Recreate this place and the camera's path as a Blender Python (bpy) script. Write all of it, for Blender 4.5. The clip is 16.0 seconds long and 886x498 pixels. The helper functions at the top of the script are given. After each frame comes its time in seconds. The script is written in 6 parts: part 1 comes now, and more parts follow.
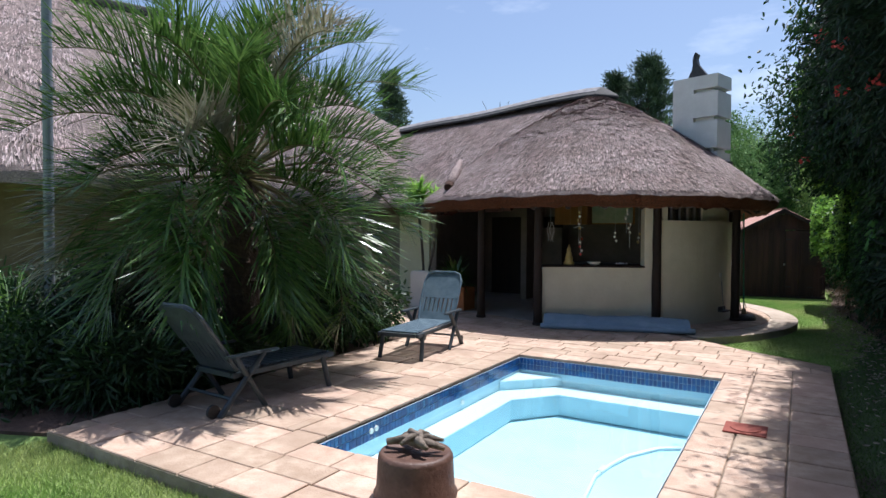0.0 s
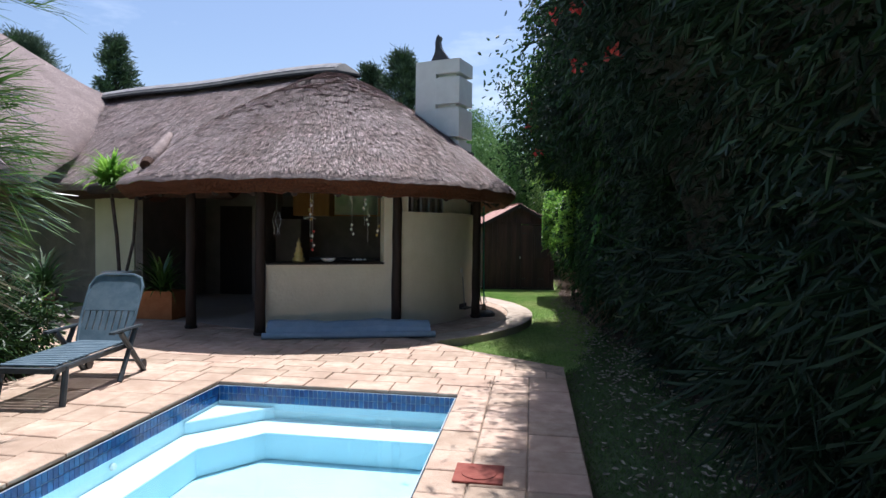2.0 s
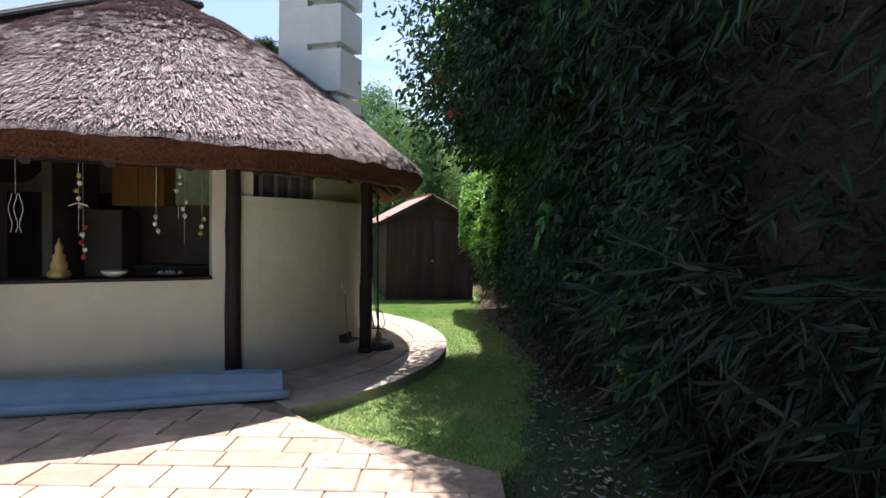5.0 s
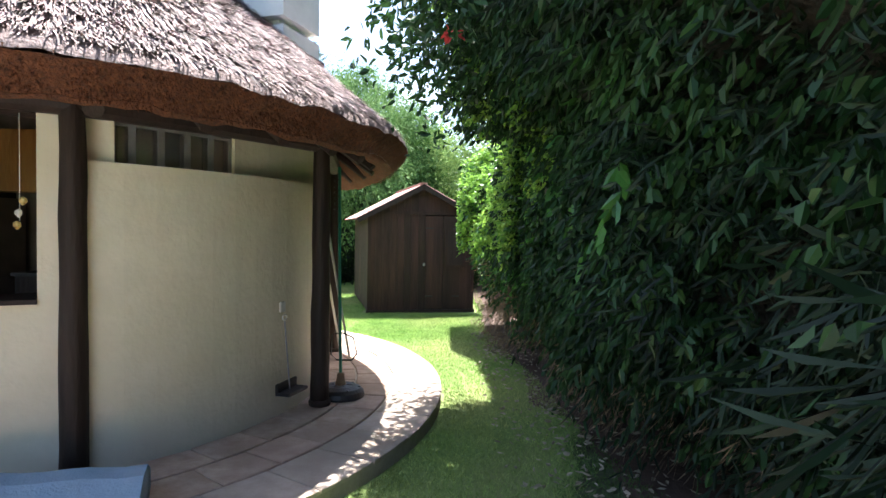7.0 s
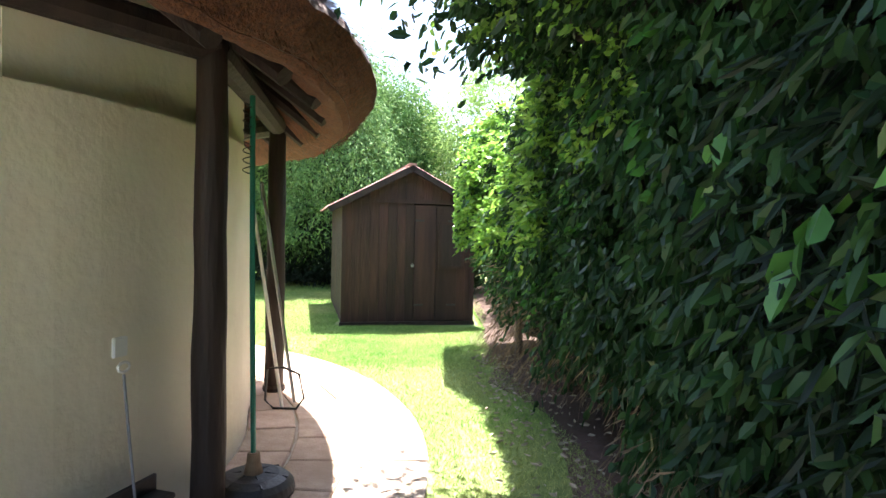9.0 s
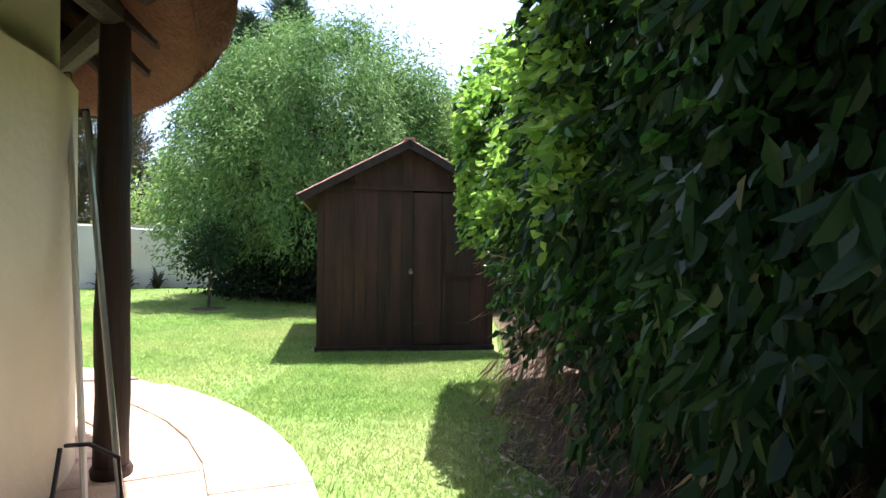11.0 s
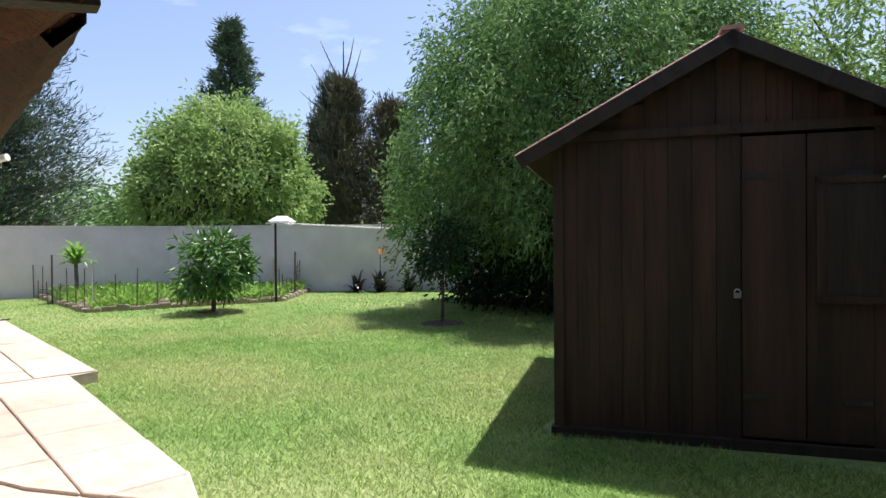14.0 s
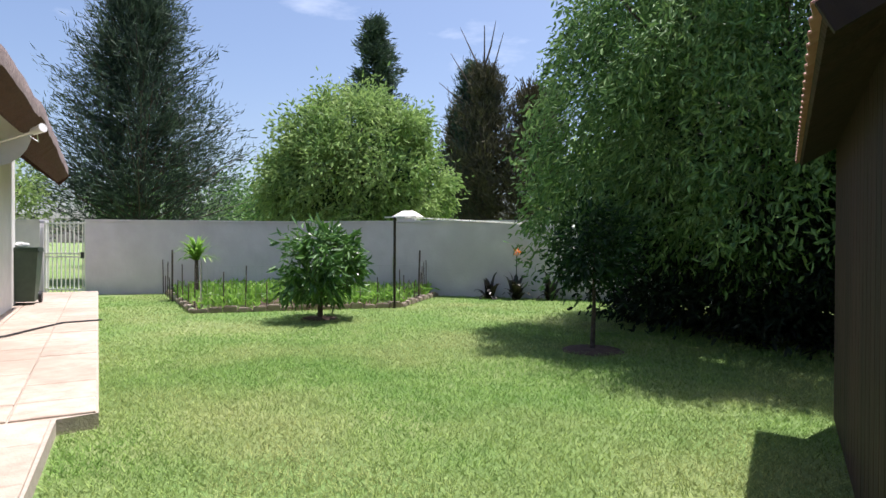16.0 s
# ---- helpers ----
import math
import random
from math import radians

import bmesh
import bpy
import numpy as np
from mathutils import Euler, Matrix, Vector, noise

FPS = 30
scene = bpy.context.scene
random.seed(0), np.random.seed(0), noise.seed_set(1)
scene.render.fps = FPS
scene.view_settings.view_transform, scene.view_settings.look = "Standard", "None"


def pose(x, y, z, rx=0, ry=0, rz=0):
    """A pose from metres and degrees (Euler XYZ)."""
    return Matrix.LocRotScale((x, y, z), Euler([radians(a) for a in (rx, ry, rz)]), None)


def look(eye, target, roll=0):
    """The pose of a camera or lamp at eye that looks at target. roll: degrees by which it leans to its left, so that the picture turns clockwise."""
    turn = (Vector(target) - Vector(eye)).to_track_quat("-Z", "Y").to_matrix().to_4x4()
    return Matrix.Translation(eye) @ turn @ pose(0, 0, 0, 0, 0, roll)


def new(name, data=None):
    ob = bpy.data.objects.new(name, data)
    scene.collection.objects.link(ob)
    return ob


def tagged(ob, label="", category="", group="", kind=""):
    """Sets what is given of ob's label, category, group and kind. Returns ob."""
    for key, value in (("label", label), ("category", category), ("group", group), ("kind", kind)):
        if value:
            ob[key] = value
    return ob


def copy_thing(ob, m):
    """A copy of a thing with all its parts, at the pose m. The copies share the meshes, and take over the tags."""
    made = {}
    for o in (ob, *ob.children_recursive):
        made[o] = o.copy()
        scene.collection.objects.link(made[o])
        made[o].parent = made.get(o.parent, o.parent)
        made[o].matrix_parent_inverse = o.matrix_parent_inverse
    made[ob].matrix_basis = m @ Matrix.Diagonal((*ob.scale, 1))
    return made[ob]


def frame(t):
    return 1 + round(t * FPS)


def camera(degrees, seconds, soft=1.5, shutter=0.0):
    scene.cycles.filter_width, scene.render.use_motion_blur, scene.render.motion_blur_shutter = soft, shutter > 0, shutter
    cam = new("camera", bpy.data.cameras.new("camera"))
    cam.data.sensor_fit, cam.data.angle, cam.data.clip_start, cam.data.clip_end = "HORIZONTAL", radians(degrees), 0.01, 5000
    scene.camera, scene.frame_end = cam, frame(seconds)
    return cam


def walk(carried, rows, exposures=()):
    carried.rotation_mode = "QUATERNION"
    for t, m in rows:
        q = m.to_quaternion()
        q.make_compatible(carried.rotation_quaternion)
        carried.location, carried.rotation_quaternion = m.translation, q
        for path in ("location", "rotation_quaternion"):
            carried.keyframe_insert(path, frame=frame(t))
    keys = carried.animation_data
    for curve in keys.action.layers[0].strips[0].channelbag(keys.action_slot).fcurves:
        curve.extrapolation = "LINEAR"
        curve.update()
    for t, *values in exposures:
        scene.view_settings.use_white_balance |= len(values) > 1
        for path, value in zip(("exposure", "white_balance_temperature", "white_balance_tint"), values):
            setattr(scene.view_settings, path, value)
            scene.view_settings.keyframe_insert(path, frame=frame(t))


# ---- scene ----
cam = camera(73.0, 16.0)
PATH = [
    (0, (0.033, 0.123, 1.62), (-0.992, 1.84, 1.566), 0.3),
    (0.5, (0.021, 0.455, 1.658), (-0.794, 2.28, 1.593), 0.5),
    (1, (-0.003, 0.872, 1.627), (-0.644, 2.766, 1.56), 0.5),
    (1.5, (-0.082, 1.319, 1.595), (-0.516, 3.27, 1.529), 0.8),
    (2, (-0.02, 1.793, 1.597), (-0.312, 3.77, 1.529), 0.8),
    (2.5, (-0.047, 2.269, 1.571), (-0.264, 4.256, 1.504), 0.9),
    (3, (-0.023, 2.775, 1.64), (-0.181, 4.767, 1.565), 0.9),
    (3.5, (-0.025, 3.311, 1.627), (-0.127, 5.307, 1.551), 0.9),
    (4, (-0.044, 3.891, 1.605), (-0.118, 5.889, 1.531), 0.8),
    (4.5, (-0.044, 4.496, 1.589), (-0.081, 6.495, 1.517), 1.0),
    (5, (0.016, 5.096, 1.575), (0.0, 7.094, 1.503), 0.9),
    (7.5, (0.011, 8.164, 1.49), (0.02, 10.163, 1.422), 1.2),
    (8, (-0.002, 8.721, 1.483), (0.011, 10.719, 1.416), 1.6),
    (8.5, (-0.003, 9.257, 1.444), (0.012, 11.256, 1.378), 1.6),
    (9, (0.048, 9.793, 1.375), (0.065, 11.792, 1.308), 1.4),
    (11.5, (0.455, 12.558, 1.079), (0.229, 14.546, 1.08), 0.2),
    (12, (0.345, 13.079, 1.129), (-0.027, 15.044, 1.116), -0.3),
    (12.5, (0.234, 13.527, 1.123), (-0.261, 15.464, 1.108), -0.4),
    (13, (0.148, 13.986, 1.167), (-0.503, 15.877, 1.141), -0.7),
    (13.5, (0.028, 14.502, 1.14), (-0.785, 16.33, 1.117), -0.6),
    (14, (-0.138, 15.024, 1.123), (-1.11, 16.771, 1.101), -0.5),
    (14.5, (-0.367, 15.527, 1.102), (-1.48, 17.189, 1.082), -0.2),
    (15, (-0.648, 16.011, 1.095), (-1.873, 17.593, 1.074), -0.0),
    (15.5, (-0.934, 16.464, 1.088), (-2.235, 17.983, 1.069), 0.1),
    (16, (-1.248, 16.914, 1.09), (-2.609, 18.379, 1.07), 0.2),
]
EXPOSE = [(0.0, 0.5, 5900, 12), (2.5, 0.67, 5850, 12), (4.0, 1.0, 6000, 12), (5.0, 1.15, 6100, 13), (7.5, 2.45, 6150, 13), (9.0, 2.72, 6300, 14), (11.5, 1.62, 6300, 15), (12.5, 1.32, 6300, 16), (14.0, 0.9, 6200, 17), (16.0, 0.68, 6150, 17)]
walk(cam, [(t, look(e, g, r)) for t, e, g, r in PATH], EXPOSE)

# world and sun
SUN_FROM = Vector((0.05, 0.32, 1.0)).normalized()
world = bpy.data.worlds.new("sky_world")
scene.world = world
world.use_nodes = True
wn, wl = world.node_tree.nodes, world.node_tree.links
bg = wn["Background"]
skyt = wn.new("ShaderNodeTexSky")
skyt.sky_type = 'NISHITA'
skyt.sun_disc = False
skyt.sun_elevation = math.asin(SUN_FROM.z)
skyt.sun_rotation = math.atan2(SUN_FROM.x, SUN_FROM.y)
skyt.dust_density = 2.0
skyt.ozone_density = 1.2
coord = wn.new("ShaderNodeTexCoord")
cmap = wn.new("ShaderNodeMapping")
cmap.inputs["Scale"].default_value = (1.0, 1.0, 3.2)
cloud = wn.new("ShaderNodeTexNoise")
cloud.inputs["Scale"].default_value = 2.3
cloud.inputs["Detail"].default_value = 7
cloud.inputs["Roughness"].default_value = 0.55
cramp = wn.new("ShaderNodeMapRange")
cramp.inputs["From Min"].default_value = 0.58
cramp.inputs["From Max"].default_value = 0.85
cramp.inputs["To Max"].default_value = 0.75
cmix = wn.new("ShaderNodeMix")
cmix.data_type = 'RGBA'
cmix.inputs["B"].default_value = (9.5, 9.8, 10.2, 1)
wl.new(coord.outputs["Generated"], cmap.inputs["Vector"])
wl.new(cmap.outputs["Vector"], cloud.inputs["Vector"])
wl.new(cloud.outputs["Fac"], cramp.inputs["Value"])
wl.new(cramp.outputs["Result"], cmix.inputs["Factor"])
wl.new(skyt.outputs["Color"], cmix.inputs["A"])
wl.new(cmix.outputs["Result"], bg.inputs["Color"])
bg.inputs["Strength"].default_value = 0.105

sun = new("sun", bpy.data.lights.new("sun", "SUN"))
sun.data.energy = 4.6
sun.data.angle = radians(0.55)
sun.data.color = (1.0, 0.95, 0.88)
sun.matrix_world = look(SUN_FROM * 60, (0, 0, 0))


# ---- materials ----
def mat(name, c1, c2=None, scale=6.0, rough=0.8, bump=0.0, bscale=40.0, metal=0.0, fac=(0.35, 0.65), stretch=None,
        big=None, bigscale=0.8, rand=0.0, trans=0.0, dist=0.02, spec=0.5, island=0.0):
    """A surface of two tones mixed by noise, wider stains (big), a fine relief and a shift for each piece."""
    m = bpy.data.materials.new(name)
    m.use_nodes = True
    n, l = m.node_tree.nodes, m.node_tree.links
    b = n["Principled BSDF"]
    b.inputs["Roughness"].default_value = rough
    b.inputs["Metallic"].default_value = metal
    b.inputs["Specular IOR Level"].default_value = spec
    tc = n.new("ShaderNodeTexCoord")
    geo = n.new("ShaderNodeNewGeometry")
    mp = n.new("ShaderNodeMapping")
    mp.inputs["Scale"].default_value = stretch or (1, 1, 1)
    l.new(geo.outputs["Position"] if stretch is None else tc.outputs["Object"], mp.inputs["Vector"])
    no = n.new("ShaderNodeTexNoise")
    no.inputs["Scale"].default_value = scale
    no.inputs["Detail"].default_value = 6
    no.inputs["Roughness"].default_value = 0.62
    l.new(mp.outputs["Vector"], no.inputs["Vector"])
    r = n.new("ShaderNodeMapRange")
    r.inputs["From Min"].default_value, r.inputs["From Max"].default_value = fac
    l.new(no.outputs["Fac"], r.inputs["Value"])
    mx = n.new("ShaderNodeMix")
    mx.data_type = 'RGBA'
    mx.inputs["A"].default_value = (*c1, 1)
    mx.inputs["B"].default_value = (*(c2 or c1), 1)
    l.new(r.outputs["Result"], mx.inputs["Factor"])
    col = mx.outputs["Result"]
    if big:
        nb = n.new("ShaderNodeTexNoise")
        nb.inputs["Scale"].default_value = bigscale
        nb.inputs["Detail"].default_value = 4
        l.new(geo.outputs["Position"], nb.inputs["Vector"])
        rb = n.new("ShaderNodeMapRange")
        rb.inputs["From Min"].default_value, rb.inputs["From Max"].default_value = 0.42, 0.72
        l.new(nb.outputs["Fac"], rb.inputs["Value"])
        m2 = n.new("ShaderNodeMix")
        m2.data_type = 'RGBA'
        l.new(rb.outputs["Result"], m2.inputs["Factor"])
        l.new(col, m2.inputs["A"])
        m2.inputs["B"].default_value = (*big, 1)
        col = m2.outputs["Result"]
    for amount, source in ((rand, "object"), (island, "island")):
        if amount:
            src = n.new("ShaderNodeObjectInfo").outputs["Random"] if source == "object" else geo.outputs["Random Per Island"]
            h = n.new("ShaderNodeHueSaturation")
            v = n.new("ShaderNodeMapRange")
            v.inputs["To Min"].default_value, v.inputs["To Max"].default_value = 1 - amount, 1 + amount
            l.new(src, v.inputs["Value"])
            l.new(v.outputs["Result"], h.inputs["Value"])
            hv = n.new("ShaderNodeMapRange")
            hv.inputs["To Min"].default_value, hv.inputs["To Max"].default_value = 0.5 + 0.04 * amount, 0.5 - 0.04 * amount
            l.new(src, hv.inputs["Value"])
            l.new(hv.outputs["Result"], h.inputs["Hue"])
            l.new(col, h.inputs["Color"])
            col = h.outputs["Color"]
    l.new(col, b.inputs["Base Color"])
    if bump:
        bn = n.new("ShaderNodeTexNoise")
        bn.inputs["Scale"].default_value = bscale
        bn.inputs["Detail"].default_value = 4
        l.new(mp.outputs["Vector"], bn.inputs["Vector"])
        bp = n.new("ShaderNodeBump")
        bp.inputs["Strength"].default_value = bump
        bp.inputs["Distance"].default_value = dist
        l.new(bn.outputs["Fac"], bp.inputs["Height"])
        l.new(bp.outputs["Normal"], b.inputs["Normal"])
    if trans:
        out = n["Material Output"]
        t = n.new("ShaderNodeBsdfTranslucent")
        l.new(col, t.inputs["Color"])
        ms = n.new("ShaderNodeMixShader")
        ms.inputs["Fac"].default_value = trans
        l.new(b.outputs["BSDF"], ms.inputs[1])
        l.new(t.outputs["BSDF"], ms.inputs[2])
        l.new(ms.outputs["Shader"], out.inputs["Surface"])
    return m


M = {
    "soil": mat("soil", (0.085, 0.052, 0.038), (0.145, 0.092, 0.070), 9, 0.95, 0.7, 30, big=(0.075, 0.05, 0.035)),
    "lawn": mat("lawn_ground", (0.11, 0.19, 0.045), (0.20, 0.30, 0.085), 26, 0.95, 0.6, 90, big=(0.27, 0.31, 0.12), bigscale=0.7),
    "grass": mat("grass_blade", (0.18, 0.33, 0.075), (0.29, 0.44, 0.125), 3, 0.7, big=(0.40, 0.44, 0.18), bigscale=0.6, island=0.35, trans=0.35, spec=0.2),
    "paver": mat("stone_paver", (0.42, 0.29, 0.21), (0.58, 0.44, 0.34), 7, 0.85, 0.35, 60, big=(0.37, 0.26, 0.19), bigscale=1.7, rand=0.16),
    "paver_pale": mat("pale_paver", (0.42, 0.33, 0.26), (0.55, 0.46, 0.375), 6, 0.85, 0.3, 60, big=(0.37, 0.29, 0.225), rand=0.08),
    "mortar": mat("mortar", (0.22, 0.165, 0.125), (0.32, 0.25, 0.19), 14, 0.95, 0.5, 50),
    "pale_mortar": mat("pale_mortar", (0.40, 0.335, 0.275), (0.48, 0.41, 0.34), 14, 0.95, 0.4, 50),
    "kerb": mat("kerb_render", (0.30, 0.24, 0.19), (0.42, 0.35, 0.28), 10, 0.9, 0.6, 25, big=(0.2, 0.16, 0.12)),
    "plaster": mat("cream_plaster", (0.76, 0.70, 0.54), (0.83, 0.77, 0.61), 3, 0.85, 0.35, 22, big=(0.70, 0.64, 0.48), bigscale=1.1, dist=0.015),
    "white": mat("white_plaster", (0.74, 0.72, 0.68), (0.82, 0.80, 0.76), 4, 0.85, 0.3, 25, big=(0.66, 0.64, 0.60), dist=0.012),
    "boundary": mat("lilac_wall_paint", (0.60, 0.57, 0.60), (0.68, 0.65, 0.68), 2, 0.85, 0.25, 20, big=(0.52, 0.49, 0.52)),
    "timber": mat("dark_stained_timber", (0.014, 0.008, 0.006), (0.032, 0.018, 0.013), 14, 0.7, 0.5, 30, stretch=(1, 1, 0.12)),
    "shed": mat("brown_stained_board", (0.020, 0.009, 0.007), (0.055, 0.025, 0.017), 7, 0.75, 0.5, 30, stretch=(1, 1, 0.12), rand=0.28),
    "shed_roof": mat("red_roof_sheet", (0.40, 0.20, 0.155), (0.50, 0.29, 0.24), 6, 0.7, 0.3, 30),
    "thatch": mat("thatch", (0.17, 0.125, 0.115), (0.36, 0.28, 0.26), 30, 0.9, 0.6, 55, big=(0.20, 0.15, 0.14), bigscale=2.6, dist=0.06),
    "straw": mat("thatch_straw", (0.26, 0.205, 0.195), (0.47, 0.385, 0.37), 18, 0.8, island=0.8, big=(0.27, 0.20, 0.18), bigscale=1.3),
    # rust straw tone, darkened to carry the shade under the eave
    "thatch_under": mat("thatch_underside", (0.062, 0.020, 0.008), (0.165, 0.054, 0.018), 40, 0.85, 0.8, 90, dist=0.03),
    "ridge": mat("ridge_cement", (0.17, 0.16, 0.17), (0.27, 0.26, 0.26), 6, 0.9, 0.4, 20),
    "ridge_dark": mat("bitumen_edge", (0.025, 0.025, 0.027), (0.05, 0.05, 0.05), 8, 0.8, 0.2, 30),
    "pool": mat("pool_marbelite", (0.50, 0.69, 0.76), (0.56, 0.74, 0.80), 2, 0.6, 0.05, 20),
    "pool_step": mat("pool_step_white", (0.74, 0.84, 0.87), (0.80, 0.88, 0.90), 2, 0.5),
    "tile": mat("blue_glazed_tile", (0.008, 0.040, 0.15), (0.018, 0.080, 0.25), 30, 0.15, rand=0.3),
    "grout": mat("grout", (0.35, 0.42, 0.5), (0.45, 0.5, 0.56), 20, 0.8),
    "plastic_blue": mat("faded_blue_plastic", (0.10, 0.155, 0.20), (0.16, 0.22, 0.27), 8, 0.35, 0.1, 60),
    "plastic_dark": mat("dark_green_plastic", (0.03, 0.04, 0.05), (0.055, 0.07, 0.08), 8, 0.45, 0.1, 60),
    # blue plastic darkened so its colour carries the palm's shade
    "plastic_shaded": mat("shaded_blue_plastic", (0.04, 0.053, 0.072), (0.08, 0.098, 0.12), 8, 0.35, 0.1, 60),
    "cover": mat("pool_cover_blue", (0.24, 0.36, 0.48), (0.32, 0.44, 0.56), 5, 0.6, 0.3, 70),
    "black": mat("black_plastic", (0.012, 0.012, 0.014), (0.03, 0.03, 0.032), 12, 0.5, 0.2, 40),
    "steel": mat("galvanised_steel", (0.45, 0.46, 0.47), (0.6, 0.6, 0.6), 12, 0.35, metal=0.9),
    "grey_metal": mat("grey_painted_metal", (0.16, 0.18, 0.21), (0.21, 0.23, 0.26), 6, 0.5),
    "green_pole": mat("green_coated_tube", (0.01, 0.16, 0.10), (0.02, 0.2, 0.13), 8, 0.4),
    "bin": mat("green_bin_plastic", (0.035, 0.06, 0.035), (0.05, 0.08, 0.05), 8, 0.5, 0.1, 30),
    "brown_pot": mat("brown_glazed_pot", (0.075, 0.035, 0.025), (0.13, 0.07, 0.05), 8, 0.55, 0.3, 40),
    "terracotta": mat("terracotta", (0.42, 0.15, 0.05), (0.52, 0.21, 0.08), 8, 0.8, 0.3, 40),
    "driftwood": mat("weathered_wood", (0.11, 0.085, 0.065), (0.25, 0.20, 0.16), 14, 0.85, 0.8, 35),
    "red_paint": mat("red_cover_paint", (0.22, 0.045, 0.03), (0.28, 0.075, 0.05), 12, 0.8, 0.2, 40),
    "dark_room": mat("brown_paint_porch_dark", (0.20, 0.165, 0.14), (0.27, 0.225, 0.19), 3, 0.9, 0.2, 20),
    "ochre_shaded": mat("shaded_ochre_wall", (0.13, 0.095, 0.06), (0.19, 0.145, 0.095), 3, 0.9, 0.2, 20),
    "orange_wood": mat("orange_wood_cabinet", (0.42, 0.16, 0.035), (0.52, 0.23, 0.06), 8, 0.45, 0.2, 30, stretch=(1, 1, 0.2)),
    "floor_tile": mat("grey_floor_tile", (0.34, 0.30, 0.26), (0.42, 0.38, 0.33), 4, 0.5, 0.1, 20),
    "trunk": mat("palm_trunk", (0.035, 0.022, 0.016), (0.085, 0.055, 0.038), 20, 0.95, 0.9, 40, dist=0.04),
    "bark": mat("grey_bark", (0.06, 0.045, 0.035), (0.14, 0.11, 0.09), 14, 0.95, 0.9, 30, dist=0.04),
    "ceramic": mat("white_ceramic", (0.75, 0.74, 0.7), (0.8, 0.79, 0.76), 8, 0.25),
    "gold": mat("gold_paint", (0.52, 0.36, 0.10), (0.62, 0.46, 0.18), 12, 0.4, metal=0.3),
    "red_flower": mat("red_petal", (0.55, 0.04, 0.05), (0.7, 0.10, 0.08), 8, 0.6, trans=0.3),
    "orange_flower": mat("orange_petal", (0.8, 0.2, 0.03), (0.85, 0.35, 0.05), 8, 0.6, trans=0.3),
    "dry_leaf": mat("dry_leaf", (0.26, 0.21, 0.14), (0.45, 0.40, 0.30), 8, 0.7, island=0.3),
    "dry_grass": mat("dry_stem", (0.16, 0.11, 0.065), (0.28, 0.20, 0.12), 8, 0.8, island=0.3),
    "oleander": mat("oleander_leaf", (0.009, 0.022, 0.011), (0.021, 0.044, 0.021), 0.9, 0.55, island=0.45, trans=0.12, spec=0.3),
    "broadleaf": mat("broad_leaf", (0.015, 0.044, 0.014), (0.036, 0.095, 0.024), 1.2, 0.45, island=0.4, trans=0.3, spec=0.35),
    "glossy_leaf": mat("glossy_leaf", (0.045, 0.15, 0.025), (0.09, 0.24, 0.045), 3, 0.3, island=0.3, trans=0.3),
    "mango_leaf": mat("long_leaf", (0.055, 0.15, 0.03), (0.12, 0.24, 0.055), 3, 0.35, island=0.4, trans=0.25),
    # lawn tones darkened to hold the shade of the hedge
    "shade_turf": mat("shade_painted_turf", (0.05, 0.075, 0.03), (0.09, 0.13, 0.05), 20, 0.95, 0.7, 60, big=(0.06, 0.045, 0.03), bigscale=2.2),
    "shade_grass": mat("shade_painted_blade", (0.075, 0.15, 0.04), (0.12, 0.21, 0.06), 3, 0.7, island=0.35, trans=0.3, spec=0.2),
    # own tone of the lime plants; on the hedge it stands for sunlit leaves
    "lime_leaf": mat("lime_and_sunlit_leaf", (0.17, 0.34, 0.05), (0.26, 0.45, 0.08), 3, 0.45, island=0.3, trans=0.5),
    "willow": mat("willow_leaf", (0.10, 0.21, 0.06), (0.21, 0.35, 0.12), 0.6, 0.6, spec=0.15, island=0.45, trans=0.22),
    "ash": mat("ash_leaf", (0.20, 0.33, 0.09), (0.34, 0.46, 0.16), 0.7, 0.6, spec=0.2, island=0.35, trans=0.35),
    "pine": mat("casuarina_needle", (0.045, 0.08, 0.05), (0.08, 0.125, 0.075), 1, 0.7, island=0.4, trans=0.15),
    "cypress": mat("cypress_needle", (0.07, 0.075, 0.04), (0.13, 0.11, 0.06), 1, 0.8, island=0.4, trans=0.1),
    "palm": mat("palm_leaflet", (0.06, 0.13, 0.028), (0.12, 0.215, 0.055), 2, 0.27, island=0.45, trans=0.25, spec=0.65),
    "palm_stalk": mat("palm_stalk", (0.10, 0.07, 0.03), (0.17, 0.15, 0.06), 4, 0.5),
    "palm_old": mat("dry_palm_leaflet", (0.26, 0.24, 0.17), (0.38, 0.35, 0.26), 2, 0.5, island=0.3, trans=0.2),
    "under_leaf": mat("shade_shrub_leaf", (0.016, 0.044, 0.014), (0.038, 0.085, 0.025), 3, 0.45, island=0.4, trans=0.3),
    # thatch coloured dark for the shade under the wing and at its verge
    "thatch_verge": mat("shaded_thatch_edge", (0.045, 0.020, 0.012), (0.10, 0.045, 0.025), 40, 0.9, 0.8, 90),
    "canna": mat("bronze_leaf", (0.02, 0.022, 0.015), (0.045, 0.04, 0.025), 4, 0.4, trans=0.1),
}

glass_block = bpy.data.materials.new("glass_block")
glass_block.use_nodes = True
gb = glass_block.node_tree.nodes["Principled BSDF"]
gb.inputs["Base Color"].default_value = (0.42, 0.39, 0.34, 1)
gb.inputs["Roughness"].default_value = 0.18
gb.inputs["Transmission Weight"].default_value = 0.85
gbn = glass_block.node_tree.nodes.new("ShaderNodeTexNoise")
gbn.inputs["Scale"].default_value = 30
gbb = glass_block.node_tree.nodes.new("ShaderNodeBump")
gbb.inputs["Strength"].default_value = 0.6
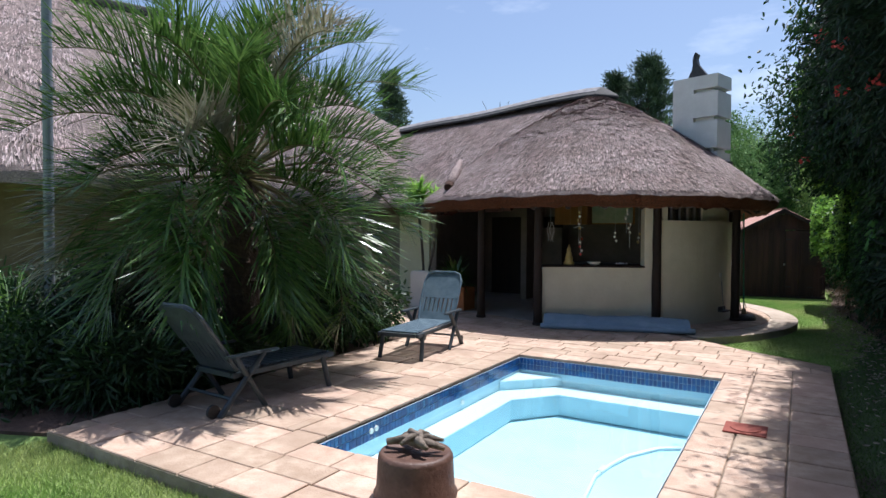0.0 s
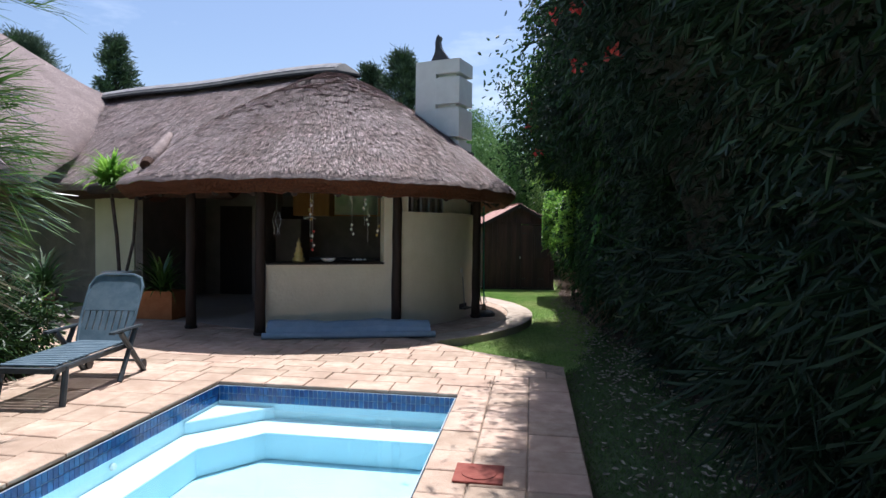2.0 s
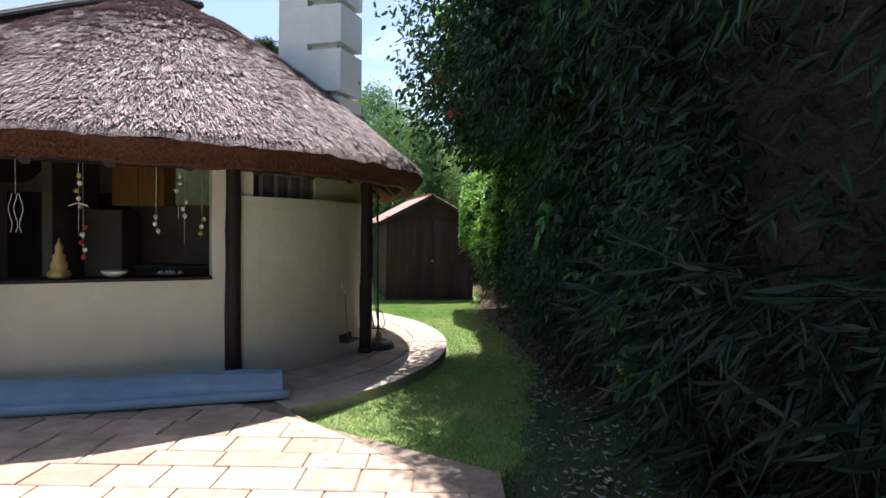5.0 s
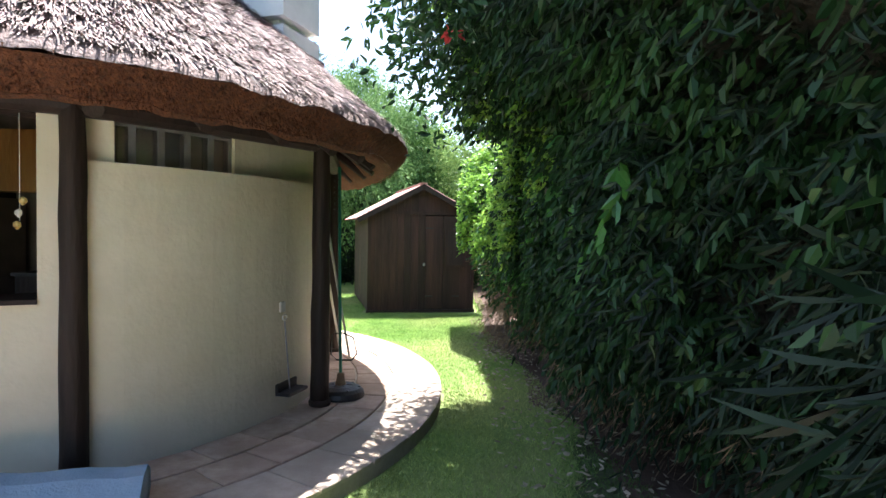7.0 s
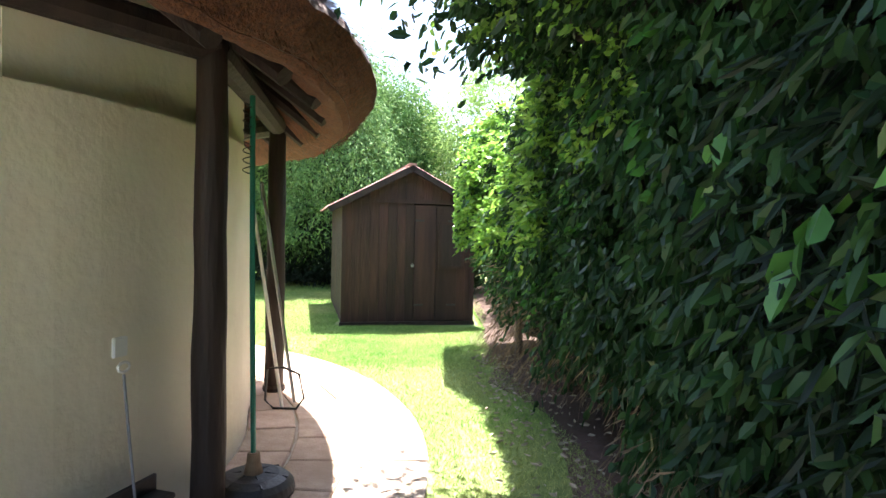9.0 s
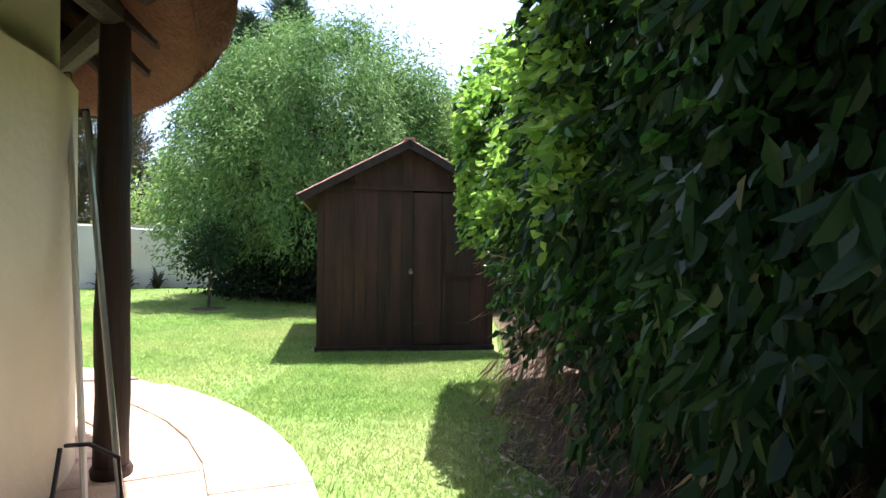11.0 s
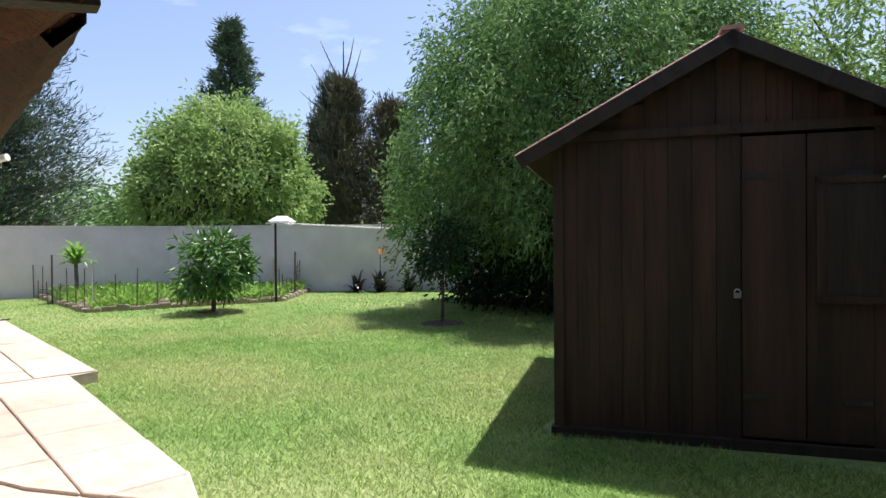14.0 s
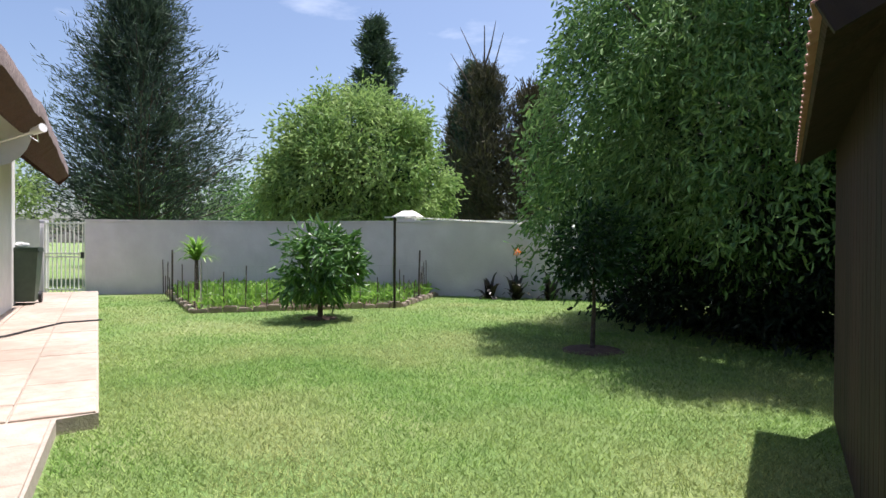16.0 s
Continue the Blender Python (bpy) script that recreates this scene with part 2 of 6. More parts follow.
glass_block.node_tree.links.new(gbn.outputs["Fac"], gbb.inputs["Height"])
glass_block.node_tree.links.new(gbb.outputs["Normal"], gb.inputs["Normal"])
M["glass_block"] = glass_block

water = bpy.data.materials.new("pool_water")
water.use_nodes = True
wnn, wll = water.node_tree.nodes, water.node_tree.links
wnn.remove(wnn["Principled BSDF"])
wg = wnn.new("ShaderNodeBsdfGlossy")
wg.inputs["Roughness"].default_value = 0.02
wt = wnn.new("ShaderNodeBsdfTransparent")
wt.inputs["Color"].default_value = (0.72, 0.91, 0.97, 1)
wf = wnn.new("ShaderNodeFresnel")
wf.inputs["IOR"].default_value = 1.33
wm = wnn.new("ShaderNodeMixShader")
wnoise = wnn.new("ShaderNodeTexNoise")
wnoise.inputs["Scale"].default_value = 3.5
wbump = wnn.new("ShaderNodeBump")
wbump.inputs["Strength"].default_value = 0.15
wbump.inputs["Distance"].default_value = 0.05
wll.new(wnoise.outputs["Fac"], wbump.inputs["Height"])
wll.new(wbump.outputs["Normal"], wg.inputs["Normal"])
wll.new(wbump.outputs["Normal"], wf.inputs["Normal"])
wll.new(wf.outputs["Fac"], wm.inputs["Fac"])
wll.new(wt.outputs["BSDF"], wm.inputs[1])
wll.new(wg.outputs["BSDF"], wm.inputs[2])
wll.new(wm.outputs["Shader"], wnn["Material Output"].inputs["Surface"])
M["water"] = water


# ---- mesh helpers ----
def part(name, bm, material, parent=None, label="", smooth=False):
    me = bpy.data.meshes.new(name)
    bm.to_mesh(me)
    bm.free()
    me.materials.append(material)
    if smooth:
        for p in me.polygons:
            p.use_smooth = True
    ob = new(name, me)
    if parent:
        ob.parent = parent
    return tagged(ob, label)


def thing(name, at, label, category, group="", turn=0.0, kind=""):
    ob = new(name)
    ob.matrix_world = pose(*at, 0, 0, turn)
    return tagged(ob, label, category, group, kind)


def raw(name, verts, faces, material, parent=None, smooth=False, label=""):
    me = bpy.data.meshes.new(name)
    me.from_pydata([tuple(v) for v in verts], [], faces)
    me.materials.append(material)
    if smooth:
        for p in me.polygons:
            p.use_smooth = True
    me.update()
    ob = new(name, me)
    if parent:
        ob.parent = parent
    return tagged(ob, label)


def fast(name, verts, size, material, parent=None, faces=None):
    """One mesh from an array of vertices; every face has the same number of corners."""
    verts = np.asarray(verts, dtype=np.float32)
    nv = len(verts)
    idx = np.arange(nv, dtype=np.int32) if faces is None else np.asarray(faces, dtype=np.int32).ravel()
    nf = len(idx) // size
    me = bpy.data.meshes.new(name)
    me.vertices.add(nv)
    me.vertices.foreach_set("co", verts.ravel())
    me.loops.add(len(idx))
    me.loops.foreach_set("vertex_index", idx)
    me.polygons.add(nf)
    me.polygons.foreach_set("loop_start", np.arange(nf, dtype=np.int32) * size)
    me.polygons.foreach_set("loop_total", np.full(nf, size, dtype=np.int32))
    me.materials.append(material)
    me.update(calc_edges=True)
    ob = new(name, me)
    if parent:
        ob.parent = parent
    return ob


def add_box(bm, x0, y0, z0, x1, y1, z1, m=None, bevel=0.0):
    r = bmesh.ops.create_cube(bm, size=1)
    bmesh.ops.scale(bm, verts=r["verts"], vec=(x1 - x0, y1 - y0, z1 - z0))
    bmesh.ops.translate(bm, verts=r["verts"], vec=((x0 + x1) / 2, (y0 + y1) / 2, (z0 + z1) / 2))
    vs = r["verts"]
    if bevel:
        es = list({e for v in vs for e in v.link_edges})
        b = bmesh.ops.bevel(bm, geom=es, offset=bevel, segments=2, affect='EDGES')
        vs = b["verts"]
    if m is not None:
        bmesh.ops.transform(bm, matrix=m, verts=vs)
    return bm


def box(*a, **k):
    return add_box(bmesh.new(), *a, **k)


def add_tube(bm, points, radii, seg=8, caps=True):
    """A tube through the points."""
    rings = []
    pts = [Vector(p) for p in points]
    for i, p in enumerate(pts):
        d = (pts[min(i + 1, len(pts) - 1)] - pts[max(i - 1, 0)]).normalized()
        a = d.orthogonal().normalized() if abs(d.z) > 0.9 else d.cross(Vector((0, 0, 1))).normalized()
        if abs(d.z) > 0.9:
            a = Vector((1, 0, 0)).cross(d).normalized()
        b = d.cross(a)
        r = radii[i] if isinstance(radii, (list, tuple)) else radii
        rings.append([bm.verts.new(p + (a * math.cos(t) + b * math.sin(t)) * r) for t in [2 * math.pi * k / seg for k in range(seg)]])
    for u, v in zip(rings, rings[1:]):
        for k in range(seg):
            bm.faces.new((u[k], u[(k + 1) % seg], v[(k + 1) % seg], v[k]))
    if caps:
        bm.faces.new(rings[0][::-1])
        bm.faces.new(rings[-1])
    return bm


def tube(*a, **k):
    return add_tube(bmesh.new(), *a, **k)


def lathe(profile, seg=28, cx=0.0, cy=0.0):
    bm = bmesh.new()
    rings = [[bm.verts.new((cx + r * math.cos(2 * math.pi * k / seg), cy + r * math.sin(2 * math.pi * k / seg), z)) for k in range(seg)] for r, z in profile]
    for u, v in zip(rings, rings[1:]):
        for k in range(seg):
            bm.faces.new((u[k], u[(k + 1) % seg], v[(k + 1) % seg], v[k]))
    bm.faces.new(rings[0][::-1])
    bm.faces.new(rings[-1])
    return bm


def prism(poly, z0, z1):
    bm = bmesh.new()
    lo = [bm.verts.new((x, y, z0)) for x, y in poly]
    hi = [bm.verts.new((x, y, z1)) for x, y in poly]
    n = len(poly)
    bm.faces.new(hi)
    bm.faces.new(lo[::-1])
    for i in range(n):
        bm.faces.new((lo[i], lo[(i + 1) % n], hi[(i + 1) % n], hi[i]))
    bmesh.ops.recalc_face_normals(bm, faces=bm.faces)
    return bm


def clip(poly, region):
    """poly cut by the convex region (counter-clockwise)."""
    for i in range(len(region)):
        (ax, ay), (bx, by) = region[i], region[(i + 1) % len(region)]
        out = []
        side = [(bx - ax) * (y - ay) - (by - ay) * (x - ax) for x, y in poly]
        for k in range(len(poly)):
            p, q, s, t = poly[k], poly[(k + 1) % len(poly)], side[k], side[(k + 1) % len(poly)]
            if s >= 0:
                out.append(p)
            if s * t < 0:
                f = s / (s - t)
                out.append((p[0] + f * (q[0] - p[0]), p[1] + f * (q[1] - p[1])))
        poly = out
        if len(poly) < 3:
            return []
    return poly


def area(poly):
    return abs(sum(x0 * y1 - x1 * y0 for (x0, y0), (x1, y1) in zip(poly, poly[1:] + poly[:1]))) / 2


rng = np.random.default_rng(7)


def leaves(points, normals, length, width, droop=0.3, spread=0.8, fold=0.25, r=rng):
    """Folded leaves of six corners in two quads: returns vertices in groups of eight."""
    n = len(points)
    L = length * r.uniform(0.6, 1.3, n)[:, None]
    W = width * r.uniform(0.7, 1.2, n)[:, None]
    d = normals + r.normal(0, spread, (n, 3))
    d[:, 2] -= droop
    d /= np.linalg.norm(d, axis=1)[:, None] + 1e-9
    s = np.cross(d, r.normal(0, 1, (n, 3)))
    s /= np.linalg.norm(s, axis=1)[:, None] + 1e-9
    u = np.cross(s, d)
    a = points
    b = points + d * L
    m1 = points + d * L * 0.33
    m2 = points + d * L * 0.72 - np.array([0, 0, 1]) * L * 0.05
    e1, e2 = s * W / 2, s * W / 2 * 0.75
    up = u * W * fold
    return np.stack([a, m1 + e1 + up, m2 + e2 + up, b, a, b, m2 - e2 + up, m1 - e1 + up], axis=1).reshape(-1, 3)


def scatter_in_ball(n, centre, radii, r=rng, shell=0.35):
    d = r.normal(0, 1, (n, 3))
    d /= np.linalg.norm(d, axis=1)[:, None]
    q = r.uniform(shell, 1, n)[:, None] ** 0.5
    return np.asarray(centre) + d * q * np.asarray(radii), d


# ---- ground ----
GZ = -0.12
U = Vector((-0.955, 0.295, 0)).normalized()
V = Vector((0.295, 0.955, 0)).normalized()
APEX = Vector((-4.1, 13.85, 0))
CEN = Vector((-3.9, 13.15, 0))


def uv(s, w, z=0.0):
    p = APEX + U * s + V * w
    return (p.x, p.y, z)


bm = bmesh.new()
hole = [(-3.6, 2.9), (-0.5, 2.9), (-0.5, 7.7), (-3.6, 7.7)]
far = [(-900, -900), (900, -900), (900, 900), (-900, 900)]
hv = [bm.verts.new((x, y, GZ)) for x, y in hole]
fv = [bm.verts.new((x, y, GZ)) for x, y in far]
for i in range(4):
    bm.faces.new((fv[i], fv[(i + 1) % 4], hv[(i + 1) % 4], hv[i]))
tagged(part("ground", bm, M["lawn"]), "green lawn ground round the pool and the thatched house", "ground", kind="structure")

PX0, PX1, PY0, PY1 = -3.18, -0.70, 3.55, 7.50     # the pool's opening
FRONT, RIGHT, LEFT = 2.62, 0.38, -5.2
pav_root = tagged(new("pavement"), "pale stone slab terrace round the pool", "paving", kind="structure")


def slab(name, poly, z0, z1, m):
    return part(name, prism(poly, z0, z1), M[m], pav_root)


TB = -0.018
slab("bedding", [(LEFT, FRONT), (RIGHT, FRONT), (RIGHT, PY0 - 0.02), (LEFT, PY0 - 0.02)], -0.2, TB, "kerb")
slab("bedding", [(LEFT, PY0 - 0.02), (PX0 - 0.02, PY0 - 0.02), (PX0 - 0.02, PY1 + 0.02), (LEFT, PY1 + 0.02)], -0.2, TB, "mortar")
slab("bedding", [(PX1 + 0.02, PY0 - 0.02), (RIGHT, PY0 - 0.02), (RIGHT, PY1 + 0.02), (PX1 + 0.02, PY1 + 0.02)], -0.2, TB, "mortar")
slab("bedding", [(LEFT, PY1 + 0.02), (RIGHT, PY1 + 0.02), (RIGHT, 8.95), (-1.03, 9.82), (-1.9, 10.9), (-13.0, 10.9), (-13.0, 8.5), (LEFT, 8.5)], -0.2, TB, "mortar")
ring = [(CEN.x + 3.92 * math.cos(radians(a)), CEN.y + 3.92 * math.sin(radians(a))) for a in range(-50, 63, 4)]
NOTCH = 2.6
north = [(-2.72, 17.02), uv(-0.3, 3.42)[:2], uv(NOTCH, 3.54)[:2], uv(NOTCH + 0.05, 3.77)[:2], uv(13.6, 3.77)[:2], uv(13.6, 0)[:2], uv(2, -1)[:2]]
slab("bedding", [(-1.9, 10.9)] + ring + north + [(-5.5, 10.9)], -0.2, TB - 0.001, "pale_mortar")


# ---- lawn blades ----
def grass_patch(name, x0, y0, x1, y1, count, keep_out, h=0.035, w=0.006, label="", m="grass"):
    x = rng.uniform(x0, x1, count)
    y = rng.uniform(y0, y1, count)
    keep = ~keep_out(x, y)
    x, y = x[keep], y[keep]
    n = len(x)
    a = rng.uniform(0, 2 * math.pi, n)
    lean = rng.normal(0, 0.024, (n, 2))
    hh = h * rng.uniform(0.5, 1.4, n)
    dx, dy = np.cos(a) * w, np.sin(a) * w
    z = np.full(n, GZ)
    v = np.stack([np.stack([x - dx, y - dy, z], 1), np.stack([x + dx, y + dy, z], 1), np.stack([x + lean[:, 0], y + lean[:, 1], z + hh], 1)], 1).reshape(-1, 3)
    return tagged(fast(name, v, 3, M[m]), label, "grass", kind="stuff")


def hedge_foot(y):
    return np.interp(y, [-3, 3, 7.5, 9.7, 12, 14, 16, 18, 20], [2.0, 1.8, 1.6, 1.7, 1.2, 1.05, 0.8, 0.7, 0.9])


def turf_edge(y):
    """Where the lawn colour changes to the darker one that carries the hedge's shade."""
    return np.interp(y, [8.9, 9.6, 10.6, 11.8, 12.4], [0.40, 0.60, 0.78, 0.95, 1.25]) + 0.05 * np.sin(y * 6.1) * (y > 9)


def off_lawn(x, y):
    dx, dy = x - CEN.x, y - CEN.y
    rr = np.hypot(dx, dy)
    s = (x - APEX.x) * U.x + (y - APEX.y) * U.y
    w = (x - APEX.x) * V.x + (y - APEX.y) * V.y
    bad = rr < 3.95
    bad |= (s > -1.2) & (w < np.where(s < NOTCH, 3.44 + 0.04 * (s + 0.3), 3.76))
    bad |= (x > LEFT) & (x < RIGHT + 0.01) & (y > FRONT) & (y < 8.95)
    bad |= (x < RIGHT) & (y > 8.0) & (y < 14) & ((y - 8.95) * 1.41 + (x - RIGHT) * 0.87 < 0)
    bad |= x > hedge_foot(y)
    return bad


# ---- the walls round the garden ----
def wall_run(name, pts, h0, h1, m, thick=0.22, label="", cat="wall"):
    for (a, b) in zip(pts, pts[1:]):
        d = Vector((b[0] - a[0], b[1] - a[1], 0))
        L = d.length
        ob = part(name, box(0, -thick / 2, h0, L, thick / 2, h1), M[m])
        ob.matrix_world = pose(a[0], a[1], 0, 0, 0, math.degrees(math.atan2(d.y, d.x)))
        tagged(ob, label, cat, kind="structure")
        cap = part("coping", box(-0.01, -thick / 2 - 0.025, h1 + 0.002, L + 0.01, thick / 2 + 0.025, h1 + 0.045), M[m], ob)


GATE_L, GATE_R, WALL_C = (-17.64, 20.82), (-16.65, 21.45), (-13.9, 25.2)
wall_run("wall_north", [GATE_R, WALL_C, (-8.4, 28.2), (-2.0, 31.0), (6.0, 31.0)], GZ - 0.1, 1.56, "boundary", label="lilac-white plastered garden wall with a flat coping")
wall_run("wall_west", [(-19.6, 19.6), GATE_L], GZ - 0.1, 1.56, "boundary", label="lilac-white plastered garden wall beside the gate")
wall_run("wall_east", [(2.7, -6), (2.7, 30.5)], GZ - 0.1, 1.7, "kerb", label="grey brick garden wall behind the hedge")

pillar = thing("wall_pillar", (-11.5, 26.75, GZ), "white plastered wall pillar with a pointed cap", "wall pillar")
part("shaft", box(-0.22, -0.22, 0, 0.22, 0.22, 1.78), M["white"], pillar)
bm = bmesh.new()
bmesh.ops.create_cone(bm, cap_ends=True, segments=4, radius1=0.42, radius2=0.15, depth=0.14, matrix=pose(0, 0, 1.90, 0, 0, 45))
add_box(bm, -0.25, -0.25, 1.782, 0.25, 0.25, 1.83)
part("cap", bm, M["white"], pillar)
pillar.rotation_euler.z = radians(28)

# ---- pool ----
pool = thing("swimming_pool", (0, 0, 0), "small rectangular pool with white bench and blue tile band", "pool")
FLOOR = -0.60
bm = bmesh.new()
W0 = 0.06
wallpts = [(PX0 + 0.012, PY0 + 0.012), (PX1 - 0.012, PY0 + 0.012), (PX1 - 0.012, PY1 - 0.012), (PX0 + 0.012, PY1 - 0.012)]
vt = [bm.verts.new((x, y, -0.035)) for x, y in wallpts]
vb = [bm.verts.new((x, y, FLOOR)) for x, y in wallpts]
for i in range(4):
    bm.faces.new((vt[i], vt[(i + 1) % 4], vb[(i + 1) % 4], vb[i]))
bm.faces.new(vb)
bmesh.ops.recalc_face_normals(bm, faces=bm.faces)
part("basin", bm, M["pool"], pool)


def bench(poly, z, name="bench"):
    part(name, prism(poly, FLOOR + 0.01, z), M["pool"], pool)
    part("bench_top", prism(poly, z + 0.002, z + 0.012), M["pool_step"], pool)


x0, x1, y0, y1 = PX0 + 0.02, PX1 - 0.02, PY0 + 0.02, PY1 - 0.02
bench([(x0, y1 - 0.62), (x0 + 0.60, y1), (x0, y1)], -0.24, "corner_step")
bench([(x0, y0), (x0 + 0.30, y0), (x0 + 0.30, y1 - 0.92), (x0 + 0.70, y1 - 0.42), (x1, y1 - 0.42), (x1, y1 - 0.01), (x0 + 0.61, y1 - 0.01), (x0, y1 - 0.63)], -0.355)
wob = raw("water", [(x0, y0, -0.148), (x1, y0, -0.148), (x1, y1, -0.148), (x0, y1, -0.148)], [(0, 1, 2, 3)], M["water"], pool)
wob.visible_shadow = False
part("grout_band", prism([(x0 - 0.02, y1 - 0.004), (x1 + 0.02, y1 - 0.004), (x1 + 0.02, y1 + 0.004), (x0 - 0.02, y1 + 0.004)], -0.19, -0.036), M["grout"], pool)
part("grout_band", prism([(x0 - 0.004, y0), (x0 + 0.004, y0), (x0 + 0.004, y1), (x0 - 0.004, y1)], -0.19, -0.036), M["grout"], pool)
part("grout_band", prism([(x1 - 0.004, y0), (x1 + 0.004, y0), (x1 + 0.004, y1), (x1 - 0.004, y1)], -0.19, -0.036), M["grout"], pool)
for (cx, cy, cz) in ((PX0 + 0.03, 4.25, -0.11), (PX0 + 0.03, 4.32, -0.105), (PX0 + 0.03, 5.9, -0.26)):
    bm = bmesh.new()
    bmesh.ops.create_cone(bm, cap_ends=True, segments=16, radius1=0.03, radius2=0.024, depth=0.02, matrix=pose(cx, cy, cz, 0, 90, 0))
    part("inlet_fitting", bm, M["ceramic"], pool)

# ---- thatched building: posts, beams, roof ----
RAD = 3.62


def loft(rings, closed):
    bm = bmesh.new()
    vs = [[bm.verts.new(p) for p in r] for r in rings]
    n = len(rings[0])
    for a, b in zip(vs, vs[1:]):
        for k in range(n if closed else n - 1):
            bm.faces.new((a[k], a[(k + 1) % n], b[(k + 1) % n], b[k]))
    return bm


def roof_z(t, eave=2.27, top=4.98):
    return eave + (top - eave) * (0.93 * t + 0.07 * math.sin(math.pi * t))


def wavy(p, amp=0.03):
    v = Vector(p)
    return amp * noise.noise(v * 1.7) + amp * 0.6 * noise.noise(v * 5) + amp * 0.75 * noise.noise(v * 11)


def rad_at(a):
    """The eave comes closer to the wall towards the east and swings out again at its northern end."""
    return RAD + 0.12 - 0.19 * max(0.0, math.cos(a - radians(14))) ** 1.5


def eave_sag(a):
    q = min(1.0, max(0.0, (math.degrees(a) % 360 - 58) / 20)) if math.degrees(a) % 360 < 180 else 0.0
    return 0.09 * max(0.0, math.cos(a - radians(48))) ** 3 - 0.15 * q * q * (3 - 2 * q)


def cone_ring(t, drop=0.0, inset=0.0, n=240):
    c = CEN.lerp(APEX, t)
    out = []
    for k in range(n):
        a = 2 * math.pi * k / n
        rad = (rad_at(a) - inset) * (1 - t) + 0.12 * t
        p = Vector((c.x + rad * math.cos(a), c.y + rad * math.sin(a), roof_z(t) - drop))
        p.z += wavy(p) - eave_sag(a) * (1 - t) ** 3
        out.append(p)
    return out


roof = thing("thatched_roof", (0, 0, 0), "grey weathered thatched roof with a rounded end and a cement ridge", "roof")
TS = [0, 0.02, 0.05] + [0.075 + 0.925 * i / 52 for i in range(53)]
rings = [[p + Vector((0, 0, -0.04)) for p in cone_ring(0, inset=-0.015)]] + [cone_ring(t) for t in TS]
part("thatch", loft(rings, True), M["thatch"], roof, smooth=True)
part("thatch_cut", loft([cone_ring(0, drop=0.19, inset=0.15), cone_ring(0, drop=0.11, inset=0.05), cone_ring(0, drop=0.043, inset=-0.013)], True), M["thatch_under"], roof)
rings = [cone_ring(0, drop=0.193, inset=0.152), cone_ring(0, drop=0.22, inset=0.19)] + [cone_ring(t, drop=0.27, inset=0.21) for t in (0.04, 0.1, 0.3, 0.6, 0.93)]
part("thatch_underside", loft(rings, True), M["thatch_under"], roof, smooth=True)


def wing_ring(t, side, half, s0, s1, drop=0.0, eave=2.27, n=90):
    out = []
    for k in range(n):
        s = s0 + (s1 - s0) * k / (n - 1)
        wide = half - 0.25 + 0.045 * min(s, 5.0) if side > 0 else half
        p = Vector(uv(s, side * wide * (1 - t), roof_z(t, eave) - drop))
        p.z += wavy(p)
        out.append(p)
    return out


WEND = 10.4
for side, half, eave in ((1, 3.35, 2.36), (-1, 3.0, 2.35)):
    rings = [[p + Vector((0, 0, -0.13)) for p in wing_ring(0, side, half, 0, WEND, 0, eave)]] + [wing_ring(t, side, half, 0, WEND, 0, eave) for t in TS]
    part("thatch_slope", loft(rings, False), M["thatch"], roof, smooth=True)
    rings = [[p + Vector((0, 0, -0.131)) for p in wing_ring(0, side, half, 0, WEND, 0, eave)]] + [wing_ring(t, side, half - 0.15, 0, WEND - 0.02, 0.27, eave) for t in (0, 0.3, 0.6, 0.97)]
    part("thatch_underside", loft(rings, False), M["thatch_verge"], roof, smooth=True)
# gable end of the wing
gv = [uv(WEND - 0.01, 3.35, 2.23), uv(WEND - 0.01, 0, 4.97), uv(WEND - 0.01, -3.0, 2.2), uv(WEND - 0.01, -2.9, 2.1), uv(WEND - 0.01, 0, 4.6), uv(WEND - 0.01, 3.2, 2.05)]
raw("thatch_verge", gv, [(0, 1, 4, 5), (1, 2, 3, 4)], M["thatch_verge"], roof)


def ridge_strip(name, half, z, m, s0, s1, n=30):
    rows = []
    for k in range(n + 1):
        s = s0 + (s1 - s0) * k / n
        hw = half
        dz = 0.05 * math.sin(s * 1.3) * 0.4
        if s < s0 + 0.5:
            q = (s - s0) / 0.5
            hw = half * math.sqrt(max(0.02, 1 - (1 - q) ** 2))
            dz -= 0.25 * (1 - q) ** 2
        prof = []
        for j in range(-4, 5):
            w = hw * j / 4
            prof.append(Vector(uv(s, w, z + dz - abs(w) * 0.45 - 0.6 * w * w)))
        prof += [p - Vector((0, 0, 0.045)) for p in reversed(prof)]
        rows.append(prof)
    bm = loft(rows, True)
    bm.faces.new([v for v in list(bm.verts)[:18]])
    part(name, bm, m, roof, smooth=False)


ridge_strip("ridge_cap", 0.24, 5.005, M["ridge"], -0.5, WEND)
ridge_strip("ridge_edge", 0.33, 4.985, M["ridge_dark"], -0.6, WEND)


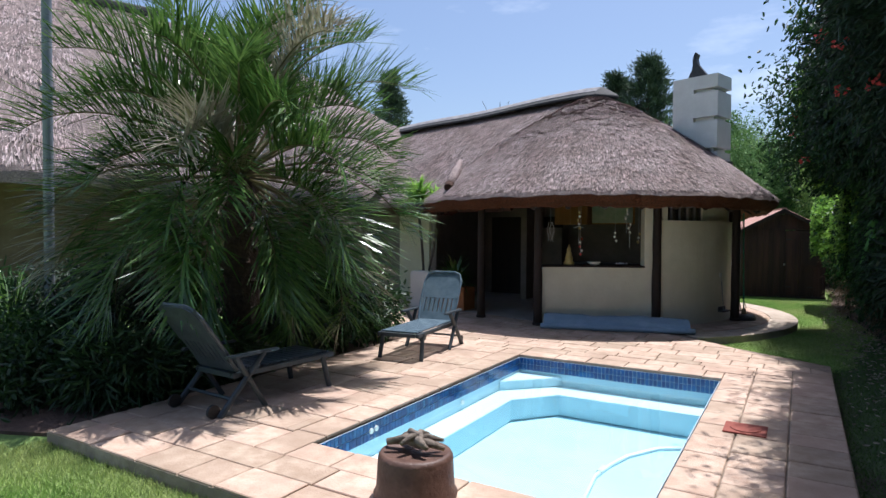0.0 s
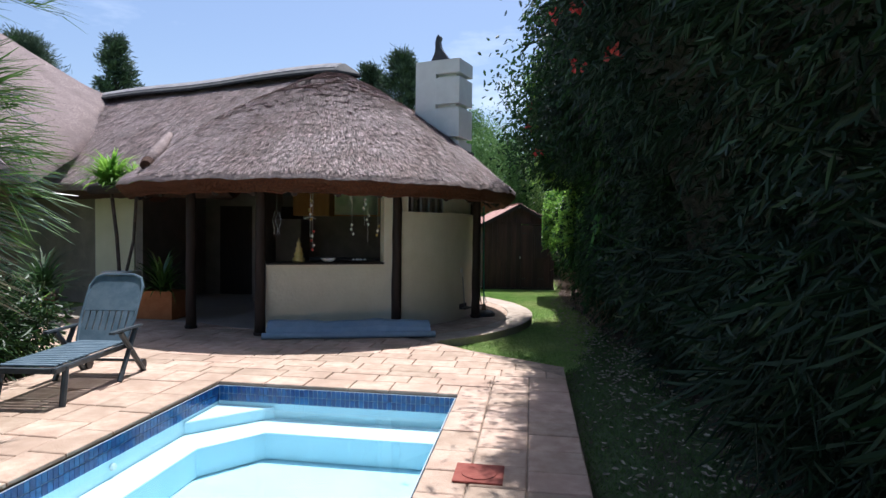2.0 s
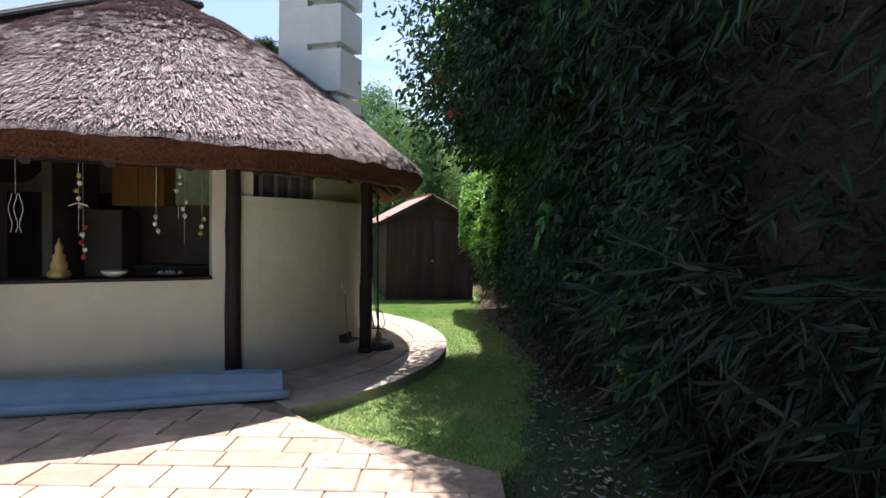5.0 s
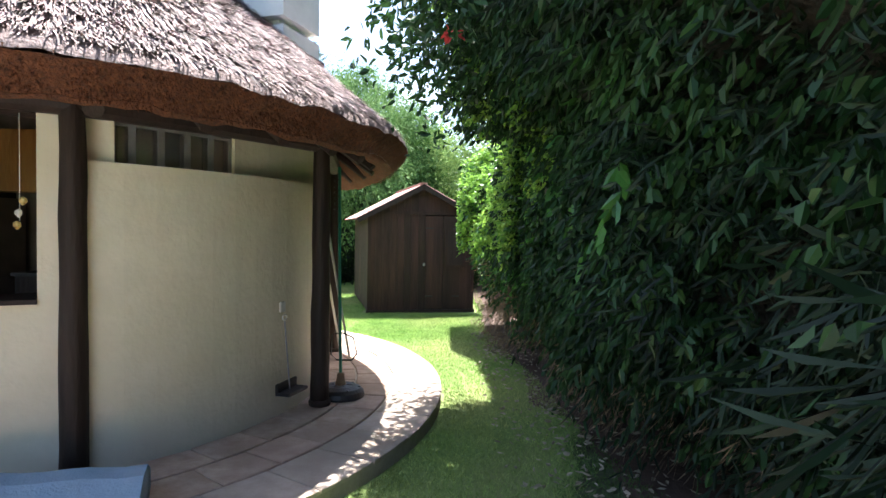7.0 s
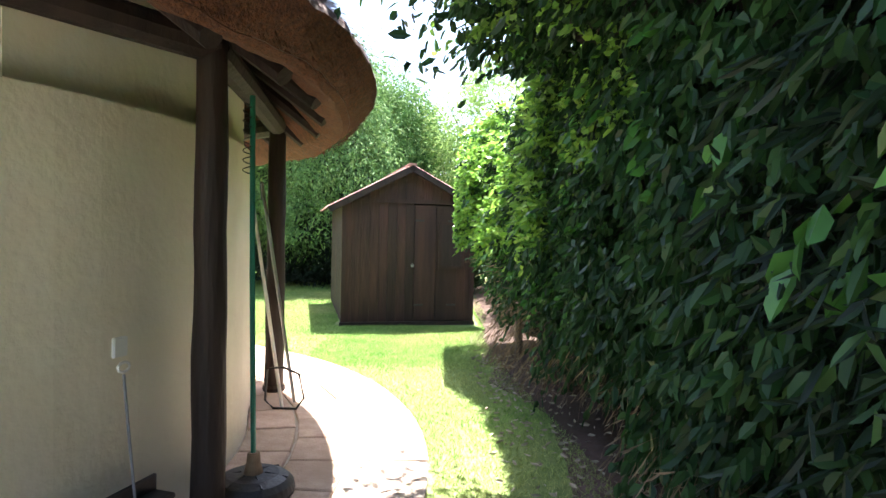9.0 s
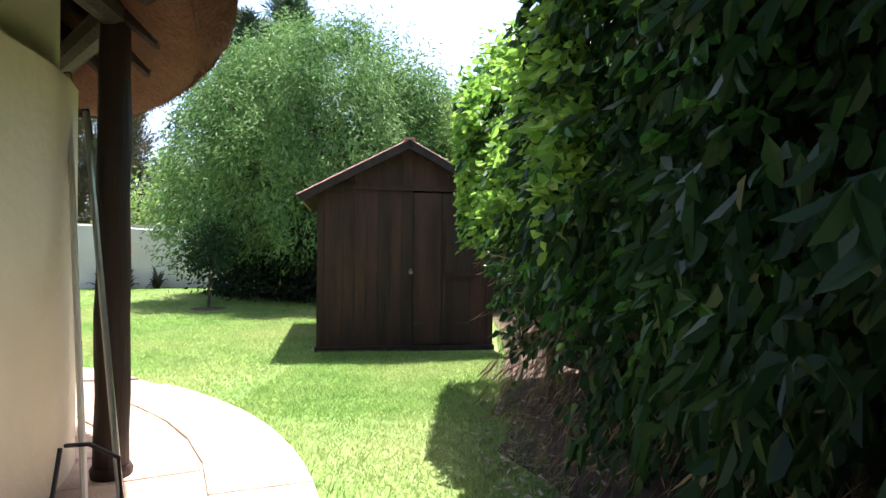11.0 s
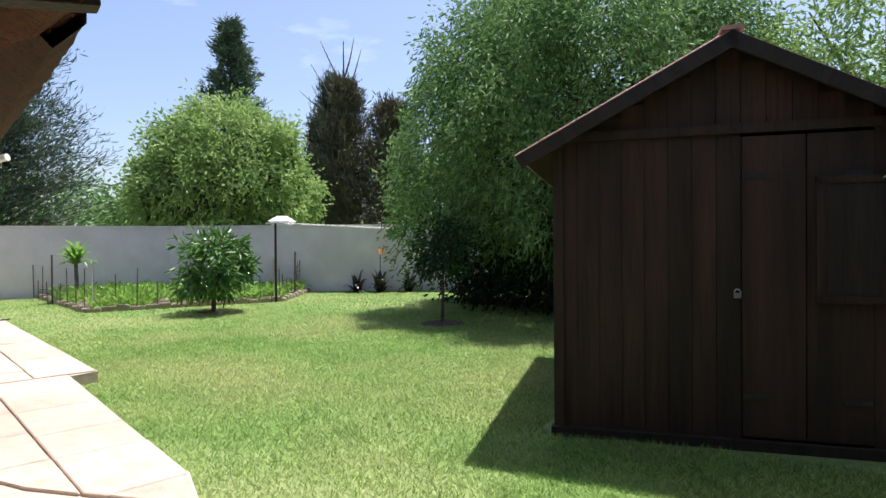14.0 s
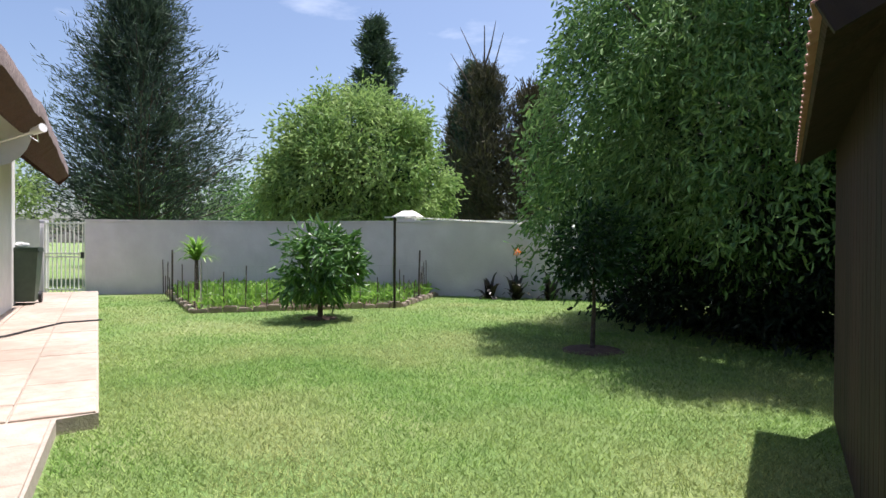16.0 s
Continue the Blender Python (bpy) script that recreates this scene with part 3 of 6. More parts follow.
def straw_on(name, fn, count, length=0.16, w=0.006, label=""):
    """Loose straw ends lying down the slope: fn(a, t) gives the point on the roof."""
    a = rng.uniform(0, 1, count)
    t = 0.03 + 0.97 * rng.uniform(0, 1, count) ** 1.25
    P = np.array([fn(aa, tt) for aa, tt in zip(a, t)])
    Q = np.array([fn(aa, tt - 0.03) for aa, tt in zip(a, t)])
    d = Q - P
    d /= np.linalg.norm(d, axis=1)[:, None]
    L = length * rng.uniform(0.5, 1.4, count)[:, None]
    s = np.cross(d, np.array([0, 0, 1.0]))
    s /= np.linalg.norm(s, axis=1)[:, None]
    nrm = np.cross(s, d)
    nrm[nrm[:, 2] < 0] *= -1
    d = d + s * rng.normal(0, 0.14, (count, 1))
    W = w * rng.uniform(0.6, 1.6, count)[:, None]
    lift = rng.uniform(0.004, 0.042, (count, 1))
    a0 = P + nrm * 0.002
    b0 = P + d * L + nrm * lift
    v = np.stack([a0 - s * W, a0 + s * W, b0 + s * W * 0.6, b0 - s * W * 0.6], 1).reshape(-1, 3)
    tagged(fast(name, v, 4, M["straw"], roof), label, kind="stuff")


def cone_pt(a, t):
    c = CEN.lerp(APEX, t)
    ang = radians(-150 + a * 230)
    rad = rad_at(ang) * (1 - t) + 0.12 * t
    p = Vector((c.x + rad * math.cos(ang), c.y + rad * math.sin(ang), roof_z(t)))
    p.z += wavy(p) - eave_sag(ang) * (1 - t) ** 3
    return p


def wing_pt(a, t):
    p = Vector(uv(a * 9, -3.0 * (1 - t), roof_z(t, 2.35)))
    p.z += wavy(p)
    return p


straw_on("straw", cone_pt, 150000, 0.13, 0.0045)
straw_on("straw", wing_pt, 24000, 0.16, 0.006)

# takes the underside colour, so the eave's shade is in its tone
# fringe of straw ends under the eave
fr_n = 9000
fa = rng.uniform(-150, 80, fr_n)
ang = np.radians(fa)
fq = rng.uniform(0, 1, fr_n)
rr = np.array([rad_at(q) for q in ang]) + 0.012 - 0.15 * fq
fx, fy = CEN.x + rr * np.cos(ang), CEN.y + rr * np.sin(ang)
fz = 2.27 - np.array([eave_sag(q) for q in ang]) - 0.03 - 0.17 * fq
ln = rng.uniform(0.01, 0.035, fr_n)
tx, ty = -np.sin(ang) * 0.005, np.cos(ang) * 0.005
ox, oy = np.cos(ang) * 0.01, np.sin(ang) * 0.01
v = np.stack([np.stack([fx - tx, fy - ty, fz], 1), np.stack([fx + tx, fy + ty, fz], 1), np.stack([fx + ox, fy + oy, fz - ln], 1)], 1).reshape(-1, 3)
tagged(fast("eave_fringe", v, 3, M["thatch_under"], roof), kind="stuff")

part("valley_roll", tube([(-5.92, 10.33, 2.55), (-6.05, 10.7, 2.75), (-6.25, 11.2, 2.95), (-6.5, 11.8, 3.22)], [0.085, 0.10, 0.09, 0.05], 12), M["thatch"], roof, smooth=True)
part("roll_end", tube([(-5.90, 10.25, 2.50), (-5.93, 10.36, 2.56)], [0.085, 0.105], 12), M["thatch_verge"], roof)

POSTS = [(-5.23, 10.38), (-3.93, 10.03), (-2.12, 11.03), (-1.0, 12.56), (-1.29, 14.75), (-2.62, 16.0)]
post = thing("roof_post", (0, 0, 0), "rough dark-stained round timber post standing on the paving", "post", "posts under the thatched eave")
bm = bmesh.new()
add_tube(bm, [(0.003 * math.sin(i * 2.1), 0.003 * math.cos(i * 1.7), 2.3 * i / 12) for i in range(13)], [0.080 - 0.002 * math.sin(i * 1.3) - 0.001 * i for i in range(13)], 14)
part("shaft", bm, M["timber"], post, smooth=True)
part("foot_collar", lathe([(0.09, 0.0), (0.095, 0.03), (0.086, 0.05)], 14), M["timber"], post)
post.location = (*POSTS[0], 0)
for i, (x, y) in enumerate(POSTS[1:]):
    slim = Matrix.Diagonal((0.62, 0.62, 1, 1)) if i == len(POSTS) - 2 else Matrix()
    copy_thing(post, pose(x, y, 0, 0, 0, 50 * i + 30) @ slim)

beams = thing("ring_beam", (0, 0, 0), "dark timber ring beam under the thatch", "beam")
allp = [(-7.6, 11.2)] + POSTS
for a, b in zip(allp, allp[1:]):
    part("beam", tube([(a[0], a[1], 2.18), ((a[0] + b[0]) / 2, (a[1] + b[1]) / 2, 2.19), (b[0], b[1], 2.18)], 0.075, 10), M["timber"], beams)
for k in range(26):
    a = radians(-160 + k * 10)
    reach = 0.3 if k * 10 - 160 < 60 else 0.62
    p0 = Vector((CEN.x + (rad_at(a) - reach) * math.cos(a), CEN.y + (rad_at(a) - reach) * math.sin(a), 2.06))
    p1 = Vector((APEX.x, APEX.y, 4.55)).lerp(p0, 0.35)
    part("rafter", tube([p0, p1], 0.05, 8), M["timber"], beams)

plank = part("plank", box(-0.055, -0.75, -0.03, 0.055, 0.0, 0.03, bevel=0.004), M["timber"], beams)
plank.matrix_world = pose(-2.44, 16.42, 2.07, 8, 0, -24)

# curved wall and servery
WR = 2.76
lapa = thing("lapa_wall", (0, 0, 0), "curved cream plastered wall of the thatched kitchen with a servery opening", "wall", kind="structure")


def bulge(a):
    """The wall runs out of round towards the north."""
    return float(np.interp(a, [-60, 20, 36, 52, 80], [0, 0, 0.15, 0.18, 0.12]))


def arc_wall(a0, a1, z0, z1, ro, ri, m, name, step=4, parent=None):
    n = max(2, int(abs(a1 - a0) / step))
    out = [a0 + (a1 - a0) * k / n for k in range(n + 1)]
    poly_o = [(CEN.x + (ro + bulge(a)) * math.cos(radians(a)), CEN.y + (ro + bulge(a)) * math.sin(radians(a))) for a in out]
    poly_i = [(CEN.x + (ri + bulge(a)) * math.cos(radians(a)), CEN.y + (ri + bulge(a)) * math.sin(radians(a))) for a in reversed(out)]
    return part(name, prism(poly_o + poly_i, z0, z1), M[m], parent or lapa)


A_JAMB = -48.5
arc_wall(A_JAMB, 78, -0.02, 1.86, WR, WR - 0.25, "plaster", "wall_lower")
arc_wall(-26.8, 78, 1.862, 2.45, WR - 0.08, WR - 0.25, "plaster", "wall_upper")
arc_wall(A_JAMB + 1, -26.8, 2.40, 2.5, WR - 0.05, WR - 0.25, "plaster", "lintel")


def chord_wall(p, q, z0, z1, th, m, name, parent=None, off=0.0):
    d = Vector((q[0] - p[0], q[1] - p[1], 0))
    ob = part(name, box(0, off, z0, d.length, off + th, z1), M[m], parent or lapa)
    ob.matrix_world = pose(p[0], p[1], 0, 0, 0, math.degrees(math.atan2(d.y, d.x)))
    return ob


SL, SR = Vector((-3.92, 10.22)), Vector((-2.33, 11.03))
JR = Vector((-1.98, 11.21))
chord_wall(SL, SR, -0.02, 1.02, 0.26, "plaster", "servery_wall")
chord_wall(SR, JR, -0.02, 2.45, 0.26, "plaster", "servery_jamb")
chord_wall(SL, SR, 1.022, 1.05, 0.42, "timber", "servery_counter", off=-0.04)
chord_wall(SL, SR, 2.12, 2.3, 0.2, "timber", "servery_lintel")
# glass blocks
gbm = thing("glass_block_window", (0, 0, 0), "band of clear glass blocks with grey joints set under the eave", "window")
for row in range(2):
    for k in range(5):
        a = radians(-46.5 + k * 3.93 + 1.96)
        ob = part("glass_block", box(-0.080, -0.04, 0.004, 0.080, 0.04, 0.235, bevel=0.012), M["glass_block"], gbm)
        ob.matrix_world = pose(CEN.x + (WR - 0.16) * math.cos(a), CEN.y + (WR - 0.16) * math.sin(a), 1.865 + row * 0.255, 0, 0, math.degrees(a) + 90)
for k in range(6):
    a = -46.5 + k * 3.93
    arc_wall(a - 0.5, a + 0.5, 1.862, 2.39, WR - 0.11, WR - 0.21, "ridge", "joint", parent=gbm, step=1)
arc_wall(-46.5, -26.8, 2.103, 2.120, WR - 0.112, WR - 0.21, "ridge", "joint", parent=gbm)

# inside of the kitchen
inside = thing("kitchen_interior", (0, 0, 0), "dim brown room behind the servery", "room", kind="structure")
part("floor", prism([(CEN.x + 2.7 * math.cos(radians(a)), CEN.y + 2.7 * math.sin(radians(a))) for a in range(0, 360, 12)], -0.016, 0.004), M["floor_tile"], inside)
part("floor", prism([(-8.6, 10.9), (-5.2, 10.9), (-5.2, 15.6), (-8.6, 15.6)], -0.014, 0.006), M["floor_tile"], inside)
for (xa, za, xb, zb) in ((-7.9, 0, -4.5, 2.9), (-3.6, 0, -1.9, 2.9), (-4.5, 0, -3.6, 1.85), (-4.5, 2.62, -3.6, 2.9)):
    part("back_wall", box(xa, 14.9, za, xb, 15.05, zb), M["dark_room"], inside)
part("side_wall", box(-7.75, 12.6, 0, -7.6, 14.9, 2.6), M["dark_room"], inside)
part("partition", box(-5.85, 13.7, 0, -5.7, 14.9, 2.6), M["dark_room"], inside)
for x in (-7.2, -6.1):
    part("door_frame", box(x, 14.84, 0, x + 0.9, 14.895, 2.05), M["timber"], inside)
    part("door_leaf", box(x + 0.08, 14.82, 0.02, x + 0.82, 14.838, 1.97), M["timber"], inside)

cab = thing("wall_cabinet", (-4.86, 14.5, 1.84), "orange-brown wooden wall cabinet in the kitchen", "cabinet")
part("body", box(-0.42, 0, 0, 0.42, 0.36, 0.72, bevel=0.01), M["orange_wood"], cab)
part("door", box(-0.41, -0.022, 0.01, -0.005, -0.002, 0.71), M["orange_wood"], cab)
part("door", box(0.005, -0.022, 0.01, 0.41, -0.002, 0.71), M["orange_wood"], cab)
tall = thing("tall_cabinet", (-5.3, 14.3, 0.004), "dull grey-brown tall cabinet beside the kitchen counter", "cabinet")
part("body", box(-0.29, 0.0, 0, 0.29, 0.5, 1.76, bevel=0.008), M["dark_room"], tall)
part("door", box(-0.285, -0.022, 0.06, 0.285, -0.002, 1.15), M["dark_room"], tall)
part("door", box(-0.285, -0.022, 1.156, 0.285, -0.002, 1.75), M["dark_room"], tall)
blind = thing("window_blind", (-4.05, 14.85, 1.88), "pale green painted cloth blind over the kitchen window", "blind")
BL = 6
gl = mat("pale_green_cloth", (0.62, 0.74, 0.60), (0.85, 0.88, 0.80), 5, 0.8, trans=0.6)
for k in range(BL):
    part("cloth_fold", box(-0.5, 0.01 * (k % 2), 0.11 * k, 0.6, 0.01 * (k % 2) + 0.012, 0.11 * k + 0.109), gl, blind)
for bar in ((-0.55, -0.03, -0.5, 0.7), (0.6, -0.03, 0.65, 0.7), (-0.498, -0.03, 0.598, 0.0), (0.02, 0.0, 0.06, 0.7), (-0.498, 0.66, 0.598, 0.7)):
    part("frame", box(bar[0], 0.03, bar[1], bar[2], 0.06, bar[3]), M["orange_wood"], blind)
stove = thing("kitchen_counter", (-3.2, 14.3, 0), "dark kitchen counter with a black oven", "counter")
part("body", box(-1.6, 0, 0, 1.4, 0.55, 0.88), M["timber"], stove)
part("worktop", box(-1.62, -0.04, 0.882, 1.45, 0.55, 0.92, bevel=0.005), M["black"], stove)

# ---- chimney ----
chim = thing("chimney", (-2.24, 13.01, 0), "white plastered braai chimney with notched corners", "chimney", turn=-17)
H = 4.72
part("shaft", box(0, 0, 0.3, 0.42, 0.62, H), M["white"], chim)
zs = [0.3, 3.22, 3.30, 3.83, 3.91, 4.39, 4.47, H]
for i in range(0, len(zs) - 1):
    inset = 0.11 if i % 2 else 0
    part("block", box(0.421, inset, zs[i] + 0.0005, 0.90 - inset, 0.62, zs[i + 1]), M["white"], chim)
part("flashing", box(-0.04, -0.05, 3.0, 0.94, 0.66, 3.06), M["ridge_dark"], chim)
cowl = thing("chimney_cowl", (-1.78, 13.15, H), "black sheet metal cowl with a curved fin on the white chimney", "chimney cowl", turn=-17)
bm = bmesh.new()
add_box(bm, -0.13, -0.13, 0.0, 0.13, 0.13, 0.02)
part("base", bm, M["black"], cowl)
prof = [(a * 1.25, b * 1.25) for a, b in [(-0.17, 0.02), (0.17, 0.02), (0.05, 0.17), (0.0, 0.24), (-0.02, 0.33), (0.0, 0.40), (-0.04, 0.44), (-0.07, 0.40), (-0.09, 0.32), (-0.085, 0.24), (-0.10, 0.16)]]
bm = bmesh.new()
f = [bm.verts.new((x, -0.05, z)) for x, z in prof]
g = [bm.verts.new((x, 0.05, z)) for x, z in prof]
bm.faces.new(f)
bm.faces.new(g[::-1])
for i in range(len(prof)):
    bm.faces.new((f[i], f[(i + 1) % len(prof)], g[(i + 1) % len(prof)], g[i]))
part("fin", bm, M["black"], cowl)

# ---- second thatched house beyond the palm ----
house = thing("thatched_house", (0, 0, 0), "large old thatched house with cream walls beyond the palm", "house")
A0, A1 = Vector((-8.6, 11.0, 2.5)), Vector((-17.0, 1.2, 3.05))
R0, R1 = Vector((-16.5, 11.4, 8.0)), Vector((-21.5, 6.5, 9.0))
dirn = (A1 - A0).normalized()


def hp(a, t):
    e = A0.lerp(A1, a)
    r = R0.lerp(R1, a)
    p = e.lerp(r, t)
    p.z += 0.35 * math.sin(math.pi * t) + wavy(p, 0.06)
    return p


rings = [[hp(a / 30, 0) + Vector((0, 0, -0.25)) for a in range(31)]] + [[hp(a / 30, t / 14) for a in range(31)] for t in range(15)]
part("roof", loft(rings, False), M["thatch"], house, smooth=True)
B0 = Vector((-10.4, 16.2, 4.5))


def hip(a, t):
    p = A0.lerp(B0, a).lerp(R0, t)
    p.z += 0.35 * math.sin(math.pi * t) + wavy(p, 0.06)
    return p


rings = [[hip(a / 12, 0) + Vector((0, 0, -0.25)) for a in range(13)]] + [[hip(a / 12, t / 14) for a in range(13)] for t in range(15)]
part("roof_hip", loft(rings, False), M["thatch"], house, smooth=True)
raw("roof_back", [R0 + Vector((0, 0, -0.02)), R1, R1 + Vector((-5, 6, -4)), R0 + Vector((-5, 6, -4))], [(0, 1, 2, 3)], M["thatch"], house)
part("ridge", tube([R0 + Vector((0.1, 0, 0.05)), R0.lerp(R1, 0.5) + Vector((0, 0, 0.04)), R1 + Vector((0, 0, 0.05))], 0.16, 10), M["ridge_dark"], house)
off = Vector((-1.3, 1.1, 0))
w0, w1 = A0 + off, A1 + off
# ochre wall with the shade under the eave mixed into its colour
ob = part("wall", box(0, 0, -0.1, (w1 - w0).length, 0.25, 2.85), M["ochre_shaded"], house)
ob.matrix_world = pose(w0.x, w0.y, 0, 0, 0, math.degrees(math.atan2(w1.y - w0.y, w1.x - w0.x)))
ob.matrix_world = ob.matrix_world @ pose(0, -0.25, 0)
straw_on("straw", lambda a, t: hp(a, t), 30000, 0.22, 0.007)

# north-west house wall under the wing
wing = thing("house_wing_wall", (0, 0, 0), "white plastered house wall with a brown base under the thatch", "house wall", kind="structure")
ob = part("wall", box(0, -0.25, -0.1, 8.9, 0, 2.7), M["white"], wing)
ob.matrix_world = pose(*uv(1.9, 2.28), 0, 0, math.degrees(math.atan2(U.y, U.x)))
ob = part("wall_end", box(0, 0, -0.1, 0.25, 4.6, 2.7), M["white"], wing)
ob.matrix_world = pose(*uv(10.75, 2.28), 0, 0, math.degrees(math.atan2(U.y, U.x)))
ob = part("south_wall", box(0, 0, -0.1, 1.2, 0.2, 2.5), M["plaster"], wing)
ob.matrix_world = pose(*uv(3.4, -1.9), 0, 0, math.degrees(math.atan2(U.y, U.x)))
# brown stretch stands for the dark of the open porch
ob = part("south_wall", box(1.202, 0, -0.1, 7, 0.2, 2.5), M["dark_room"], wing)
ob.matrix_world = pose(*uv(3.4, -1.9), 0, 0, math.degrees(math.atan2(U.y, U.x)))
ob = part("plinth", box(8.0, 0.004, -0.1, 8.9, 0.03, 0.75), M["terracotta"], wing)
ob.matrix_world = pose(*uv(1.9, 2.28), 0, 0, math.degrees(math.atan2(U.y, U.x)))

# ---- shed ----
shed = thing("garden_shed", (-1.38, 18.75, GZ), "dark brown timber garden shed with double doors and a red roof", "shed", turn=13.0)
SW, SD, SH, SA = 2.04, 2.95, 1.90, 2.44
part("core", box(0.02, 0.02, 0.06, SW - 0.02, SD - 0.02, SH - 0.05), M["timber"], shed)
nb = 15
for k in range(nb):
    xa, xb = SW * k / nb + 0.0018, SW * (k + 1) / nb - 0.0018
    if not 8 <= k <= 12:
        part("board", box(xa, -0.004 - 0.0015 * (k % 3), 0.05, xb, 0.018, SH - 0.03), M["shed"], shed)
    mid = (xa + xb) / 2
    top = SH + (SA - SH) * (1 - abs(mid - SW / 2) / (SW / 2)) - 0.07
    if top > SH + 0.04:
        part("gable_board", box(xa, -0.002 - 0.003 * (k % 2), SH + 0.02, xb, 0.018, top), M["shed"], shed)
raw("gable", [(0.02, 0.019, SH), (SW - 0.02, 0.019, SH), (SW / 2, 0.019, SA - 0.03), (0.02, SD, SH), (SW - 0.02, SD, SH), (SW / 2, SD, SA - 0.03)], [(0, 1, 2), (3, 5, 4), (0, 3, 4, 1)], M["timber"], shed)
for k in range(21):
    y0b, y1b = SD * k / 21 + 0.004, SD * (k + 1) / 21 - 0.004
    part("side_board", box(-0.006, y0b, 0.05, 0.019, y1b, SH + 0.02), M["shed"], shed)
    part("side_board", box(SW - 0.019, y0b, 0.05, SW + 0.006, y1b, SH + 0.02), M["shed"], shed)
part("cross_rail", box(-0.02, -0.034, SH - 0.03, SW + 0.02, -0.012, SH + 0.03, bevel=0.004), M["shed"], shed)
part("ground_sill", box(-0.03, -0.05, 0.0, SW + 0.03, 0.02, 0.06), M["timber"], shed)
for x in (-0.012, SW - 0.05):
    part("corner_trim", box(x, -0.026, 0.05, x + 0.062, -0.005, SH - 0.03), M["shed"], shed)
for i, (xa, xb) in enumerate(((8 * SW / nb, 10.5 * SW / nb), (10.5 * SW / nb, 13 * SW / nb))):
    door = part("door", box(xa + 0.004, -0.018, 0.08, xb - 0.004, 0.016, SH - 0.05), M["shed"], shed)
    for z in (0.3, SH - 0.3):
        part("hinge", box(xa + 0.01 if i == 0 else xb - 0.15, -0.026, z, xa + 0.15 if i == 0 else xb - 0.01, -0.019, z + 0.03), M["black"], door)
win = part("window", box(1.50, -0.046, 0.92, 1.84, -0.02, 1.56), M["timber"], shed)
for (a, b, c, d) in ((1.47, 0.89, 1.51, 1.59), (1.83, 0.89, 1.87, 1.59), (1.47, 1.56, 1.87, 1.60), (1.47, 0.88, 1.87, 0.92)):
    part("window_frame", box(a, -0.058, b, c, -0.03, d), M["shed"], win)
bm = tube([(1.06 + 0.018 * math.cos(t), -0.045, 0.93 + 0.022 * math.sin(t)) for t in [math.pi * k / 8 for k in range(9)]], 0.004, 6)
add_box(bm, 1.04, -0.05, 0.90, 1.08, -0.035, 0.93)
part("padlock", bm, M["steel"], shed)
slope = math.degrees(math.atan2(SA - SH, SW / 2))
RL = 1.02 * SW / 2 / math.cos(radians(slope)) + 0.24
for sgn in (-1, 1):
    xa, xb = (-0.01, RL) if sgn > 0 else (-RL, 0.01)
    bm = bmesh.new()
    cols = []
    for k in range(169):
        yy = -0.14 + (SD + 0.28) * k / 168
        zz = 0.012 + 0.008 * math.sin(2 * math.pi * k / 6)
        cols.append([bm.verts.new(q) for q in ((xa, yy, zz), (xb, yy, zz), (xb, yy, zz - 0.006), (xa, yy, zz - 0.006))])
    for u_, w_ in zip(cols, cols[1:]):
        for j in range(4):
            bm.faces.new((u_[j], w_[j], w_[(j + 1) % 4], u_[(j + 1) % 4]))
    bm.faces.new(cols[0])
    bm.faces.new(cols[-1][::-1])
    pan = part("roof_panel", bm, M["shed_roof"], shed)
    pan.matrix_local = pose(SW / 2, 0, SA, 0, slope * sgn, 0)
    sf = part("soffit", box(xa + 0.02, -0.13, -0.03, xb - 0.01, SD + 0.13, -0.004), M["shed"], shed)
    sf.matrix_local = pose(SW / 2, 0, SA, 0, slope * sgn, 0)
    bd = part("barge_board", box(xa, -0.165, -0.085, xb, -0.142, 0.0), M["timber"], shed)
    bd.matrix_local = pose(SW / 2, 0, SA, 0, slope * sgn, 0)
part("roof_cap", prism([(SW / 2 - 0.06, -0.16), (SW / 2 + 0.06, -0.16), (SW / 2 + 0.06, SD + 0.15), (SW / 2 - 0.06, SD + 0.15)], SA + 0.004, SA + 0.03), M["shed_roof"], shed)

# ---- hedge ----
hedge = thing("hedge", (1.8, 7, GZ), "tall dense oleander and broad-leaved hedge along the lawn", "hedge")
H0 = Vector((1.8, 7, GZ))


def sm(x, a, b):
    q = np.clip((x - a) / (b - a), 0, 1)
    return q * q * (3 - 2 * q)


def hedge_limit(y, z):
    """The trimmed side of the hedge keeps clear of the walking line."""
    return np.where((y > 9) & (y < 14.0) & (z < 2.5), 0.9, np.where(y >= 14.0, np.interp(y, [14.0, 14.8, 16.2], [0.72, 0.64, 0.30]), -9))


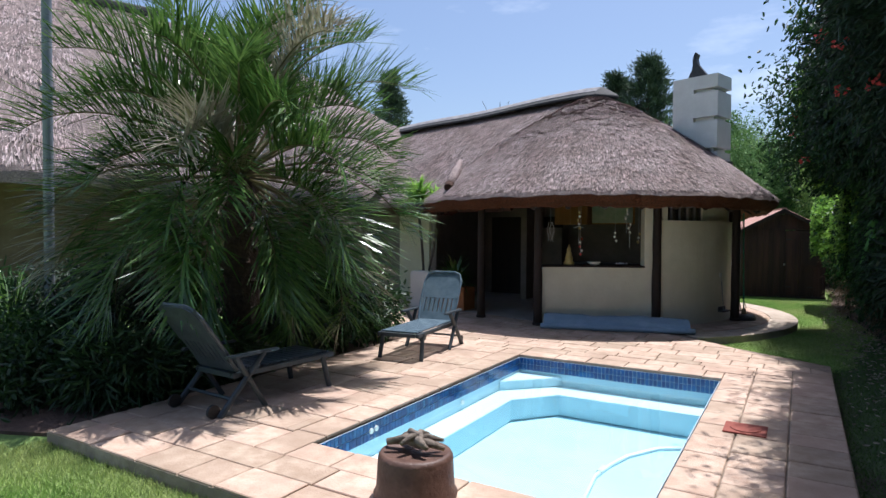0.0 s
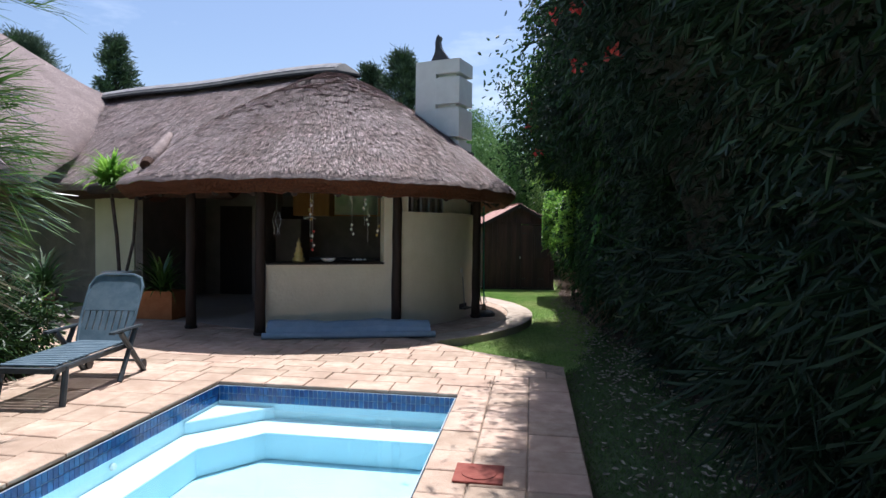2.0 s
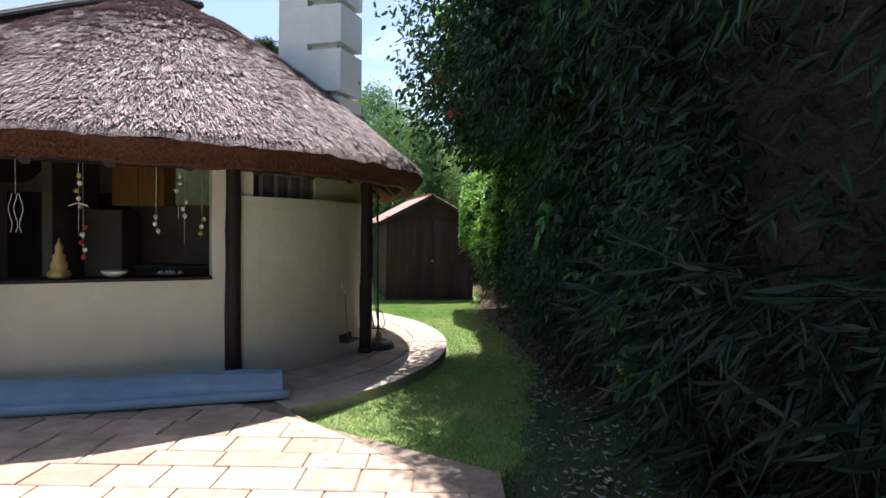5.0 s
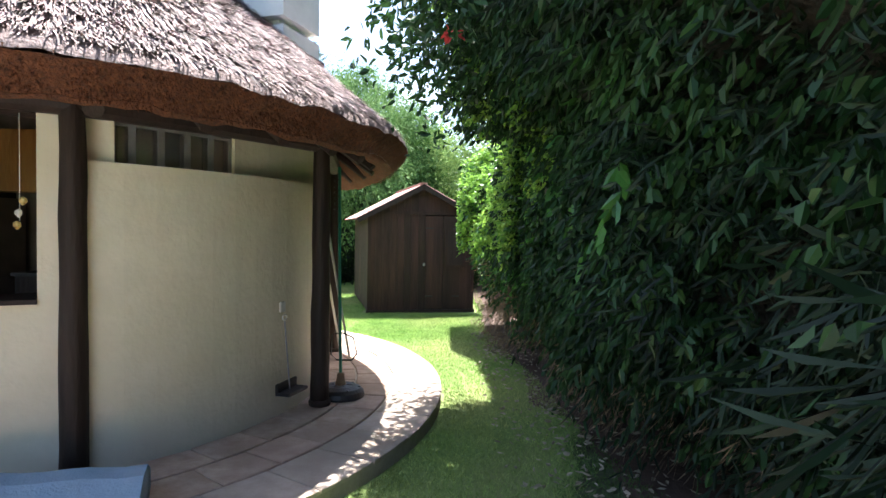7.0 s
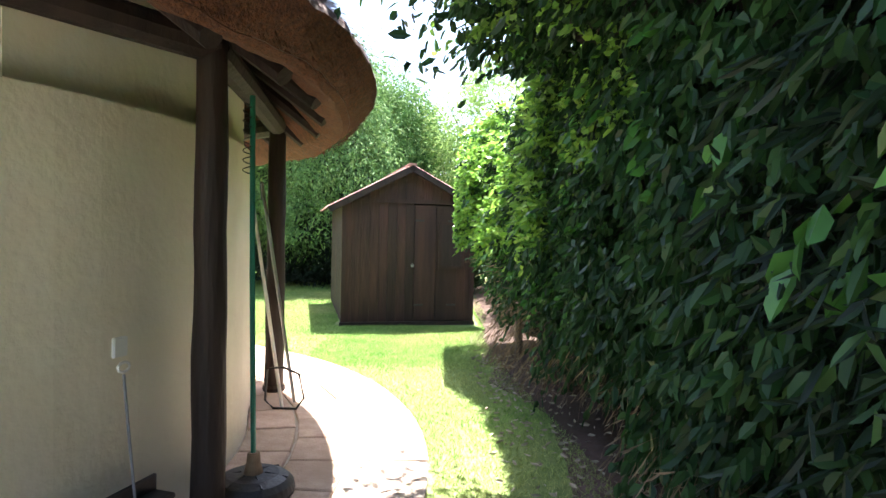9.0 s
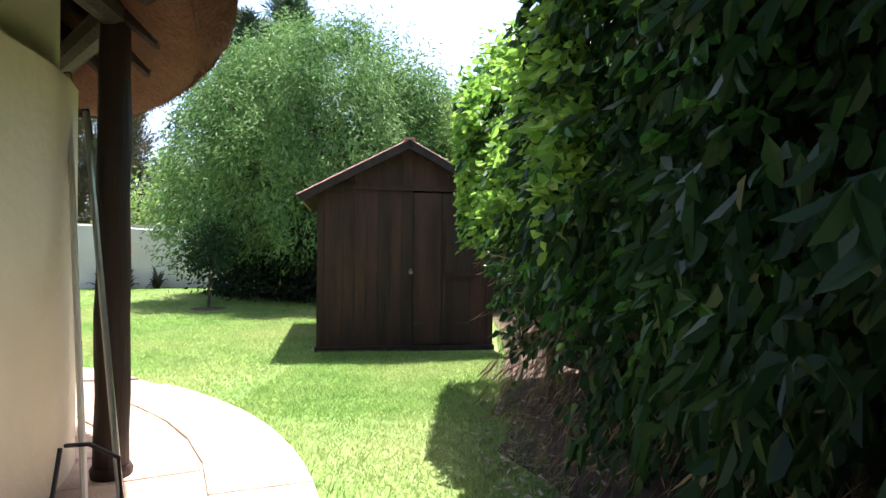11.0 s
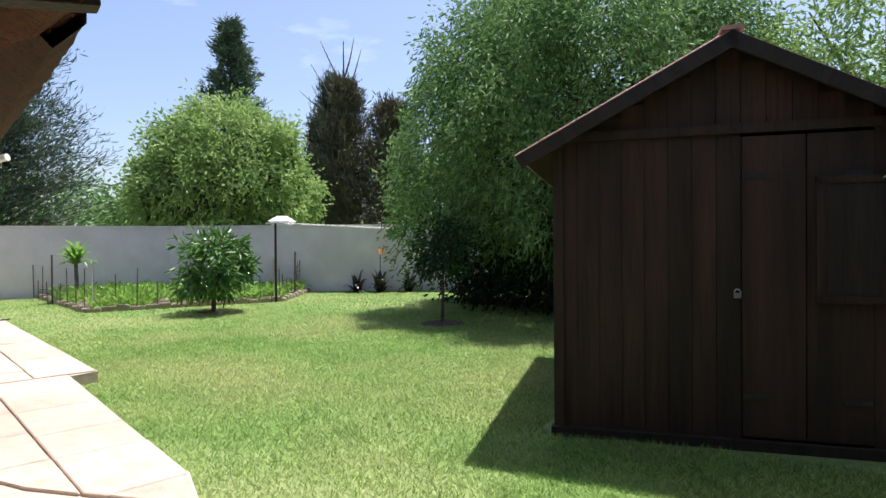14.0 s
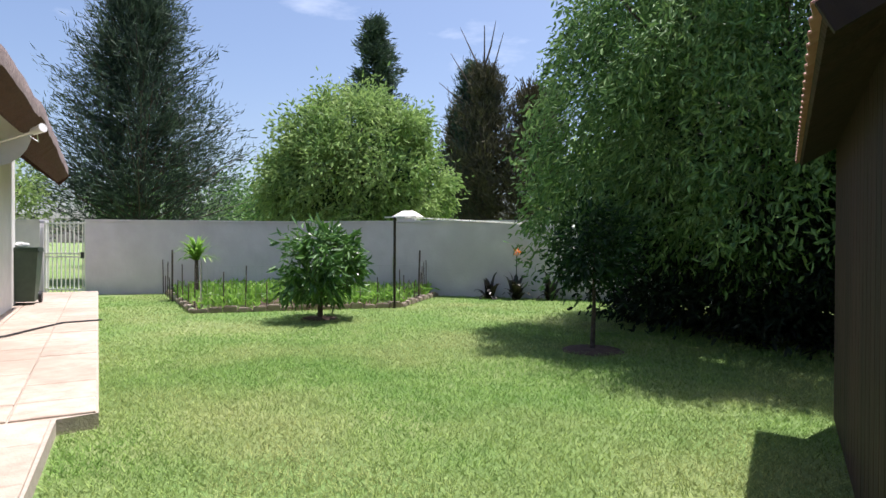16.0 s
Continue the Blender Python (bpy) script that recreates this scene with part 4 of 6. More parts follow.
def hedge_face(y, z):
    top = np.interp(y, [-4, 4, 11.5, 13.2, 14.5, 16, 17.6], [0.85, 0.85, 0.8, 0.5, 0.2, 0.1, 0.0])
    low = np.interp(y, [-4, 13.5, 14.8, 18], [0.45, 0.42, 0.15, 0.1])
    f = hedge_foot(y) - low * sm(z, 0.3, 1.2) + 0.75 * np.clip(z - 2.2, 0, 3) * sm(y, 13.6, 15.0) - 0.95 * sm(z, 1.9, 3.6) * top
    b = 0.20 * np.sin(y * 1.9 + z * 1.3) + 0.12 * np.sin(y * 3.7 - z * 2.9 + 1) + 0.08 * np.sin(z * 5.1 + y * 6.3)
    f = f + b * np.where((y > 9.5) & (y < 13.2) & (z < 2.3), 0.5, 1.0)
    f = f - 0.42 * np.exp(-((z - 2.1) / 0.7) ** 2) * sm(y, 14.6, 16.0)
    return np.maximum(f, hedge_limit(y, z))


# extra height at y < 11, above the view, blocks skylight from the lawn
def hedge_top(y):
    return np.interp(y, [-4, 5, 8, 12, 13.5, 15, 16.2, 17.2, 18], [7.8, 7.8, 7.3, 5.8, 4.6, 3.5, 2.9, 2.4, 1.9]) + 0.3 * np.sin(y * 2.3)


def hedge_leaves(name, y0, y1, z0, z1, count, length, width, m, depth=0.6, label="", droop=0.35, frac=0.0):
    y = rng.uniform(y0, y1, count)
    z = rng.uniform(z0, z1, count)
    ok = z < hedge_top(y)
    hollow = np.sin(y * 2.6 + 1.7 * np.sin(z * 2.1)) * np.sin(z * 3.1 + 1.3 * np.sin(y * 1.9)) + 0.5 * np.sin(y * 7.3 + z * 4.1)
    ok &= rng.uniform(-0.9, 0.9, count) < hollow + 0.55
    y, z = y[ok], z[ok]
    n = len(y)
    x = hedge_face(y, z) + rng.uniform(-0.08, 1, n) ** 1.3 * depth if depth else hedge_face(y, z)
    x = np.where(np.isnan(x), hedge_face(y, z), x)
    nm = np.tile([-0.8, 0.0, 0.25], (n, 1))
    v = leaves(np.stack([x, y, z + GZ], 1), nm, length, width, droop=droop)
    v = v - np.array(H0)
    return tagged(fast(name, v, 4, M[m], hedge), label, kind="stuff")


def hedge_sprays(name, y0, y1, z0, z1, count, per, reach, length, width, m, depth=0.6, down=0.5, patch=0.55):
    """Leafy shoots: each one a run of leaves set to both sides of a short twig, hanging a little."""
    y = rng.uniform(y0, y1, count)
    z = rng.uniform(z0, z1, count)
    hollow = np.sin(y * 2.6 + 1.7 * np.sin(z * 2.1)) * np.sin(z * 3.1 + 1.3 * np.sin(y * 1.9)) + 0.5 * np.sin(y * 7.3 + z * 4.1)
    ok = (z < hedge_top(y)) & (rng.uniform(-0.9, 0.9, count) < hollow + patch)
    y, z = y[ok], z[ok]
    n = len(y)
    x = hedge_face(y, z) + 0.12 + rng.uniform(0, 1, n) ** 1.4 * depth
    d = np.stack([rng.uniform(-0.9, -0.35, n), rng.normal(0, 0.55, n), rng.normal(0.1, 0.45, n)], 1)
    d /= np.linalg.norm(d, axis=1)[:, None]
    side = np.cross(d, np.array([0, 0, 1.0])) + rng.normal(0, 0.15, (n, 3))
    side /= np.linalg.norm(side, axis=1)[:, None] + 1e-9
    P, N = [], []
    size = rng.uniform(0.7, 1.2, n)[:, None]
    for k in range(per):
        q = (k + 0.6) / per * reach * size
        p = np.stack([x, y, z + GZ], 1) + d * q - np.array([0, 0, 1.0]) * q * q * 0.8
        p[:, 0] = np.maximum(p[:, 0], hedge_limit(p[:, 1], p[:, 2] - GZ) - 0.02)
        P.append(p)
        N.append(d * 0.45 + side * (0.6 if k % 2 else -0.6) * rng.uniform(0.5, 1.2, (n, 1)) - np.array([0, 0, down]))
    v = leaves(np.concatenate(P), np.concatenate(N), length, width, droop=0.15, spread=0.22)
    return tagged(fast(name, v - np.array(H0), 4, M[m], hedge), kind="stuff")


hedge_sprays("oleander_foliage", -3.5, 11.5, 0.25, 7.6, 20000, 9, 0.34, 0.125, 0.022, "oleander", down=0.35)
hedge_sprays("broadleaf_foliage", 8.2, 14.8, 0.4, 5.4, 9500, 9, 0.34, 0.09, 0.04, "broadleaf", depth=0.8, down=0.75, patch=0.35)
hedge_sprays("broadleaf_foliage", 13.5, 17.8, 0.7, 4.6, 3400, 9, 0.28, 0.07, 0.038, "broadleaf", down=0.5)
# brighter tone for part of this end puts sunlight into the leaf colour
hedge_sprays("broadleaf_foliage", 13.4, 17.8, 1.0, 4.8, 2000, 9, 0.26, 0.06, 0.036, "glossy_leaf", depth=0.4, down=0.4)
# lime leaves carry the sun on the hedge's far end in their colour
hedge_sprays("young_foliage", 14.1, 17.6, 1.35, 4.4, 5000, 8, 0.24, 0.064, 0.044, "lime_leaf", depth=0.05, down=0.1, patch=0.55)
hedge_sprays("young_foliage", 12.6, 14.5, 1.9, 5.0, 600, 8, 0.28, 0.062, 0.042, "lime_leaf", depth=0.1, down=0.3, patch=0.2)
hedge_sprays("glossy_foliage", 10.2, 13.4, 1.3, 2.7, 18, 7, 0.34, 0.125, 0.062, "glossy_leaf", depth=0.0, down=0.6, patch=0.9)
hedge_leaves("straw_litter", 9.5, 17.8, 0.2, 0.75, 3600, 0.19, 0.0022, "dry_grass", depth=0.35, droop=2.6)
hedge_leaves("dry_straw", 14.6, 17.6, 0.5, 1.3, 600, 0.13, 0.002, "dry_grass", depth=0.2, droop=1.6)
hedge_leaves("fern_mass", 2, 10.0, 0.3, 1.6, 5200, 0.36, 0.009, "oleander", depth=0.35, droop=1.3)
# loose sprays that lean out over the lawn
# those at y < 10 hang mostly above the view and dapple the terrace
sp = []
for (x, y, z, k) in ((-0.12, 12.4, 3.6, 300), (-0.1, 12.9, 3.25, 260), (-0.05, 12.7, 2.9, 180), (-0.05, 12.0, 3.2, 220), (0.0, 12.6, 3.5, 260), (-0.1, 12.0, 4.0, 260), (0.05, 11.2, 4.4, 240), (0.1, 13.2, 2.95, 220), (-0.25, 12.8, 4.3, 200), (-0.05, 13.6, 3.6, 180), (0.3, 11.6, 3.1, 200), (0.35, 14.0, 3.3, 160), (-0.1, 4.2, 5.1, 260), (0.0, 5.4, 5.2, 280), (-0.2, 6.4, 5.1, 260), (-0.05, 7.5, 5.0, 280), (0.3, 3.2, 5.2, 260), (-0.3, 8.5, 5.0, 240), (0.2, 6.9, 5.3, 260), (0.35, 4.8, 5.0, 260), (-0.2, 9.4, 4.9, 200)):
    q = rng.normal(0, 1, (k, 3)) * np.array([0.28, 0.3, 0.3]) + np.array([x, y, z])
    sp.append(q + (np.array([0.4, 0, 0]) if y < 10 else 0))
sp = np.concatenate(sp)
tagged(fast("leaning_sprays", leaves(sp, np.tile([-0.5, 0, -0.5], (len(sp), 1)), 0.10, 0.042) - np.array(H0), 4, M["broadleaf"], hedge), kind="stuff")
# top of the hedge
n = 26000
y = rng.uniform(-3.5, 17.8, n)
x = rng.uniform(0, 1, n)
z = hedge_top(y)
xf = hedge_face(y, z)
pts = np.stack([xf + x * (2.6 - xf), y, z + GZ + rng.uniform(-0.45, 0.1, n)], 1)
tagged(fast("top_leaves", leaves(pts, np.tile([0, 0, 1.0], (n, 1)), 0.13, 0.04, droop=0.0) - np.array(H0), 4, M["broadleaf"], hedge), kind="stuff")
# near-black closed core inside the hedge: stands for its shade, stops light
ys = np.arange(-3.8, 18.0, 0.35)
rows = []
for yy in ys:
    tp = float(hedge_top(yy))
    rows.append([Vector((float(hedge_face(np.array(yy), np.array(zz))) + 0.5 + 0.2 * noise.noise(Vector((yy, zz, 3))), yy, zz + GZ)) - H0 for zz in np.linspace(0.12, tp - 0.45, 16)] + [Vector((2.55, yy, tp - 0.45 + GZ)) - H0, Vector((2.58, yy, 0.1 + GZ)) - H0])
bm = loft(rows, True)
part("shade_core", bm, mat("shaded_twigs", (0.012, 0.014, 0.008), (0.035, 0.028, 0.018), 18, 0.95, 1.0, 14, dist=0.1), hedge)
for (yy, bx) in ((5, 2.0), (7.2, 2.05), (8.8, 2.1), (10.6, 1.75), (12.2, 1.6), (13.8, 1.5), (15.2, 1.25), (16.6, 1.1)):
    pts = [Vector((bx + 0.1 * math.sin(k + yy), yy + 0.12 * math.cos(k * 1.3), GZ + k * 0.5)) - H0 for k in range(7)]
    part("stem", tube(pts, [0.045 - 0.004 * k for k in range(7)], 7), M["bark"], hedge)
# red and pink blossoms at the hedge top
for (x, y, z) in ((-0.1, 12.6, 3.75), (-0.12, 12.3, 3.35), (0.05, 11.9, 2.9), (0.35, 7.2, 3.05), (0.3, 6.7, 3.35), (0.55, 6.4, 2.9), (0.2, 8.7, 4.0)):
    p, nn = scatter_in_ball(12, (0, 0, 0), (0.05, 0.05, 0.05))
    ob = tagged(fast("blossom", leaves(p + np.array([x, y, z]) - np.array(H0), nn, 0.06, 0.04), 4, M["red_flower"], hedge), "red oleander blossom")


# ---- trees ----
def limbs(parent, h, spread, n, m, r0=0.16, fork=0.35, r=random):
    bm = bmesh.new()
    add_tube(bm, [(0, 0, -0.15), (0.05, 0.03, h * fork * 0.5), (0.02, -0.05, h * fork)], [r0 * 1.2, r0, r0 * 0.8], 10)
    part("trunk", bm, M[m], parent, smooth=True)
    bm = bmesh.new()
    for k in range(n):
        a = 2 * math.pi * k / n + r.uniform(-0.3, 0.3)
        rr, hh = spread * r.uniform(0.4, 0.85), h * r.uniform(0.65, 0.92)
        pts = [Vector((0.02, -0.05, h * fork * 0.93))]
        for q in (0.35, 0.7, 1.0):
            pts.append(Vector((math.cos(a) * rr * q ** 1.2 + r.uniform(-0.1, 0.1), math.sin(a) * rr * q ** 1.2 + r.uniform(-0.1, 0.1), h * fork + (hh - h * fork) * q)))
        add_tube(bm, pts, [r0 * 0.6, r0 * 0.4, r0 * 0.22, r0 * 0.08], 6)
    part("limbs", bm, M[m], parent, smooth=True)


def crown(parent, centre, radii, clumps, per, size, leaf, m, name="crown", r=rng, cut=None, droop=0.4, flat=1.0, shell=0.3):
    c, d = scatter_in_ball(clumps, centre, radii, r, shell)
    out = []
    cr = r.uniform(0.6, 1.3, clumps) * size
    base = np.repeat(c, per, axis=0)
    cc = np.repeat(cr, per)[:, None]
    o = r.normal(0, 0.5, (len(base), 3)) * cc * np.array([1, 1, flat])
    p = base + o
    nn = o / (np.linalg.norm(o, axis=1)[:, None] + 1e-6) + np.repeat(d, per, axis=0) * 0.5
    if cut is not None:
        ok = p[:, 2] > cut
        p, nn = p[ok], nn[ok]
    return tagged(fast(name, leaves(p, nn, leaf[0], leaf[1], droop=droop, r=r), 4, M[m], parent), kind="stuff")


# weeping willow behind the shed
wil = thing("willow_tree", (-3.4, 26.0, GZ), "large weeping willow with light green hanging foliage", "tree")
limbs(wil, 6.4, 3.4, 9, "bark", 0.16, 0.28)


def hanging(parent, n_strands, centre, radii, top_h, leaf, m, per=26, r=rng, low=0.4, name="crown"):
    a = r.uniform(0, 2 * math.pi, n_strands)
    q = r.uniform(0.15, 1, n_strands) ** 0.5
    lump = 1 + 0.16 * np.sin(a * 5 + 1) + 0.10 * np.sin(a * 11)
    x = centre[0] + np.cos(a) * q * radii[0] * lump
    y = centre[1] + np.sin(a) * q * radii[1] * lump
    zt = centre[2] + radii[2] * np.sqrt(np.clip(1.02 - q ** 2, 0, 1)) * (1 + 0.10 * np.sin(a * 7 + q * 9)) + r.normal(0, 0.15, n_strands)
    zt = zt - r.uniform(0, 1, n_strands) ** 1.5 * (zt - low) * 0.75
    ln = np.minimum(r.uniform(0.5, 1.5, n_strands), np.maximum(zt - low * r.uniform(0.6, 1.5, n_strands), 0.2))
    k = r.uniform(0, 1, (n_strands, per))
    px = x[:, None] + r.normal(0, 0.09, (n_strands, per)) + np.cos(a)[:, None] * 0.25 * np.sin(k * 2)
    py = y[:, None] + r.normal(0, 0.09, (n_strands, per)) + np.sin(a)[:, None] * 0.25 * np.sin(k * 2)
    pz = zt[:, None] - k * ln[:, None]
    p = np.stack([px, py, pz], 2).reshape(-1, 3)
    nn = np.stack([np.cos(a), np.sin(a), np.zeros(n_strands)], 1).repeat(per, axis=0) * 0.7
    return tagged(fast(name, leaves(p, nn, leaf[0], leaf[1], droop=0.9, spread=0.8, r=r), 4, M[m], parent), kind="stuff")


hanging(wil, 2900, (0.2, 0, 2.6), (3.15, 3.1, 3.5), 6.3, (0.11, 0.034), "willow", per=26, low=0.9)
crown(wil, (0.2, 0, 3.5), (3.1, 3.1, 2.9), 420, 150, 0.42, (0.11, 0.034), "willow", name="leaf_clumps", droop=0.9, shell=0.55)
# near-black leaves stand for the shade low inside the willow's crown
crown(wil, (0.2, 0, 2.3), (2.2, 2.2, 1.8), 110, 120, 0.6, (0.16, 0.06), "oleander", name="inner_leaves", droop=0.9, shell=0.1)
wil2 = thing("bushy_tree", (1.6, 25.6, GZ), "olive-green bushy tree behind the shed", "tree")
limbs(wil2, 5.6, 1.8, 7, "bark", 0.15, 0.3)
crown(wil2, (0, 0, 3.7), (2.2, 2.0, 2.3), 150, 110, 0.5, (0.12, 0.04), "ash")

round_tree = thing("round_tree", (-15.6, 28.6, GZ), "round light green tree beyond the garden wall", "tree")
limbs(round_tree, 5.4, 2.8, 9, "bark", 0.2, 0.25)
crown(round_tree, (0, 0, 3.2), (2.95, 2.85, 2.55), 300, 130, 0.42, (0.17, 0.062), "ash", droop=0.6, shell=0.5)
# darker leaf colour stands for shade within the round crown
crown(round_tree, (0, 0, 3.0), (2.2, 2.1, 1.9), 80, 70, 0.6, (0.2, 0.08), "broadleaf", name="inner_leaves", shell=0.1)

for (x, y, h) in ((1.9, 20.4, 3.0), (2.0, 22.6, 3.6), (0.6, 24.2, 2.2)):
    bs = thing("side_shrub", (x, y, GZ), "dense green shrub growing between the shed and the wall", "shrub", "shrubs behind the shed")
    part("stem", tube([(0, 0, 0), (0.05, 0, h * 0.4), (0, 0.05, h * 0.7)], [0.07, 0.05, 0.02], 7), M["bark"], bs)
    crown(bs, (0, 0, h * 0.52), (0.85, 1.0, h * 0.46), 70, 80, 0.4, (0.11, 0.045), "broadleaf")
side_tree = thing("round_tree", (-20.5, 20.0, GZ), "light green shrub-like tree beyond the gate", "tree")
limbs(side_tree, 3.6, 1.6, 6, "bark", 0.12, 0.3)
crown(side_tree, (0, 0, 2.3), (1.8, 1.8, 1.3), 60, 90, 0.5, (0.15, 0.05), "ash")


def conifer(name, at, h, rad, m, label, tiers=26, per=10, density=46, low=0.12, plume=0.7, leafs=(0.22, 0.022), up=0.35, seed=3):
    r = np.random.default_rng(seed)
    t = thing(name, at, label, "tree")
    part("trunk", tube([(0, 0, -0.1), (0.06, 0.02, h * 0.4), (0.0, 0.05, h * 0.75), (0.02, 0, h * 0.97)], [h * 0.025, h * 0.018, h * 0.01, 0.02], 8), M["bark"], t, smooth=True)
    bm = bmesh.new()
    P, N = [], []
    for k in range(tiers):
        z = h * (low + (0.98 - low) * k / tiers)
        q = 1 - (k / tiers)
        for j in range(per):
            a = r.uniform(0, 2 * math.pi)
            ln = rad * (q ** 0.75) * r.uniform(0.45, 1.15) + 0.15
            e = np.array([math.cos(a) * ln, math.sin(a) * ln, ln * up * r.uniform(0.2, 1.6)])
            o = np.array([0, 0, z])
            if j % 2 == 0:
                add_tube(bm, [tuple(o), tuple(o + e * 0.5 + np.array([0, 0, -0.03])), tuple(o + e)], [0.03, 0.018, 0.006], 4, False)
            f = r.uniform(0.25, 1.05, density)[:, None]
            p = o + e * f + r.normal(0, 1, (density, 3)) * (0.06 + 0.085 * plume * rad / 3) * np.array([1, 1, 1.0])
            P.append(p)
            N.append(np.tile(e / (np.linalg.norm(e) + 1e-6), (density, 1)) + np.array([0, 0, 0.25]))
    part("branchwork", bm, M["bark"], t)
    tagged(fast("crown", leaves(np.concatenate(P), np.concatenate(N), leafs[0], leafs[1], droop=0.0, spread=0.5, r=r), 4, M[m], t), kind="stuff")
    return t


conifer("casuarina_tree", (-21.2, 24.3, GZ), 9.6, 3.3, "pine", "tall dark feathery casuarina beyond the gate", 38, 15, 74, 0.1, 1.0, (0.26, 0.03), 0.6, 3)
conifer("pine_tree", (-30.0, 41.5, GZ), 15.6, 3.0, "pine", "distant dark conical pine", 26, 9, 60, 0.25, 1.4, (0.42, 0.075), 0.3, 5)
for i, (x, y, h, rd) in enumerate(((-17.2, 36.8, 8.6, 2.0), (-18.9, 37.8, 9.4, 1.5), (-15.2, 37.5, 7.6, 2.2), (-20.2, 38.5, 7.6, 1.4))):
    conifer("cypress_tree", (x, y, GZ), h, rd, "cypress" if i != 1 else "pine", "browning cypress beyond the garden wall" if i != 1 else "dark slender cypress beyond the garden wall", 24, 10, 50, 0.1, 1.2, (0.3, 0.045), 1.2, 11 + i)
for i, (x, y, h, rd) in enumerate(((-10.6, 40.0, 12.4, 1.9), (-8.4, 39.5, 13.0, 2.3))):
    conifer("gum_tree", (x, y, GZ), h, rd, "pine", "tall dark tree beyond the chimney", 16, 9, 60, 0.5, 1.8, (0.42, 0.06), 0.5, 21 + i)
bare = thing("bare_tree", (-17.6, 37.0, GZ), "leafless tree rising above the cypresses", "tree")
bm = bmesh.new()
add_tube(bm, [(0, 0, 0), (0.1, 0, 5), (0.0, 0.1, 10.6)], [0.16, 0.1, 0.02], 7)
for (z, dx, dz) in ((7.2, -1.9, 2.6), (7.8, 1.1, 2.2), (8.4, -1.3, 2.4), (8.8, 0.7, 1.8), (6.6, -2.6, 2.0)):
    add_tube(bm, [(0.05, 0.05, z), (dx * 0.5, 0.1, z + dz * 0.45), (dx, 0.0, z + dz)], [0.05, 0.035, 0.01], 5)
part("trunk", bm, M["bark"], bare)
# far belt of green beyond the walls
for i, (x, y, rx, h) in enumerate(((-24, 33, 4.5, 4.2), (-10, 37, 5, 5.0), (-3, 36, 5, 6.0), (4, 33, 4, 5.5), (9, 28, 4, 6.5), (-26, 18, 5, 4.6), (-32, 30, 6, 5.0), (7, 18, 3.5, 6.0), (7, 10, 3.5, 6.5), (8, 2, 4, 6.0))):
    t = thing("garden_tree", (x, y, GZ), "full green tree in a neighbouring garden", "tree", "trees beyond the walls")
    part("trunk", tube([(0, 0, -0.1), (0.1, 0, h * 0.5), (0, 0.1, h * 0.8)], [0.2, 0.14, 0.05], 8), M["bark"], t)
    crown(t, (0, 0, h * 0.58), (rx * 0.8, rx * 0.7, h * 0.45), 90, 75, 0.9, (0.28, 0.11), "ash" if i % 3 else "willow", droop=0.4)

# ---- palm ----
palm = thing("feather_palm", (-5.88, 5.15, GZ), "bushy feather palm with arching green fronds in the planting bed", "palm")
bm = tube([(0, 0, 0), (0.04, 0.0, 0.6), (0.0, 0.03, 1.3), (0.02, 0, 2.42)], [0.26, 0.22, 0.21, 0.17], 14)
for k in range(46):
    a, z = k * 2.4, 0.15 + k * 0.046
    m = pose(0.2 * math.cos(a), 0.2 * math.sin(a), z, 0, 0, math.degrees(a)) @ pose(0, 0, 0, 0, -35, 0)
    add_box(bm, -0.05, -0.06, 0, 0.045, 0.06, 0.16, m=m)
part("trunk", bm, M["trunk"], palm)
pr = np.random.default_rng(5)
nf = 70
